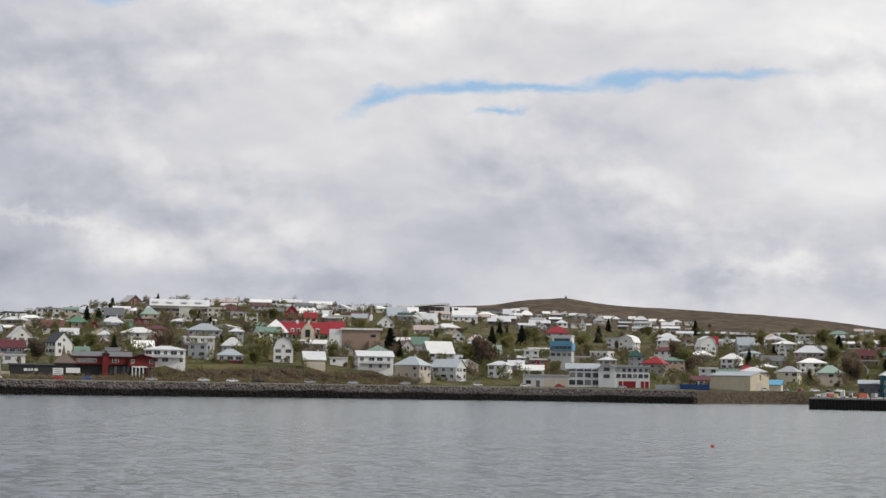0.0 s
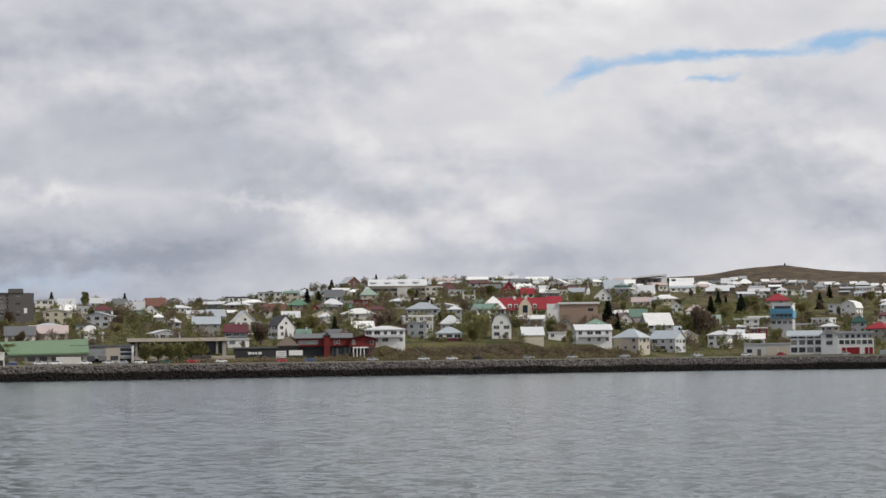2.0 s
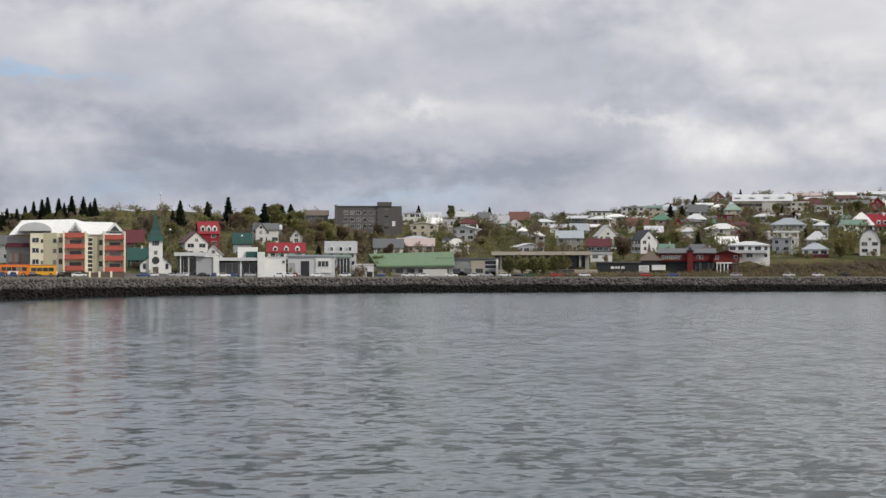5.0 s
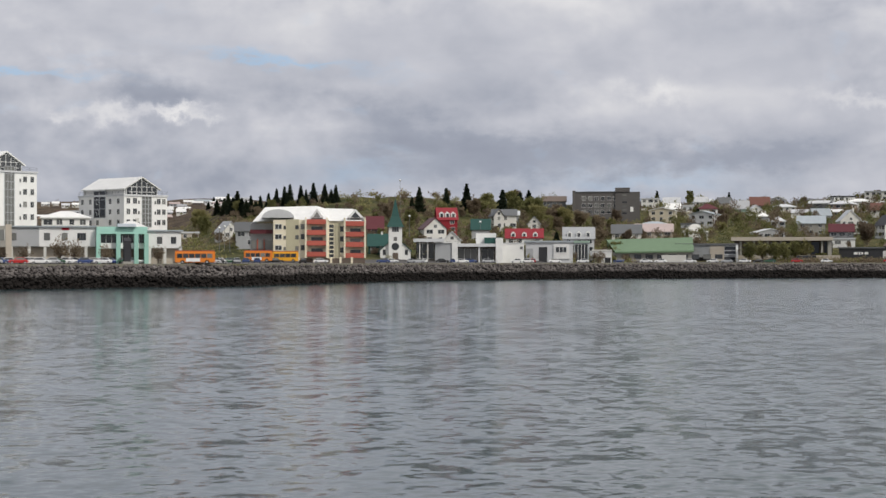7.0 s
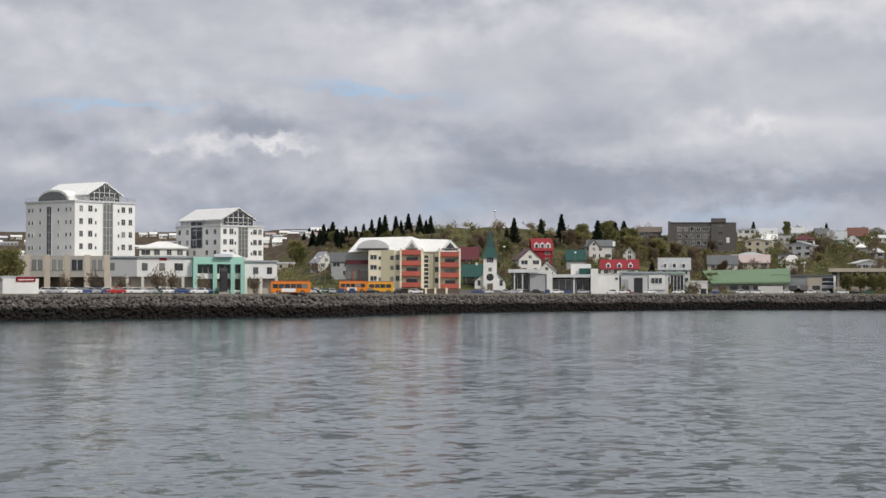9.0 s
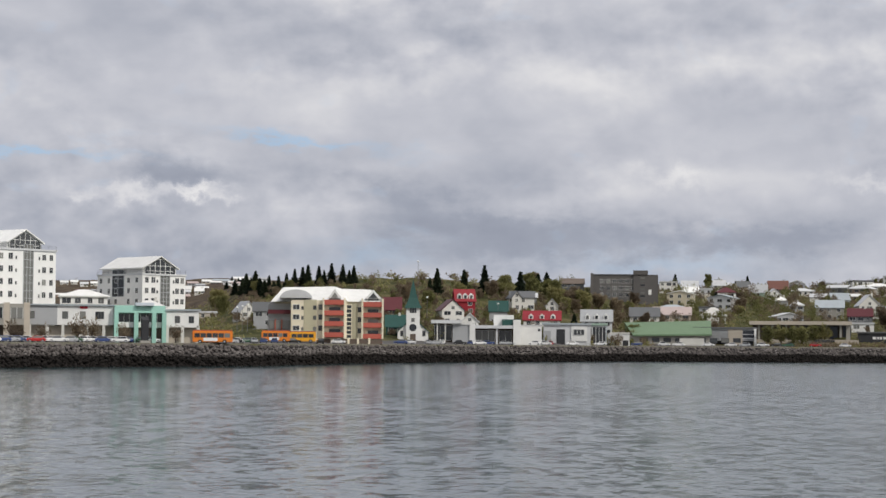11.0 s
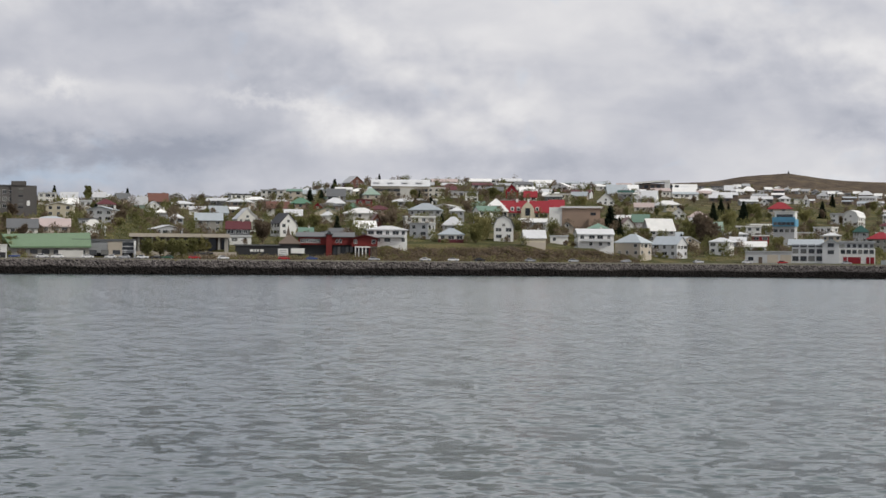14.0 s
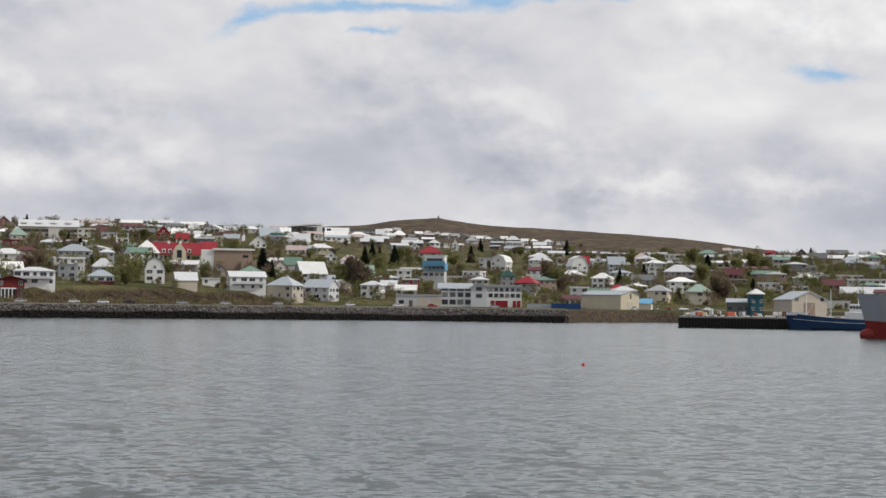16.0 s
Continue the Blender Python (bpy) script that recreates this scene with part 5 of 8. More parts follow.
def blue_shed():
    r = 872
    az = 25.58
    ob = site("harbour_shed", az, r, -35, "beige corrugated harbour shed with blue roof", "shed", z=4.6)
    k = r / 3474 / 2.46
    h = 70 * k
    w, d = 21, 14
    slab(ob, "wall", coat("cream"), -w / 2, w / 2, -d / 2, d / 2, -2, h)
    bm = B()
    gable_roof(bm, w, d, h, 1.6, 0.5)
    part("roof", bm, tin("bluegrey"), ob, "faded blue metal roof")
    bm = B()
    prism(bm, [(-d / 2, h), (0, h + 1.6), (d / 2, h)], -w / 2, w / 2)
    part("gable", bm, coat("cream"), ob)
    bm = B()
    for i in range(48):
        x = -w / 2 + w * i / 47
        box(bm, x - 0.05, x + 0.05, -d / 2 - 0.06, -d / 2, -1, h)
    for i in range(30):
        y = -d / 2 + d * i / 29
        box(bm, w / 2, w / 2 + 0.06, y - 0.05, y + 0.05, -1, h)
    part("cladding_rib", bm, coat("cream"), ob)
    window(ob, w / 2 + 0.005, 0.4, h - 1.6, 90, 1.0, 2.0, True)
    slab(ob, "door", coat("beige"), w / 2, w / 2 + 0.1, -2.2, 2.2, -1, 4.0)
    o2 = site("blue_roofed_annex", 26.47, 880, -5, "low cream annex with bright blue roof", "shed", z=4.6)
    w = 95 * k
    slab(o2, "wall", coat("cream"), -w / 2, w / 2, -4, 4, -2, 3.6)
    bm = B()
    gable_roof(bm, w, 8, 3.6, 1.9, 0.5)
    part("roof", bm, tin("blue"), o2)
    window(o2, -2, -4.005, 1.2, 0, 1.4, 1.0, True)
    o3 = site("blue_container", 24.30, 812, 0, "blue freight container on the quay", "container", z=5.0)
    bm = B()
    for i in range(24):
        box(bm, -6 + i * 0.5, -5.75 + i * 0.5, -1.25, 1.2, 0.1, 2.5)
    box(bm, -6.05, 6.05, -1.2, 1.22, 0, 2.6)
    part("body", bm, coat("navy"), o3)
    o4 = site("pale_fence", 23.80, 812, 0, "pale long board fence on the quay", "fence", z=5.0)
    bm = B()
    box(bm, -9, 8, -0.1, 0.1, 0, 2.2)
    for i in range(9):
        box(bm, -9 + i * 2.1, -8.8 + i * 2.1, -0.2, 0.2, 0, 2.4)
    part("panel", bm, coat("bluegrey"), o4)


blue_shed()


def harbour_buildings():
    r = 800
    k = r / 3474 / 2.46
    ob = site("quay_warehouse", 31.02, r, 25, "beige gabled warehouse on the quay", "warehouse", z=4.6)
    h = 60 * k
    w, d = 15, 17
    slab(ob, "wall", coat("beige"), -w / 2, w / 2, -d / 2, d / 2, -2, h)
    bm = B()
    prism(bm, [(-w / 2, h), (0, h + 3.2), (w / 2, h)], -d / 2, d / 2)
    bm.transform(Matrix(((0, 1, 0, 0), (1, 0, 0, 0), (0, 0, 1, 0), (0, 0, 0, 1))))
    bmesh.ops.recalc_face_normals(bm, faces=bm.faces)
    part("gable", bm, coat("beige"), ob)
    bm = B()
    gable_roof(bm, d, w, h, 3.2, 0.5)
    bm.transform(Matrix.Rotation(radians(90), 4, "Z"))
    part("roof", bm, tin("bluegrey"), ob)
    for x in (-5.5, 5.5):
        window(ob, x, -d / 2 - 0.005, h - 0.5, 0, 1.4, 1.2, True)
    slab(ob, "door", coat("tan"), -2.4, 2.4, -d / 2 - 0.1, -d / 2, -1, 4.4)
    ob = site("teal_hut", 29.76, 790, 12, "teal timber harbour office with white hipped roof", "building", z=4.6)
    k = 790 / 3474 / 2.46
    h = 82 * k
    w = 54 * k
    slab(ob, "wall", surface("teal_boards", (0.015, 0.07, 0.09), 0.8, 0.25, 0.5), -w / 2, w / 2, -3, 4, -2, h)
    bm = B()
    hip_roof(bm, w, 7, h, 1.9, 0.5)
    part("roof", bm, tin("white"), ob)
    for z in (1.2, 4.2):
        for x in (-1.6, 1.6):
            window(ob, x, -3.005, z, 0, 1.0, 1.1, False)
    ob = site("slate_shed", 29.24, 795, 0, "dark slate-blue shed with pale lean roof", "shed", z=4.6)
    w = 92 * k
    slab(ob, "wall", coat("darkgrey"), -w / 2, w / 2, -3, 4, -2, 4.2)
    bm = B()
    prism(bm, [(-3.5, 4.1), (4.5, 5.6), (4.5, 5.85), (-3.5, 4.35)], -w / 2 - 0.4, w / 2 + 0.4)
    part("roof", bm, tin("bluegrey"), ob)
    for x in (-3, 1, 4):
        window(ob, x, -3.005, 1.2, 0, 1.6, 1.2, True)


harbour_buildings()


house(-143.2, 503.4, 0, 8.4, 6.8, 3, "hip", "white", "white", 1.7)
house(-166.0, 519.1, 0, 12.7, 10.0, 4, "hip", "white", "white", 1.8)
house(-100.7, 654.6, 0, 6.5, 6.5, 1, "x", "teal", "teal", 3.6)
house(-144.6, 647.4, 0, 6.7, 6.5, 2, "x", "grey", "darkgrey", 2.7)
house(-81.3, 704.2, 0, 6.5, 8.5, 1, "g", "white", "lightgrey", 3.0)
house(-161.8, 693.8, 20, 6.3, 8.3, 1, "g", "offwhite", "grey", 3.5)
house(-89.1, 709.0, 12, 8.2, 10.6, 2, "g", "offwhite", "maroon", 3.7)
house(-110.7, 712.0, 0, 6.1, 6.5, 1, "x", "maroon", "maroon", 4.1)
house(-36.9, 730.3, 0, 11.3, 8.9, 2, "x", "lightgrey", "grey", 4.0, dormers=3)
house(-73.2, 726.9, 0, 6.7, 6.5, 2, "x", "grey", "teal", 3.5)
house(-58.0, 740.4, 0, 13.8, 10.8, 1, "x", "white", "red", 3.3, dormers=3)
house(-88.3, 745.5, 10, 7.5, 6.5, 2, "x", "red", "red", 4.1, dormers=3)
house(120.2, 763.1, 0, 15.6, 12.0, 2, "hip", "white", "lightgrey", 1.5, balcony=True)
house(-72.4, 781.8, 15, 4.0, 8.0, 2, "g", "offwhite", "darkgrey", 2.4)
house(-69.6, 785.7, 0, 9.7, 7.8, 2, "x", "offwhite", "darkgrey", 2.3)
house(-20.9, 795.3, 0, 11.7, 9.3, 1, "x", "offwhite", "darkgrey", 3.4)
house(181.9, 773.7, 8, 8.6, 7.5, 1, "x", "cream", "lightgrey", 3.0, base="beige")
house(-58.2, 794.8, 0, 5.0, 8.0, 1, "g", "offwhite", "grey", 2.8)
house(150.7, 788.3, 0, 10.3, 8.2, 1, "hip", "offwhite", "bluegrey", 2.5, base="maroon")
house(65.5, 799.8, 0, 9.1, 7.2, 1, "flat", "white", "lightgrey", 0.7)
house(208.7, 780.0, 8, 14.7, 11.5, 2, "x", "white", "lightgrey", 2.1, balcony=True)
house(224.9, 778.2, -30, 11.8, 9.3, 2, "hip", "beige", "bluegrey", 3.5)
house(-198.6, 784.9, 0, 7.3, 6.5, 1, "flat", "beige", "lightgrey", 0.7)
house(65.4, 808.7, 0, 9.6, 7.7, 2, "x", "darkgrey", "maroon", 2.9)
house(93.3, 807.7, 0, 5.8, 6.5, 1, "x", "offwhite", "jade", 2.9)
house(-10.2, 817.1, 0, 15.3, 11.9, 1, "x", "beige", "pink", 3.1)
house(-69.0, 815.9, 0, 5.9, 6.5, 1, "x", "grey", "lightgrey", 1.7)
house(142.2, 808.5, -25, 8.5, 6.8, 2, "flat", "lightgrey", "grey", 0.7)
house(176.4, 805.6, 0, 8.1, 10.5, 2, "gam", "white", "darkgrey", 4.8)
house(6.8, 827.6, 0, 10.4, 8.3, 1, "hip", "white", "offwhite", 3.3)
house(121.4, 832.5, 10, 9.0, 7.2, 1, "x", "darkgrey", "white", 3.0)
house(203.7, 819.1, 0, 7.5, 6.5, 1, "flat", "white", "lightgrey", 0.4)
house(252.2, 816.3, -28, 12.1, 9.6, 2, "x", "lightgrey", "bluegrey", 3.3)
house(88.5, 851.5, 25, 7.7, 10.0, 2, "g", "white", "black", 4.1, chimney=True)
house(163.9, 853.0, 0, 9.5, 7.6, 1, "hip", "grey", "lightgrey", 3.7)
house(149.9, 860.3, 6, 13.4, 10.5, 2, "flat", "offwhite", "white", 0.7, balcony=True)
house(132.1, 872.6, 10, 4.9, 8.0, 1, "g", "rust", "rust", 3.5)
house(5.3, 883.5, 0, 8.5, 6.8, 1, "flat", "grey", "darkgrey", 0.7)
house(58.3, 883.5, 0, 12.1, 9.6, 2, "x", "concrete", "bluegrey", 3.1)
house(287.7, 851.9, -15, 9.4, 7.5, 2, "hip", "white", "lightgrey", 1.9)
house(75.9, 898.5, 10, 9.4, 12.0, 2, "g", "offwhite", "lightgrey", 4.7, chimney=True)
house(-57.6, 912.8, 0, 10.9, 8.7, 1, "x", "darkgrey", "brown", 2.2)
house(224.5, 887.2, 0, 5.7, 8.0, 1, "g", "beige", "darkgrey", 2.2)
house(494.6, 789.2, 0, 11.0, 8.7, 1, "flat", "white", "white", 0.7)
house(164.1, 923.6, -5, 15.5, 12.0, 2, "hip", "grey", "bluegrey", 3.3)
house(178.7, 920.5, 0, 6.7, 6.5, 2, "hip", "grey", "lightgrey", 1.8)
house(273.3, 902.7, 20, 13.1, 10.3, 2, "x", "grey", "white", 5.4)
house(47.0, 946.3, 0, 6.5, 6.5, 1, "hip", "grey", "lightgrey", 2.3)
house(447.6, 837.3, 10, 11.0, 8.7, 2, "hip", "beige", "palegreen", 3.6)
house(228.1, 921.6, 0, 4.2, 8.0, 1, "g", "offwhite", "rust", 2.6)
house(310.9, 896.5, 0, 7.5, 6.5, 1, "x", "grey", "lightgrey", 2.3)
house(432.2, 848.7, -15, 10.0, 8.0, 2, "hip", "cream", "grey", 2.8)
house(120.6, 953.1, 0, 6.4, 6.5, 1, "hip", "offwhite", "lightgrey", 2.1)
house(137.7, 956.3, -6, 15.8, 12.0, 1, "hip", "offwhite", "white", 2.7)
house(326.1, 907.0, 0, 7.9, 6.5, 2, "flat", "red", "white", 0.7)
house(404.8, 880.8, 0, 9.2, 7.3, 2, "flat", "lightgrey", "white", 0.7)
house(105.4, 967.5, 0, 8.7, 7.0, 1, "x", "grey", "lightgrey", 2.9)
house(268.2, 940.1, 10, 8.3, 10.7, 1, "g", "offwhite", "rust", 4.6)
house(-7.9, 980.1, 0, 5.2, 6.5, 1, "hip", "white", "white", 1.6)
house(14.1, 980.9, 10, 8.8, 7.1, 2, "hip", "white", "maroon", 2.4)
house(0.4, 988.1, -15, 9.7, 7.7, 1, "flat", "cream", "offwhite", 0.7)
house(278.3, 950.0, 0, 8.4, 6.8, 2, "x", "lightgrey", "jade", 3.5)
house(537.6, 834.5, 0, 22.5, 12.0, 1, "x", "offwhite", "lightgrey", 3.1)
house(389.9, 911.3, -20, 11.0, 8.7, 2, "hip", "concrete", "red", 3.3)
house(41.5, 990.3, 0, 6.7, 6.5, 1, "hip", "grey", "white", 1.8)
house(434.2, 898.3, 0, 8.9, 7.2, 1, "hip", "beige", "red", 2.7)
house(308.3, 960.4, 0, 8.0, 6.5, 2, "flat", "white", "white", 0.7)
house(-3.1, 1013.9, 0, 7.7, 6.5, 1, "x", "white", "white", 2.5)
house(494.4, 888.4, 0, 4.3, 8.0, 1, "g", "white", "lightgrey", 2.4)
house(474.6, 907.3, 8, 13.7, 10.8, 2, "hip", "white", "white", 2.4)
house(141.8, 1015.1, 0, 7.3, 6.5, 1, "hip", "offwhite", "green", 2.3)
house(325.1, 973.9, 10, 7.7, 6.5, 1, "x", "grey", "palegreen", 4.2)
house(-14.7, 1027.4, 0, 9.3, 7.4, 2, "flat", "offwhite", "lightgrey", 0.2)
house(124.3, 1024.3, 0, 5.9, 8.0, 1, "g", "red", "red", 3.1)
house(565.9, 867.8, 0, 11.4, 9.1, 1, "x", "lightgrey", "lightgrey", 2.1)
house(72.8, 1033.3, 15, 9.5, 7.6, 1, "x", "bluegrey", "bluegrey", 3.3)
house(532.6, 891.3, 0, 14.2, 11.1, 1, "flat", "offwhite", "white", 0.7)
house(347.6, 977.9, 0, 7.9, 6.5, 2, "flat", "white", "white", 0.7)
house(399.8, 960.6, 0, 7.9, 6.5, 2, "hip", "grey", "teal", 3.3)
house(150.0, 1031.1, 0, 8.4, 6.7, 2, "flat", "red", "maroon", 0.7)
house(448.7, 946.8, -15, 10.0, 8.0, 2, "hip", "white", "white", 2.9)
house(556.9, 892.8, 0, 11.0, 9.2, 1, "x", "maroon", "maroon", 2.8)
house(39.9, 1051.0, 10, 6.9, 9.1, 1, "g", "white", "lightgrey", 3.0)
house(323.8, 1005.0, 15, 8.0, 10.4, 1, "g", "white", "white", 4.2)
house(63.7, 1054.5, 0, 9.0, 7.2, 1, "x", "white", "lightgrey", 1.6)
house(379.1, 986.3, 0, 9.3, 7.4, 1, "flat", "beige", "lightgrey", 0.7)
house(106.3, 1053.4, 0, 11.7, 9.3, 1, "x", "offwhite", "rust", 3.5)
house(535.9, 918.1, 0, 17.0, 12.0, 1, "flat", "white", "white", 0.7)
house(392.8, 991.5, -25, 10.2, 8.0, 2, "flat", "white", "white", 0.7, balcony=True)
house(-3.9, 1068.1, 0, 8.9, 7.1, 1, "x", "grey", "lightgrey", 3.1)
house(32.6, 1070.4, 0, 9.7, 7.8, 1, "x", "palegreen", "grey", 4.0)
house(483.0, 966.5, 0, 13.5, 10.6, 1, "x", "grey", "darkgrey", 2.8)
house(334.2, 1029.8, 0, 10.9, 8.7, 2, "hip", "white", "pink", 3.2)
house(358.6, 1021.5, 0, 10.3, 8.1, 1, "flat", "offwhite", "white", 0.7)
house(140.0, 1074.3, 0, 12.0, 9.5, 1, "hip", "grey", "lightgrey", 3.2)
house(429.4, 998.0, 0, 10.3, 8.1, 1, "flat", "white", "white", 0.7)
house(531.8, 949.6, 0, 9.5, 7.5, 1, "flat", "rust", "pink", 0.7)
house(450.2, 997.4, 0, 10.9, 8.6, 1, "flat", "rust", "brown", 0.7)
house(150.9, 1089.2, 0, 5.6, 6.5, 1, "flat", "beige", "grey", 0.7)
house(123.5, 1094.6, 0, 11.6, 9.2, 1, "hip", "tan", "green", 3.3, chimney=True)
house(599.2, 926.8, 0, 21.3, 12.0, 1, "flat", "white", "white", 0.7)
house(163.1, 1094.3, 8, 8.9, 7.2, 2, "hip", "beige", "palegreen", 3.6)
house(514.2, 985.8, 0, 16.4, 12.0, 2, "hip", "pink", "lightgrey", 4.0)
house(144.9, 1106.5, 0, 10.2, 8.1, 2, "x", "grey", "darkgrey", 4.0)
house(58.6, 1120.1, 0, 14.1, 11.0, 1, "hip", "offwhite", "lightgrey", 1.7)
house(12.6, 1121.1, 0, 7.0, 6.5, 1, "x", "white", "lightgrey", 2.7)
house(25.7, 1122.8, 20, 7.9, 6.5, 1, "x", "cream", "darkgrey", 3.2)
house(45.7, 1132.1, 0, 11.1, 8.8, 1, "x", "brown", "rust", 4.5)
house(553.2, 993.4, 0, 11.0, 8.7, 1, "x", "maroon", "maroon", 3.4)
house(607.8, 964.5, 0, 23.6, 12.0, 1, "flat", "cream", "white", 0.7)
house(343.5, 1094.2, 0, 7.9, 10.2, 1, "g", "white", "lightgrey", 3.2)
house(227.5, 1127.4, 0, 7.4, 6.5, 2, "flat", "white", "grey", 0.7)
house(601.5, 989.4, 0, 13.9, 10.8, 1, "flat", "offwhite", "white", 0.7)
house(521.2, 1032.5, 0, 5.0, 8.0, 2, "g", "white", "white", 3.2)
house(485.9, 1061.0, 15, 9.4, 12.0, 2, "gam", "white", "white", 6.0)
house(266.8, 1144.4, 0, 7.5, 6.5, 1, "x", "white", "red", 3.3)
house(332.9, 1129.6, 0, 11.4, 9.0, 1, "x", "offwhite", "pink", 2.6)
house(285.7, 1143.4, 0, 11.2, 8.8, 2, "flat", "cream", "offwhite", 0.7)
house(256.9, 1151.2, 0, 7.4, 9.6, 2, "g", "red", "red", 3.9)
house(452.8, 1098.3, -20, 9.3, 11.9, 2, "gam", "white", "white", 4.1)
house(516.1, 1070.9, 10, 10.1, 8.0, 2, "x", "bluegrey", "bluegrey", 4.4)
house(216.1, 1179.4, 0, 10.5, 8.3, 2, "flat", "offwhite", "white", 0.7)
house(317.7, 1160.0, 0, 10.6, 12.0, 1, "g", "white", "grey", 4.9)
house(503.7, 1092.1, 0, 8.0, 6.5, 2, "x", "grey", "red", 4.1)
house(98.3, 1204.8, 12, 12.8, 10.0, 2, "flat", "white", "black", 0.7)
house(231.5, 1191.5, 0, 8.2, 6.6, 1, "flat", "white", "lightgrey", 0.7)
house(518.1, 1100.1, 0, 6.7, 8.8, 2, "g", "white", "white", 3.4)
house(665.7, 1020.9, 0, 10.7, 8.5, 1, "x", "tan", "darkgrey", 2.3)
house(455.7, 1132.1, 0, 8.2, 6.6, 2, "flat", "lightgrey", "grey", 0.7)
house(489.0, 1122.4, -10, 12.9, 10.1, 2, "hip", "offwhite", "lightgrey", 3.1)
house(362.4, 1178.7, 0, 16.9, 12.0, 1, "hip", "cream", "white", 2.7)
house(79.7, 1240.5, 5, 15.4, 12.0, 1, "hip", "grey", "darkgrey", 1.7)
house(122.8, 1242.0, -10, 14.4, 11.2, 2, "flat", "offwhite", "grey", 0.7)
house(281.1, 1215.0, 0, 9.3, 7.5, 1, "x", "offwhite", "white", 2.8)
house(291.9, 1215.8, 0, 10.8, 8.6, 1, "x", "pink", "lightgrey", 2.1)
house(666.7, 1062.4, 0, 6.7, 6.5, 1, "x", "rust", "brown", 2.9)
house(439.7, 1187.0, 0, 15.2, 11.9, 2, "hip", "beige", "red", 4.3)
house(146.3, 1261.4, -20, 8.8, 9.0, 1, "hip", "offwhite", "lightgrey", 2.6)
house(157.2, 1264.1, -10, 8.8, 9.0, 1, "flat", "offwhite", "bluegrey", 0.7)
house(363.6, 1228.3, -10, 14.2, 11.1, 1, "x", "white", "lightgrey", 5.3)
house(689.2, 1083.2, 0, 16.0, 12.0, 1, "hip", "grey", "bluegrey", 4.5)
house(357.2, 1248.6, 0, 13.4, 10.5, 1, "x", "grey", "teal", 3.5)
house(600.2, 1156.6, 0, 12.7, 9.9, 2, "flat", "offwhite", "white", 0.7)
house(584.4, 1173.6, 0, 9.8, 7.8, 1, "hip", "offwhite", "pink", 3.4)
house(354.0, 1266.2, 10, 13.4, 10.5, 1, "x", "offwhite", "bluegrey", 5.8)
house(182.0, 1303.1, 25, 10.3, 12.0, 2, "g", "rust", "lightgrey", 4.1)
house(297.7, 1288.2, -5, 9.7, 9.0, 1, "g", "beige", "bluegrey", 2.5)
house(309.8, 1289.5, 5, 9.7, 9.0, 1, "x", "grey", "lightgrey", 2.5)
house(674.9, 1145.9, 0, 16.7, 12.0, 1, "x", "darkgrey", "grey", 2.2)
house(659.6, 1153.0, 0, 10.2, 8.1, 1, "x", "brown", "lightgrey", 2.3)
house(698.7, 1140.1, 0, 12.1, 9.6, 1, "x", "tan", "darkgrey", 3.4)
house(338.7, 1306.0, 0, 10.2, 8.1, 1, "x", "beige", "lightgrey", 2.9)
house(654.2, 1210.7, 0, 14.9, 11.7, 1, "hip", "beige", "jade", 2.7)
house(712.1, 1182.8, 0, 9.3, 12.0, 1, "g", "brown", "darkgrey", 3.9)
house(381.6, 1338.8, 0, 16.4, 12.0, 1, "x", "offwhite", "white", 3.1)
house(363.8, 1347.2, 0, 12.5, 9.9, 1, "hip", "offwhite", "white", 1.9)
house(765.6, 1168.6, -20, 8.2, 9.0, 1, "hip", "grey", "white", 2.5)
house(746.5, 1192.3, 0, 14.4, 11.3, 1, "x", "brown", "darkgrey", 2.8)
house(480.0, 1328.5, 0, 6.9, 9.1, 1, "g", "white", "white", 2.6)
house(767.6, 1188.8, 25, 8.2, 9.0, 1, "g", "lightgrey", "bluegrey", 2.5)
house(263.1, 1402.8, 0, 28.0, 12.0, 1, "flat", "offwhite", "white", 0.7)
house(298.0, 1404.0, 0, 32.6, 12.0, 1, "flat", "offwhite", "white", 0.7)
house(433.8, 1369.4, 0, 16.4, 12.0, 1, "x", "white", "white", 3.2)
house(519.6, 1350.3, 0, 5.4, 8.0, 1, "g", "white", "white", 5.2)
house(463.9, 1409.8, 0, 14.9, 11.6, 1, "hip", "grey", "white", 2.6)
house(448.7, 1415.1, 0, 17.8, 12.0, 1, "x", "beige", "white", 3.6)
house(521.9, 1401.1, 10, 7.9, 9.0, 1, "hip", "white", "lightgrey", 2.6)
house(532.2, 1401.5, 20, 7.9, 9.0, 1, "flat", "offwhite", "bluegrey", 0.7)
house(-519.8, 2018.1, 0, 10.2, 8.1, 1, "x", "offwhite", "white", 3.4)
house(882.6, 2028.4, 0, 14.8, 11.6, 1, "x", "tan", "lightgrey", 3.6)
house(-564.5, 2137.1, 0, 9.4, 7.5, 1, "x", "grey", "white", 3.6)
house(819.1, 2076.4, 0, 13.6, 10.7, 1, "hip", "white", "grey", 4.2)
house(916.7, 2083.3, 10, 11.3, 9.0, 1, "hip", "white", "lightgrey", 2.6)
house(748.1, 2151.2, 0, 9.1, 9.0, 1, "x", "white", "white", 2.6)
house(844.6, 2115.4, 0, 7.9, 9.0, 1, "x", "white", "white", 2.6)
house(892.9, 2095.9, 0, 8.5, 9.0, 1, "x", "white", "white", 2.6)
house(930.7, 2081.5, 20, 11.3, 9.0, 1, "flat", "offwhite", "bluegrey", 0.7)
house(759.6, 2151.4, 10, 9.1, 9.0, 1, "hip", "beige", "white", 2.6)
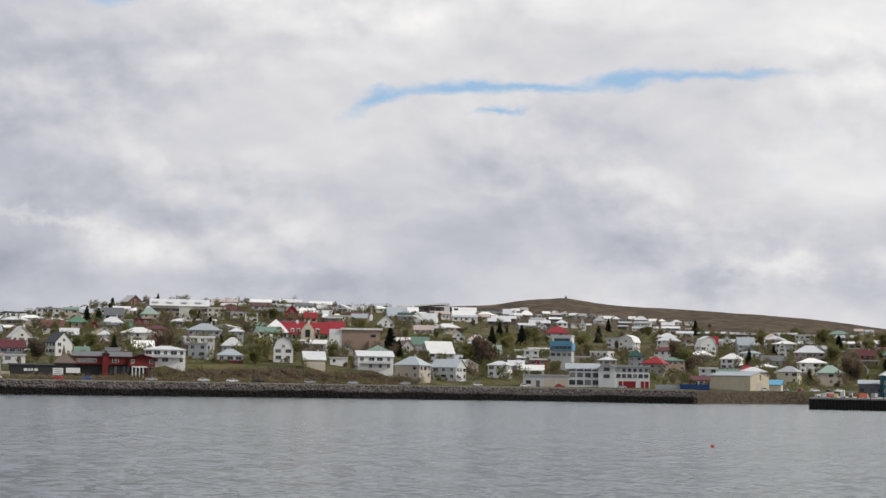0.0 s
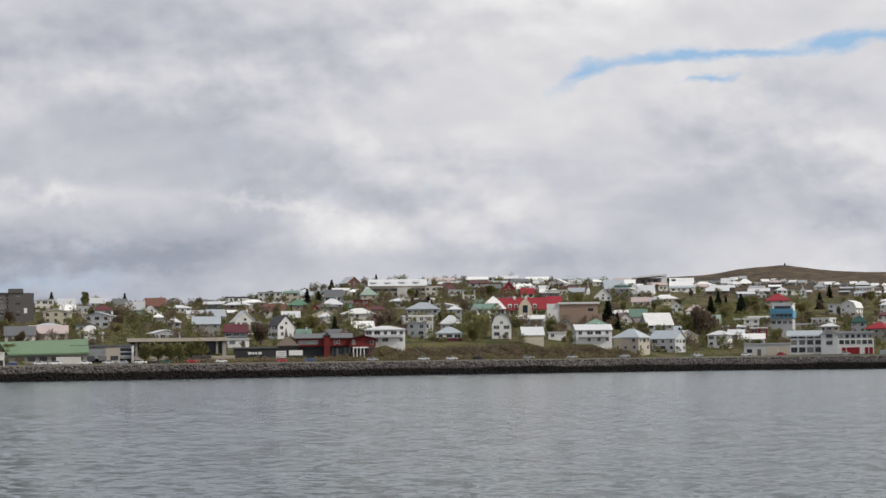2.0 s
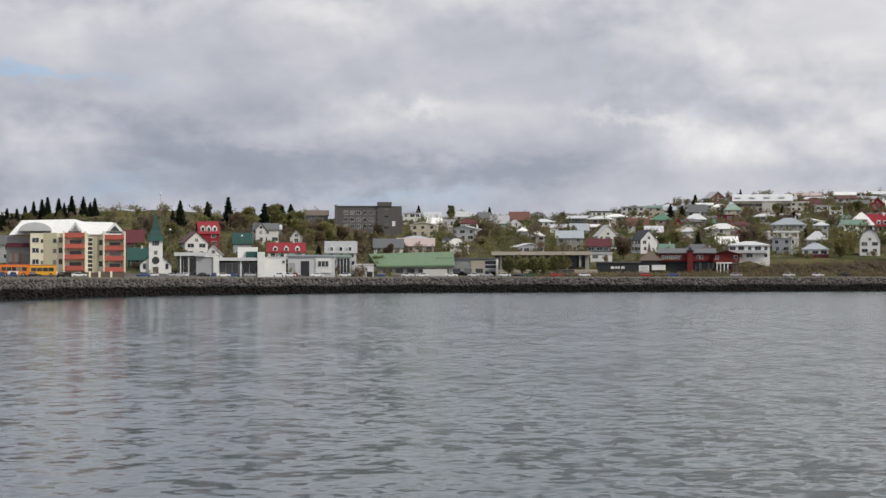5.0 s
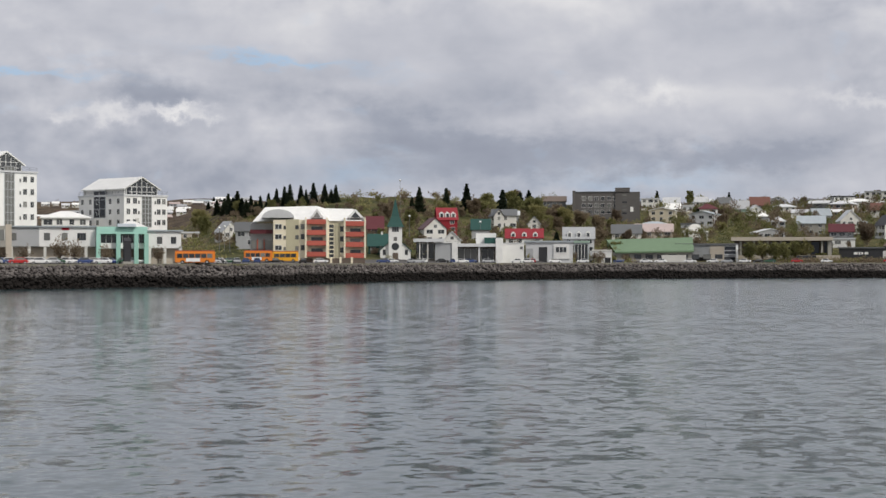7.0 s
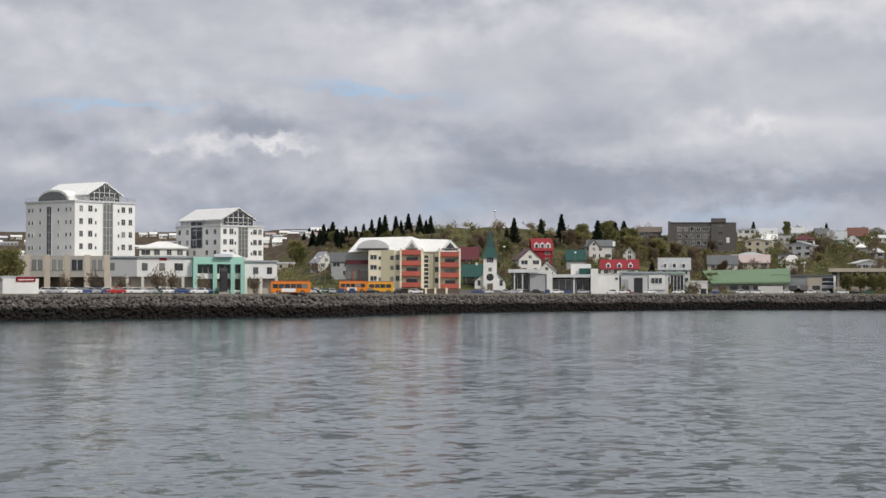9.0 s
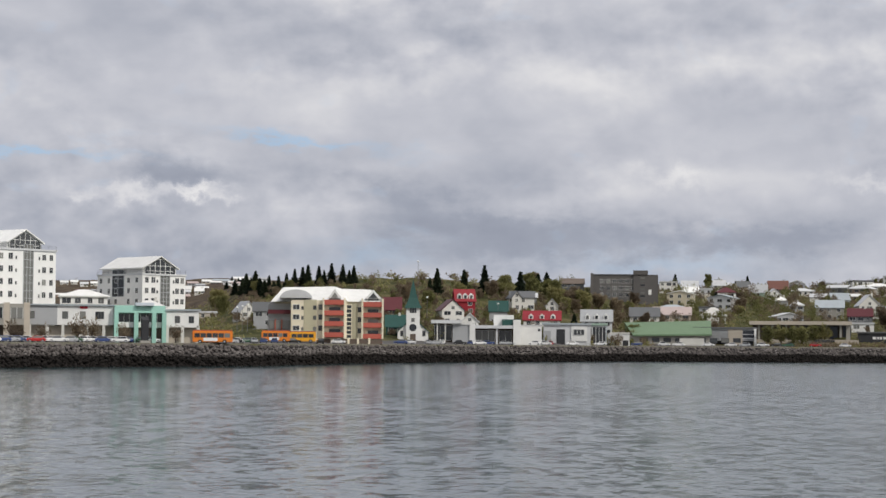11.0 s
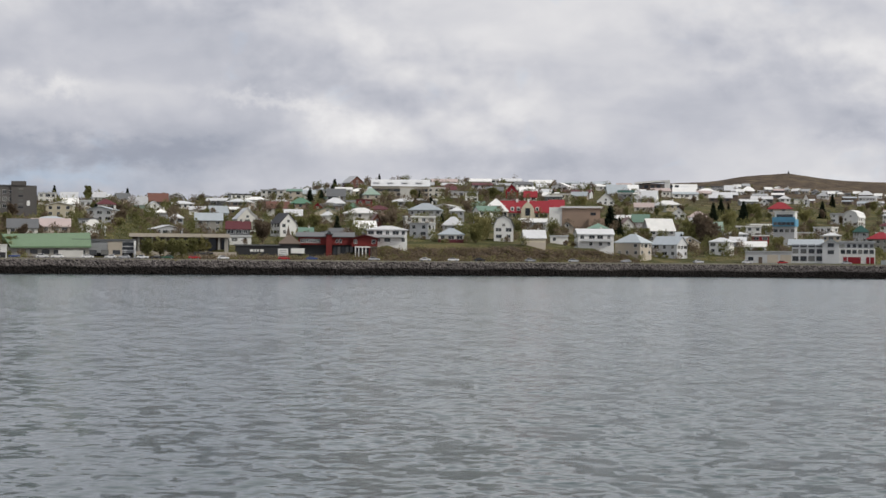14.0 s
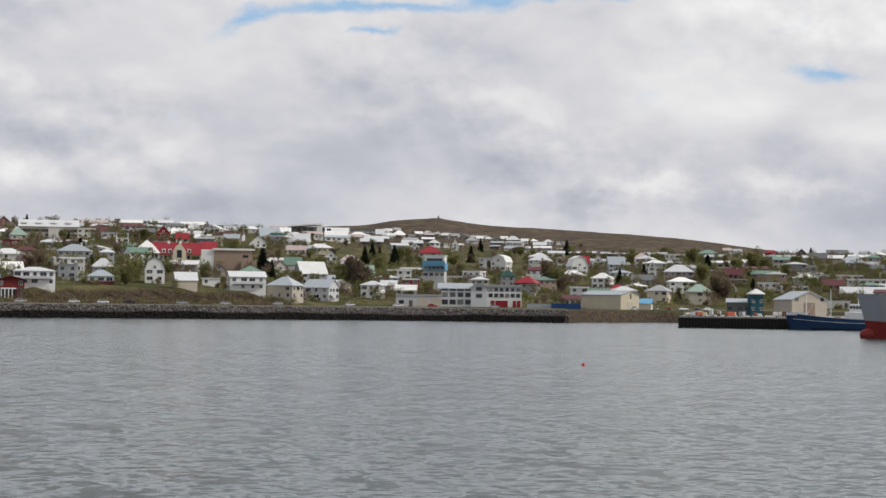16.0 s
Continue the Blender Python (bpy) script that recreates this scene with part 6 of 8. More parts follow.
house(855.0, 2115.5, 10, 7.9, 9.0, 1, "hip", "beige", "white", 2.6)
house(903.9, 2095.5, 10, 8.5, 9.0, 1, "hip", "beige", "white", 2.6)
house(810.0, 2134.8, -25, 9.1, 9.0, 1, "x", "grey", "white", 2.6)
house(771.1, 2151.5, 20, 9.1, 9.0, 1, "flat", "grey", "white", 0.7)
house(760.4, 2157.8, 0, 15.9, 12.0, 1, "hip", "white", "white", 5.1)
house(821.5, 2134.7, -15, 9.1, 9.0, 1, "x", "beige", "grey", 2.6)
house(885.2, 2112.7, 0, 16.9, 12.0, 1, "hip", "brown", "lightgrey", 4.5)
house(747.4, 2163.7, -25, 8.6, 9.0, 1, "x", "white", "lightgrey", 2.6)
house(833.1, 2134.5, -5, 9.1, 9.0, 1, "g", "grey", "white", 2.6)
house(803.7, 2148.8, -20, 9.0, 9.0, 1, "hip", "offwhite", "grey", 2.6)
house(870.9, 2130.7, -10, 8.0, 9.0, 1, "flat", "grey", "grey", 0.7)
house(881.4, 2130.7, 0, 8.0, 9.0, 1, "x", "white", "white", 2.6)
house(743.5, 2184.1, 20, 8.6, 9.0, 1, "flat", "beige", "grey", 0.7)
house(788.4, 2169.4, 15, 9.0, 9.0, 1, "x", "grey", "white", 2.6)
house(749.9, 2187.7, 0, 15.8, 12.0, 1, "x", "grey", "lightgrey", 5.7)
house(799.9, 2169.4, 25, 9.0, 9.0, 1, "g", "white", "white", 2.6)
house(1122.9, 2031.5, 5, 9.9, 9.0, 1, "x", "offwhite", "pink", 2.6)
house(1134.9, 2029.4, 15, 9.9, 9.0, 1, "x", "white", "grey", 2.6)
house(773.7, 2235.4, 5, 8.8, 9.0, 1, "x", "offwhite", "white", 2.6)
house(784.5, 2235.8, 15, 8.8, 9.0, 1, "x", "lightgrey", "grey", 2.6)
house(747.5, 2255.3, 0, 34.9, 12.0, 2, "flat", "grey", "darkgrey", 0.7)
house(1202.6, 2068.3, -25, 10.2, 9.0, 1, "x", "red", "red", 2.6)
house(1214.8, 2065.8, -15, 10.2, 9.0, 1, "x", "beige", "grey", 2.6)
house(-921.8, 2252.4, 0, 11.2, 8.9, 1, "x", "darkgrey", "lightgrey", 2.2)
house(-912.6, 2272.7, 0, 13.3, 10.4, 1, "x", "offwhite", "white", 2.2)
house(-752.2, 2352.7, 0, 9.8, 7.8, 1, "x", "white", "lightgrey", 2.2)
house(-743.2, 2367.5, 0, 10.6, 8.5, 1, "x", "offwhite", "white", 2.2)
house(-783.6, 2370.0, 0, 9.9, 7.9, 1, "x", "white", "white", 2.2)
house(-775.2, 2384.0, 0, 9.1, 7.3, 1, "x", "offwhite", "white", 2.2)


def more_houses():
    """The rest of the terraced streets, glimpsed between the trees."""
    rng = random.Random(41)
    homes = [(o.location.x, o.location.y) for o in bpy.data.objects if o.parent is None and o.type == "EMPTY"]
    made = 0
    while made < 95:
        az = rng.uniform(-1.5, 33.5)
        r = rng.uniform(shore(az) + 110, 1300)
        if 17 < az < 23 and r > 1120:
            continue
        x, y = at(az, r)
        if any(math.hypot(x - a, (y - b) * 0.7) < 15 for a, b in homes):
            continue
        homes.append((x, y))
        roof = rng.choice(("x", "x", "hip", "hip", "flat", "g"))
        wall = rng.choice(("white", "offwhite", "grey", "lightgrey", "beige", "cream", "white", "tan", "darkgrey"))
        top = rng.choice(("white", "lightgrey", "white", "grey", "lightgrey", "maroon", "white", "bluegrey", "darkgrey", "jade"))
        house(x, y, rng.choice((-20, -8, 0, 0, 8, 20)), rng.uniform(9, 14), rng.uniform(8, 10), rng.choice((1, 1, 2)), roof, wall, top, rng.uniform(1.2, 2.6))
        made += 1


more_houses()


FAR_WALLS = ("offwhite", "grey", "beige", "lightgrey", "tan", "brown", "darkgrey", "white")
FAR_ROOFS = ("white", "lightgrey", "bluegrey", "grey", "pink", "maroon")


def far_houses():
    """Low terraces along the crest and the estates below the far hills, past counting."""
    rng = random.Random(52)
    homes = [(o.location.x, o.location.y) for o in bpy.data.objects if o.parent is None and o.type == "EMPTY"]
    vs, fs, ms = [], [], []

    def solid(m, profile, x0, x1, mat):
        i, n = len(vs), len(profile)
        vs.extend(m @ Vector((x, y, z)) for x in (x0, x1) for y, z in profile)
        fs.append(tuple(range(i + n - 1, i - 1, -1)))
        fs.append(tuple(range(i + n, i + 2 * n)))
        fs.extend((i + k, i + (k + 1) % n, i + n + (k + 1) % n, i + n + k) for k in range(n))
        ms.extend([mat] * (n + 2))

    def low_house(x, y, w, d, rise):
        m = pose(x, y, ground_at(x, y), 0, 0, rng.choice((-14, -5, 0, 0, 5, 12)) - polar(x, y)[0])
        h, a = rng.uniform(2.8, 3.6), d / 2
        wall, roof = rng.randrange(len(FAR_WALLS)), rng.choice((0, 0, 0, 1, 1, 2, 3, 3, 4, 5)) + len(FAR_WALLS)
        solid(m, [(-a, -3), (-a, h), (0, h + rise), (a, h), (a, -3)], -w / 2, w / 2, wall)
        o, lip = 0.5, rise * 0.5 / a
        solid(m, [(-a - o, h - lip), (0, h + rise + 0.05), (a + o, h - lip), (a + o, h - lip + 0.25), (0, h + rise + 0.35), (-a - o, h - lip + 0.25)], -w / 2 - o, w / 2 + o, roof)
        u = -w / 2 + 1.2
        while u < w / 2 - 2.0:
            ww = rng.choice((1.2, 1.6, 2.4))
            solid(m, [(-a - 0.06, 1.0), (-a - 0.06, 2.3), (-a + 0.05, 2.3), (-a + 0.05, 1.0)], u, u + ww, len(FAR_WALLS) + len(FAR_ROOFS))
            u += ww + rng.uniform(1.2, 2.6)

    crest = [(9.5, 20.0, -45, 1.0), (9.0, 19.5, -110, 0.9), (4.5, 17.0, -185, 0.8), (24.0, 33.0, -60, 0.7), (23.5, 33.5, -150, 0.7)]
    far = [(18.4, e, r, 0.75) for e, r in ((24.4, 2010), (24.6, 2080), (24.3, 2150), (23.6, 2220), (22.0, 2290))] + [(-23.0, -12.5, r, 0.8) for r in (2080, 2170, 2260, 2340)]
    for a0, a1, back, fill in crest + far:
        az = a0
        while az < a1:
            w = rng.uniform(10, 20)
            r = (float(np.interp(az, AZ, R1)) if back < 0 else 0.0) + back + rng.uniform(-14, 14)
            x, y = at(az, r)
            az += math.degrees((w + rng.uniform(2, 8)) / r)
            if rng.random() > fill or any(abs(x - a) < 11 and abs(y - b) < 14 for a, b in homes):
                continue
            low_house(x, y, w, rng.uniform(8, 10), rng.uniform(1.0, 2.2))
    me = bpy.data.meshes.new("far_houses")
    me.from_pydata([tuple(v) for v in vs], [], fs)
    for mat in [coat(c) for c in FAR_WALLS] + [tin(c) for c in FAR_ROOFS] + [GLASS]:
        me.materials.append(mat)
    me.polygons.foreach_set("material_index", ms)
    me.update()
    tagged(new("far_houses", me), "low pale houses in rows along the crest and under the far hill", "houses", kind="stuff")


far_houses()

# ---- trees ----
def foliage(name, a, b_, c):
    mat = bpy.data.materials.new(name)
    mat.use_nodes = True
    g = Graph(mat.node_tree)
    out, b = g.n("ShaderNodeOutputMaterial"), g.n("ShaderNodeBsdfPrincipled")
    thin, both = g.n("ShaderNodeBsdfTranslucent"), g.n("ShaderNodeMixShader")
    both.inputs[0].default_value = 0.45
    g.t.links.new(b.outputs[0], both.inputs[1])
    g.t.links.new(thin.outputs[0], both.inputs[2])
    g.t.links.new(both.outputs[0], out.inputs[0])
    geo = g.n("ShaderNodeNewGeometry").outputs["Random Per Island"]
    rnd = g.n("ShaderNodeObjectInfo").outputs["Random"]
    f = g.m("ADD", g.m("MULTIPLY", geo, 0.45), g.m("MULTIPLY", rnd, 0.55))
    col = g.ramp(f, [(0.1, a), (0.5, b_), (0.9, c)])
    g.put(b.inputs["Base Color"], col)
    g.put(thin.inputs[0], col)
    b.inputs["Roughness"].default_value = 0.8
    b.inputs["Specular IOR Level"].default_value = 0.15
    return mat


LEAF = foliage("spring_leaves", (0.13, 0.135, 0.055), (0.22, 0.215, 0.09), (0.31, 0.28, 0.13))
TWIG = foliage("bare_twigs", (0.12, 0.095, 0.072), (0.20, 0.155, 0.11), (0.28, 0.23, 0.15))
NEEDLE = foliage("spruce_needles", (0.011, 0.018, 0.012), (0.022, 0.033, 0.02), (0.04, 0.052, 0.028))
BARK = surface("bark", (0.10, 0.08, 0.065), 0.95, 0.3, 2.0)


def blade_mesh(name, at_, along, wide, mat):
    """Many thin leaf sprays, each a bent pointed blade, given their middles, half lengths and half widths."""
    n = len(at_)
    nrm = np.cross(along, wide)
    nrm /= np.maximum(np.linalg.norm(nrm, axis=1, keepdims=True), 1e-6)
    vs = np.stack([at_ - along, at_ + wide, at_ + along, at_ - wide + nrm * np.linalg.norm(wide, axis=1, keepdims=True) * 0.5], 1).reshape(-1, 3)
    idx = np.arange(n)[:, None] * 4
    return quick_mesh(name, vs, np.concatenate([idx + (0, 1, 2), idx + (0, 2, 3)], 1).reshape(-1, 3), mat)


def quick_mesh(name, vs, tris, mat):
    me = bpy.data.meshes.new(name)
    me.vertices.add(len(vs))
    me.vertices.foreach_set("co", np.asarray(vs, dtype=np.float32).ravel())
    me.loops.add(tris.size)
    me.loops.foreach_set("vertex_index", np.asarray(tris, dtype=np.int32).ravel())
    me.polygons.add(len(tris))
    me.polygons.foreach_set("loop_start", np.arange(0, tris.size, 3, dtype=np.int32))
    me.update(calc_edges=True)
    me.materials.append(mat)
    return me


def leaf_mesh(name, vs, fs, mat):
    me = bpy.data.meshes.new(name)
    me.from_pydata([tuple(v) for v in vs], [], fs)
    me.materials.append(mat)
    return me


def sprays(gen, n, centre, reach, size, rise):
    """n leaf sprays scattered through a lump of that reach, growing outwards and up."""
    d = gen.normal(size=(n, 3))
    d /= np.linalg.norm(d, axis=1, keepdims=True)
    off = d * (gen.random((n, 1)) ** 0.45) * reach
    along = d * 0.7 + gen.normal(size=(n, 3)) * 0.45 + (0, 0, rise)
    along /= np.linalg.norm(along, axis=1, keepdims=True)
    wide = np.cross(along, gen.normal(size=(n, 3)))
    wide /= np.maximum(np.linalg.norm(wide, axis=1, keepdims=True), 1e-6)
    k = size * gen.uniform(0.6, 1.4, (n, 1))
    return np.asarray(centre) + off, along * k, wide * k * 0.36


def broad_tree(seed, h, spread, mat, density, label):
    """Tapered trunk, forked limbs and a loose crown of fine upright sprays; unit is metres."""
    rng, gen = random.Random(seed), np.random.default_rng(seed)
    ob = new("tree")
    tagged(ob, label, "tree", "garden trees")
    bm = B()
    tube(bm, (0, 0, -0.8), (0.1, 0.05, h * 0.35), h * 0.028, h * 0.02, 6)
    lumps = []
    for i in range(12):
        a = i * 2.4 + rng.uniform(-0.4, 0.4)
        z0 = h * rng.uniform(0.12, 0.36)
        z1 = h * rng.uniform(0.42, 0.93)
        rr = spread * rng.uniform(0.3, 0.85) * math.sqrt(max(0.05, 1 - ((z1 / h - 0.5) / 0.52) ** 2))
        p, q = Vector((0.05, 0.03, z0)), Vector((math.cos(a) * rr, math.sin(a) * rr, z1))
        mid = p.lerp(q, 0.5) + Vector((0, 0, h * 0.05))
        tube(bm, p, mid, h * 0.012, h * 0.008, 4, cap=False)
        tube(bm, mid, q, h * 0.008, h * 0.003, 4, cap=False)
        lumps += [(mid, spread * 0.5), (q, spread * rng.uniform(0.28, 0.46))]
    for k in range(8):
        lumps.append((Vector((rng.uniform(-0.35, 0.35) * spread, rng.uniform(-0.35, 0.35) * spread, h * rng.uniform(0.25, 0.8))), spread * 0.5))
    part("trunk", bm, BARK, ob)
    got = [sprays(gen, int(density * rng.uniform(0.7, 1.3)), c, (reach, reach, reach * 1.1), 0.045 * h, 0.75) for c, reach in lumps]
    at_, along, wide = [np.concatenate(x) for x in zip(*got)]
    keep = at_[:, 2] > h * 0.06
    crown = new("crown", blade_mesh("crown", at_[keep], along[keep], wide[keep], mat))
    crown.parent = ob
    return ob


def spruce(seed, h, spread, label):
    """Straight trunk with drooping tiers of boughs that shorten to a point."""
    rng, gen = random.Random(seed), np.random.default_rng(seed)
    ob = new("spruce")
    tagged(ob, label, "tree", "spruces")
    bm = B()
    tube(bm, (0, 0, -0.8), (0, 0, h), h * 0.018, 0.02, 6)
    part("trunk", bm, BARK, ob)
    got = []
    z = h * 0.05
    while z < h * 0.985:
        f = 1 - z / h
        rr = spread * f ** 0.8 * rng.uniform(0.7, 1.15)
        n = 6 + int(9 * f)
        for i in range(n):
            a = 6.2832 * i / n + rng.uniform(-0.3, 0.3)
            ln = rr * rng.uniform(0.6, 1.2)
            out = np.array((math.cos(a), math.sin(a), -0.32))
            for k in range(5):
                p = out * ln * (k + 0.6) / 5 + (0, 0, z)
                m = 3
                along = (out + gen.normal(size=(m, 3)) * 0.45) * 0.045 * h * (0.4 + 0.7 * f)
                wide = np.cross(along, gen.normal(size=(m, 3)))
                wide *= 0.4 * np.linalg.norm(along, axis=1, keepdims=True) / np.maximum(np.linalg.norm(wide, axis=1, keepdims=True), 1e-6)
                got.append((p + gen.normal(size=(m, 3)) * 0.012 * h, along, wide))
        z += h * 0.036
    crown = new("crown", blade_mesh("crown", *[np.concatenate(x) for x in zip(*got)], NEEDLE))
    crown.parent = ob
    return ob


PROTO = {
    "o": [broad_tree(s, 8, 3.2, LEAF, 120, "olive-green budding garden tree among the houses") for s in (1, 2, 3)],
    "w": [broad_tree(s, 8, 3.0, TWIG, 100, "brownish half-bare spring tree among the houses") for s in (4, 5, 6)],
    "p": [broad_tree(s, 8, 1.7, LEAF, 95, "slender pale green poplar-like tree in a garden") for s in (7, 8)],
    "b": [broad_tree(s, 8, 3.0, TWIG, 16, "thin leafless young tree by the shops") for s in (21, 22)],
    "t": [broad_tree(s, 8, 2.4, LEAF, 34, "thin olive-green young tree before the colonnade") for s in (23, 24)],
    "s": [spruce(s, 8, 2.2, "dark green spruce standing among the houses") for s in (11, 12, 13)],
}
PLACED = {}


def tree(kind, x, y, h, wide=1.0):
    """Stands a tree of height h; the first of each kind is the pattern itself."""
    rng = random.Random(int(abs(x) * 31 + y * 17))
    pats = PROTO[kind]
    ob = pats[rng.randrange(len(pats))]
    s = h / 8.0
    m = pose(x, y, ground_at(x, y) - 0.2, 0, 0, rng.uniform(0, 360)) @ Matrix.Diagonal((s * wide, s * wide * rng.uniform(0.9, 1.1), s, 1))
    if ob.name in PLACED:
        return copy_thing_scaled(ob, m)
    PLACED[ob.name] = True
    ob.matrix_basis = m
    return ob


def copy_thing_scaled(ob, m):
    keep = ob.matrix_basis.copy()
    ob.matrix_basis = Matrix()
    made = copy_thing(ob, m)
    ob.matrix_basis = keep
    return made



tree("s", -107.0, 808.1, 11.0)
tree("s", -97.1, 819.8, 11.0)
tree("s", -89.7, 831.3, 13.0)
tree("s", -71.7, 801.9, 15.0, 1.1)
tree("s", -69.8, 867.5, 9.0, 1.3)
tree("s", -67.0, 880.8, 9.0, 1.3)
tree("s", -11.7, 1069.3, 9.0)
tree("s", 29.0, 1152.8, 9.0)
tree("s", -108.2, 794.5, 8.0)
tree("s", -480.5, 1976.3, 8.0, 1.4)
tree("s", -229.3, 961.5, 8.0, 1.4)
tree("s", -211.0, 899.4, 8.0, 1.4)
tree("s", -194.1, 843.3, 8.0, 1.4)
tree("s", -186.0, 825.3, 8.0, 1.4)
tree("s", -179.0, 802.8, 8.0, 1.4)
tree("s", -174.9, 802.1, 7.0, 1.4)
tree("s", -517.4, 2153.6, 9.0, 1.2)
tree("s", -494.1, 2086.3, 8.0, 1.3)
tree("s", -207.4, 891.7, 9.0, 1.3)
tree("s", -195.0, 856.2, 10.0, 1.2)
tree("s", -179.9, 815.5, 9.0)
tree("s", -173.1, 803.3, 9.0)
tree("s", -171.8, 813.1, 9.0)
tree("s", -172.8, 834.7, 9.0)
tree("s", -166.5, 821.1, 10.0)
tree("s", -163.3, 817.0, 11.0)
tree("s", -160.5, 826.1, 9.0)
tree("s", -158.5, 827.8, 7.0)
tree("s", -157.6, 840.1, 9.0)
tree("s", -151.7, 835.0, 9.0)
tree("s", -148.0, 841.6, 8.0)
tree("s", 133.0, 1132.7, 11.0)
tree("s", 137.6, 1116.0, 10.0, 1.1)
tree("s", 170.1, 1307.6, 9.0, 1.5)
tree("s", 108.6, 825.9, 10.0)
tree("s", 112.3, 1029.6, 7.0)
tree("s", 210.8, 1376.1, 8.4)
tree("s", 179.6, 1256.0, 6.0)
tree("s", 362.2, 1087.6, 12.0, 1.1)
tree("s", 396.3, 1175.3, 11.0)
tree("s", 400.1, 1171.9, 8.0)
tree("s", 397.6, 1136.8, 12.0, 1.1)
tree("s", 255.8, 925.7, 14.0, 1.3)
tree("s", 258.9, 920.3, 9.0, 1.1)
tree("s", 284.3, 1159.4, 8.0)
tree("s", 395.3, 1128.2, 11.0)
tree("s", 472.3, 1198.1, 11.0)
tree("s", 535.6, 1339.6, 10.0)
tree("s", 887.4, 2036.2, 8.0)
tree("s", 586.8, 1299.7, 11.0, 1.3)
tree("s", 509.9, 1020.7, 9.0)
tree("s", 469.3, 968.8, 10.0)
tree("s", 567.1, 1050.0, 12.0, 1.4)
tree("s", 511.7, 897.8, 8.0, 1.3)
tree("s", 727.3, 1195.6, 8.0)
tree("s", 707.6, 1208.0, 5.0)
tree("o", 99.8, 980.3, 6.0)
tree("o", 105.5, 880.0, 8.0, 1.2)
tree("w", 75.5, 808.1, 10.0, 1.1)
tree("o", 98.7, 863.8, 8.0, 1.1)
tree("o", 122.1, 849.3, 7.0)
tree("w", 138.0, 864.3, 9.0, 1.2)
tree("w", 133.1, 851.8, 7.0)
tree("o", 159.0, 988.9, 6.0)
tree("o", 75.3, 1145.1, 7.0, 1.2)
tree("o", 171.8, 1246.3, 7.0, 1.2)
tree("o", 101.9, 818.5, 7.0)
tree("w", 76.8, 1231.1, 6.0)
tree("w", 126.8, 1275.3, 6.0)
tree("o", 144.8, 826.7, 5.0)
tree("s", 169.3, 1068.5, 7.0)
tree("s", 196.6, 1127.0, 7.0)
tree("s", 163.8, 880.7, 7.0)
tree("o", 168.0, 875.7, 7.0, 1.3)
tree("s", 180.8, 1049.9, 6.0, 2.0)
tree("s", 192.0, 1065.8, 6.0, 2.2)
tree("o", 166.4, 801.7, 10.0, 1.2)
tree("o", 160.0, 783.5, 8.0, 1.2)
tree("o", 249.9, 1172.2, 7.0, 1.4)
tree("o", 246.4, 1177.8, 6.0)
tree("o", 311.4, 1006.6, 8.0)
tree("w", 288.7, 880.7, 17.0, 1.0)
tree("o", 283.1, 882.9, 13.0, 1.0)
tree("o", 351.3, 1027.0, 11.0, 0.9)
tree("o", 291.3, 1116.3, 7.0, 1.3)
tree("o", 262.6, 889.3, 7.0, 1.3)
tree("o", 208.5, 847.7, 7.0, 1.2)
tree("o", 411.5, 1164.6, 9.0)
tree("w", 412.8, 1280.9, 5.0)
tree("o", 369.1, 1202.7, 5.0)
tree("o", 195.1, 862.9, 6.0)
tree("o", 302.1, 1061.8, 6.0)
tree("o", 265.6, 1057.7, 6.0)
tree("s", 286.1, 907.1, 5.0, 1.4)
tree("o", 326.0, 944.5, 6.0)
tree("o", 429.6, 1203.6, 8.0, 1.3)
tree("o", 363.8, 1064.0, 10.0)
tree("o", 433.6, 1128.5, 9.0, 1.2)
tree("w", 401.4, 1033.9, 8.0)
tree("w", 431.5, 980.6, 14.0)
tree("o", 416.9, 936.8, 13.0, 0.9)
tree("w", 404.6, 902.0, 11.0, 0.9)
tree("o", 321.9, 872.3, 8.0, 1.2)
tree("o", 318.8, 1035.3, 7.0)
tree("o", 541.9, 1279.7, 7.0, 1.2)
tree("o", 512.4, 1232.0, 6.0, 1.3)
tree("o", 540.0, 1252.8, 6.0)
tree("w", 451.1, 1113.6, 6.0)
tree("o", 382.9, 994.6, 5.0)
tree("o", 930.2, 2021.2, 6.0)
tree("p", 593.9, 1118.7, 13.0, 1.2)
tree("p", 592.9, 1123.1, 11.0)
tree("o", 519.3, 967.2, 12.0)
tree("w", 464.7, 849.0, 14.0)
tree("w", 466.1, 844.7, 12.0)
tree("o", 616.1, 1080.0, 11.0, 1.5)
tree("o", 606.6, 1050.6, 9.0, 1.3)
tree("o", 422.3, 853.8, 9.0)
tree("p", 553.7, 1126.5, 10.0, 1.4)
tree("o", 613.9, 1112.7, 8.0)
tree("o", 641.5, 1071.3, 9.0, 1.3)
tree("o", 552.0, 904.3, 7.0)
tree("o", 724.0, 1110.4, 6.0)
tree("o", 599.7, 1072.3, 8.0, 1.2)
tree("o", 598.9, 1176.9, 6.0)
tree("s", 447.5, 858.1, 6.0, 1.5)
tree("o", 507.4, 1079.3, 6.0)
tree("o", 589.7, 997.6, 8.0, 1.3)
tree("o", 635.5, 1021.6, 6.0)
tree("o", 666.4, 1037.1, 6.0)
tree("o", 485.6, 836.4, 7.0)
tree("p", 6.2, 1111.0, 10.0, 1.2)
tree("o", -62.8, 843.4, 9.0, 1.3)
tree("w", -51.8, 828.1, 9.0, 1.3)
tree("o", -47.6, 817.4, 9.0, 1.2)
tree("w", -32.7, 801.2, 9.0)
tree("o", -23.3, 729.7, 6.0, 1.4)
tree("o", -20.1, 731.5, 5.0, 1.5)
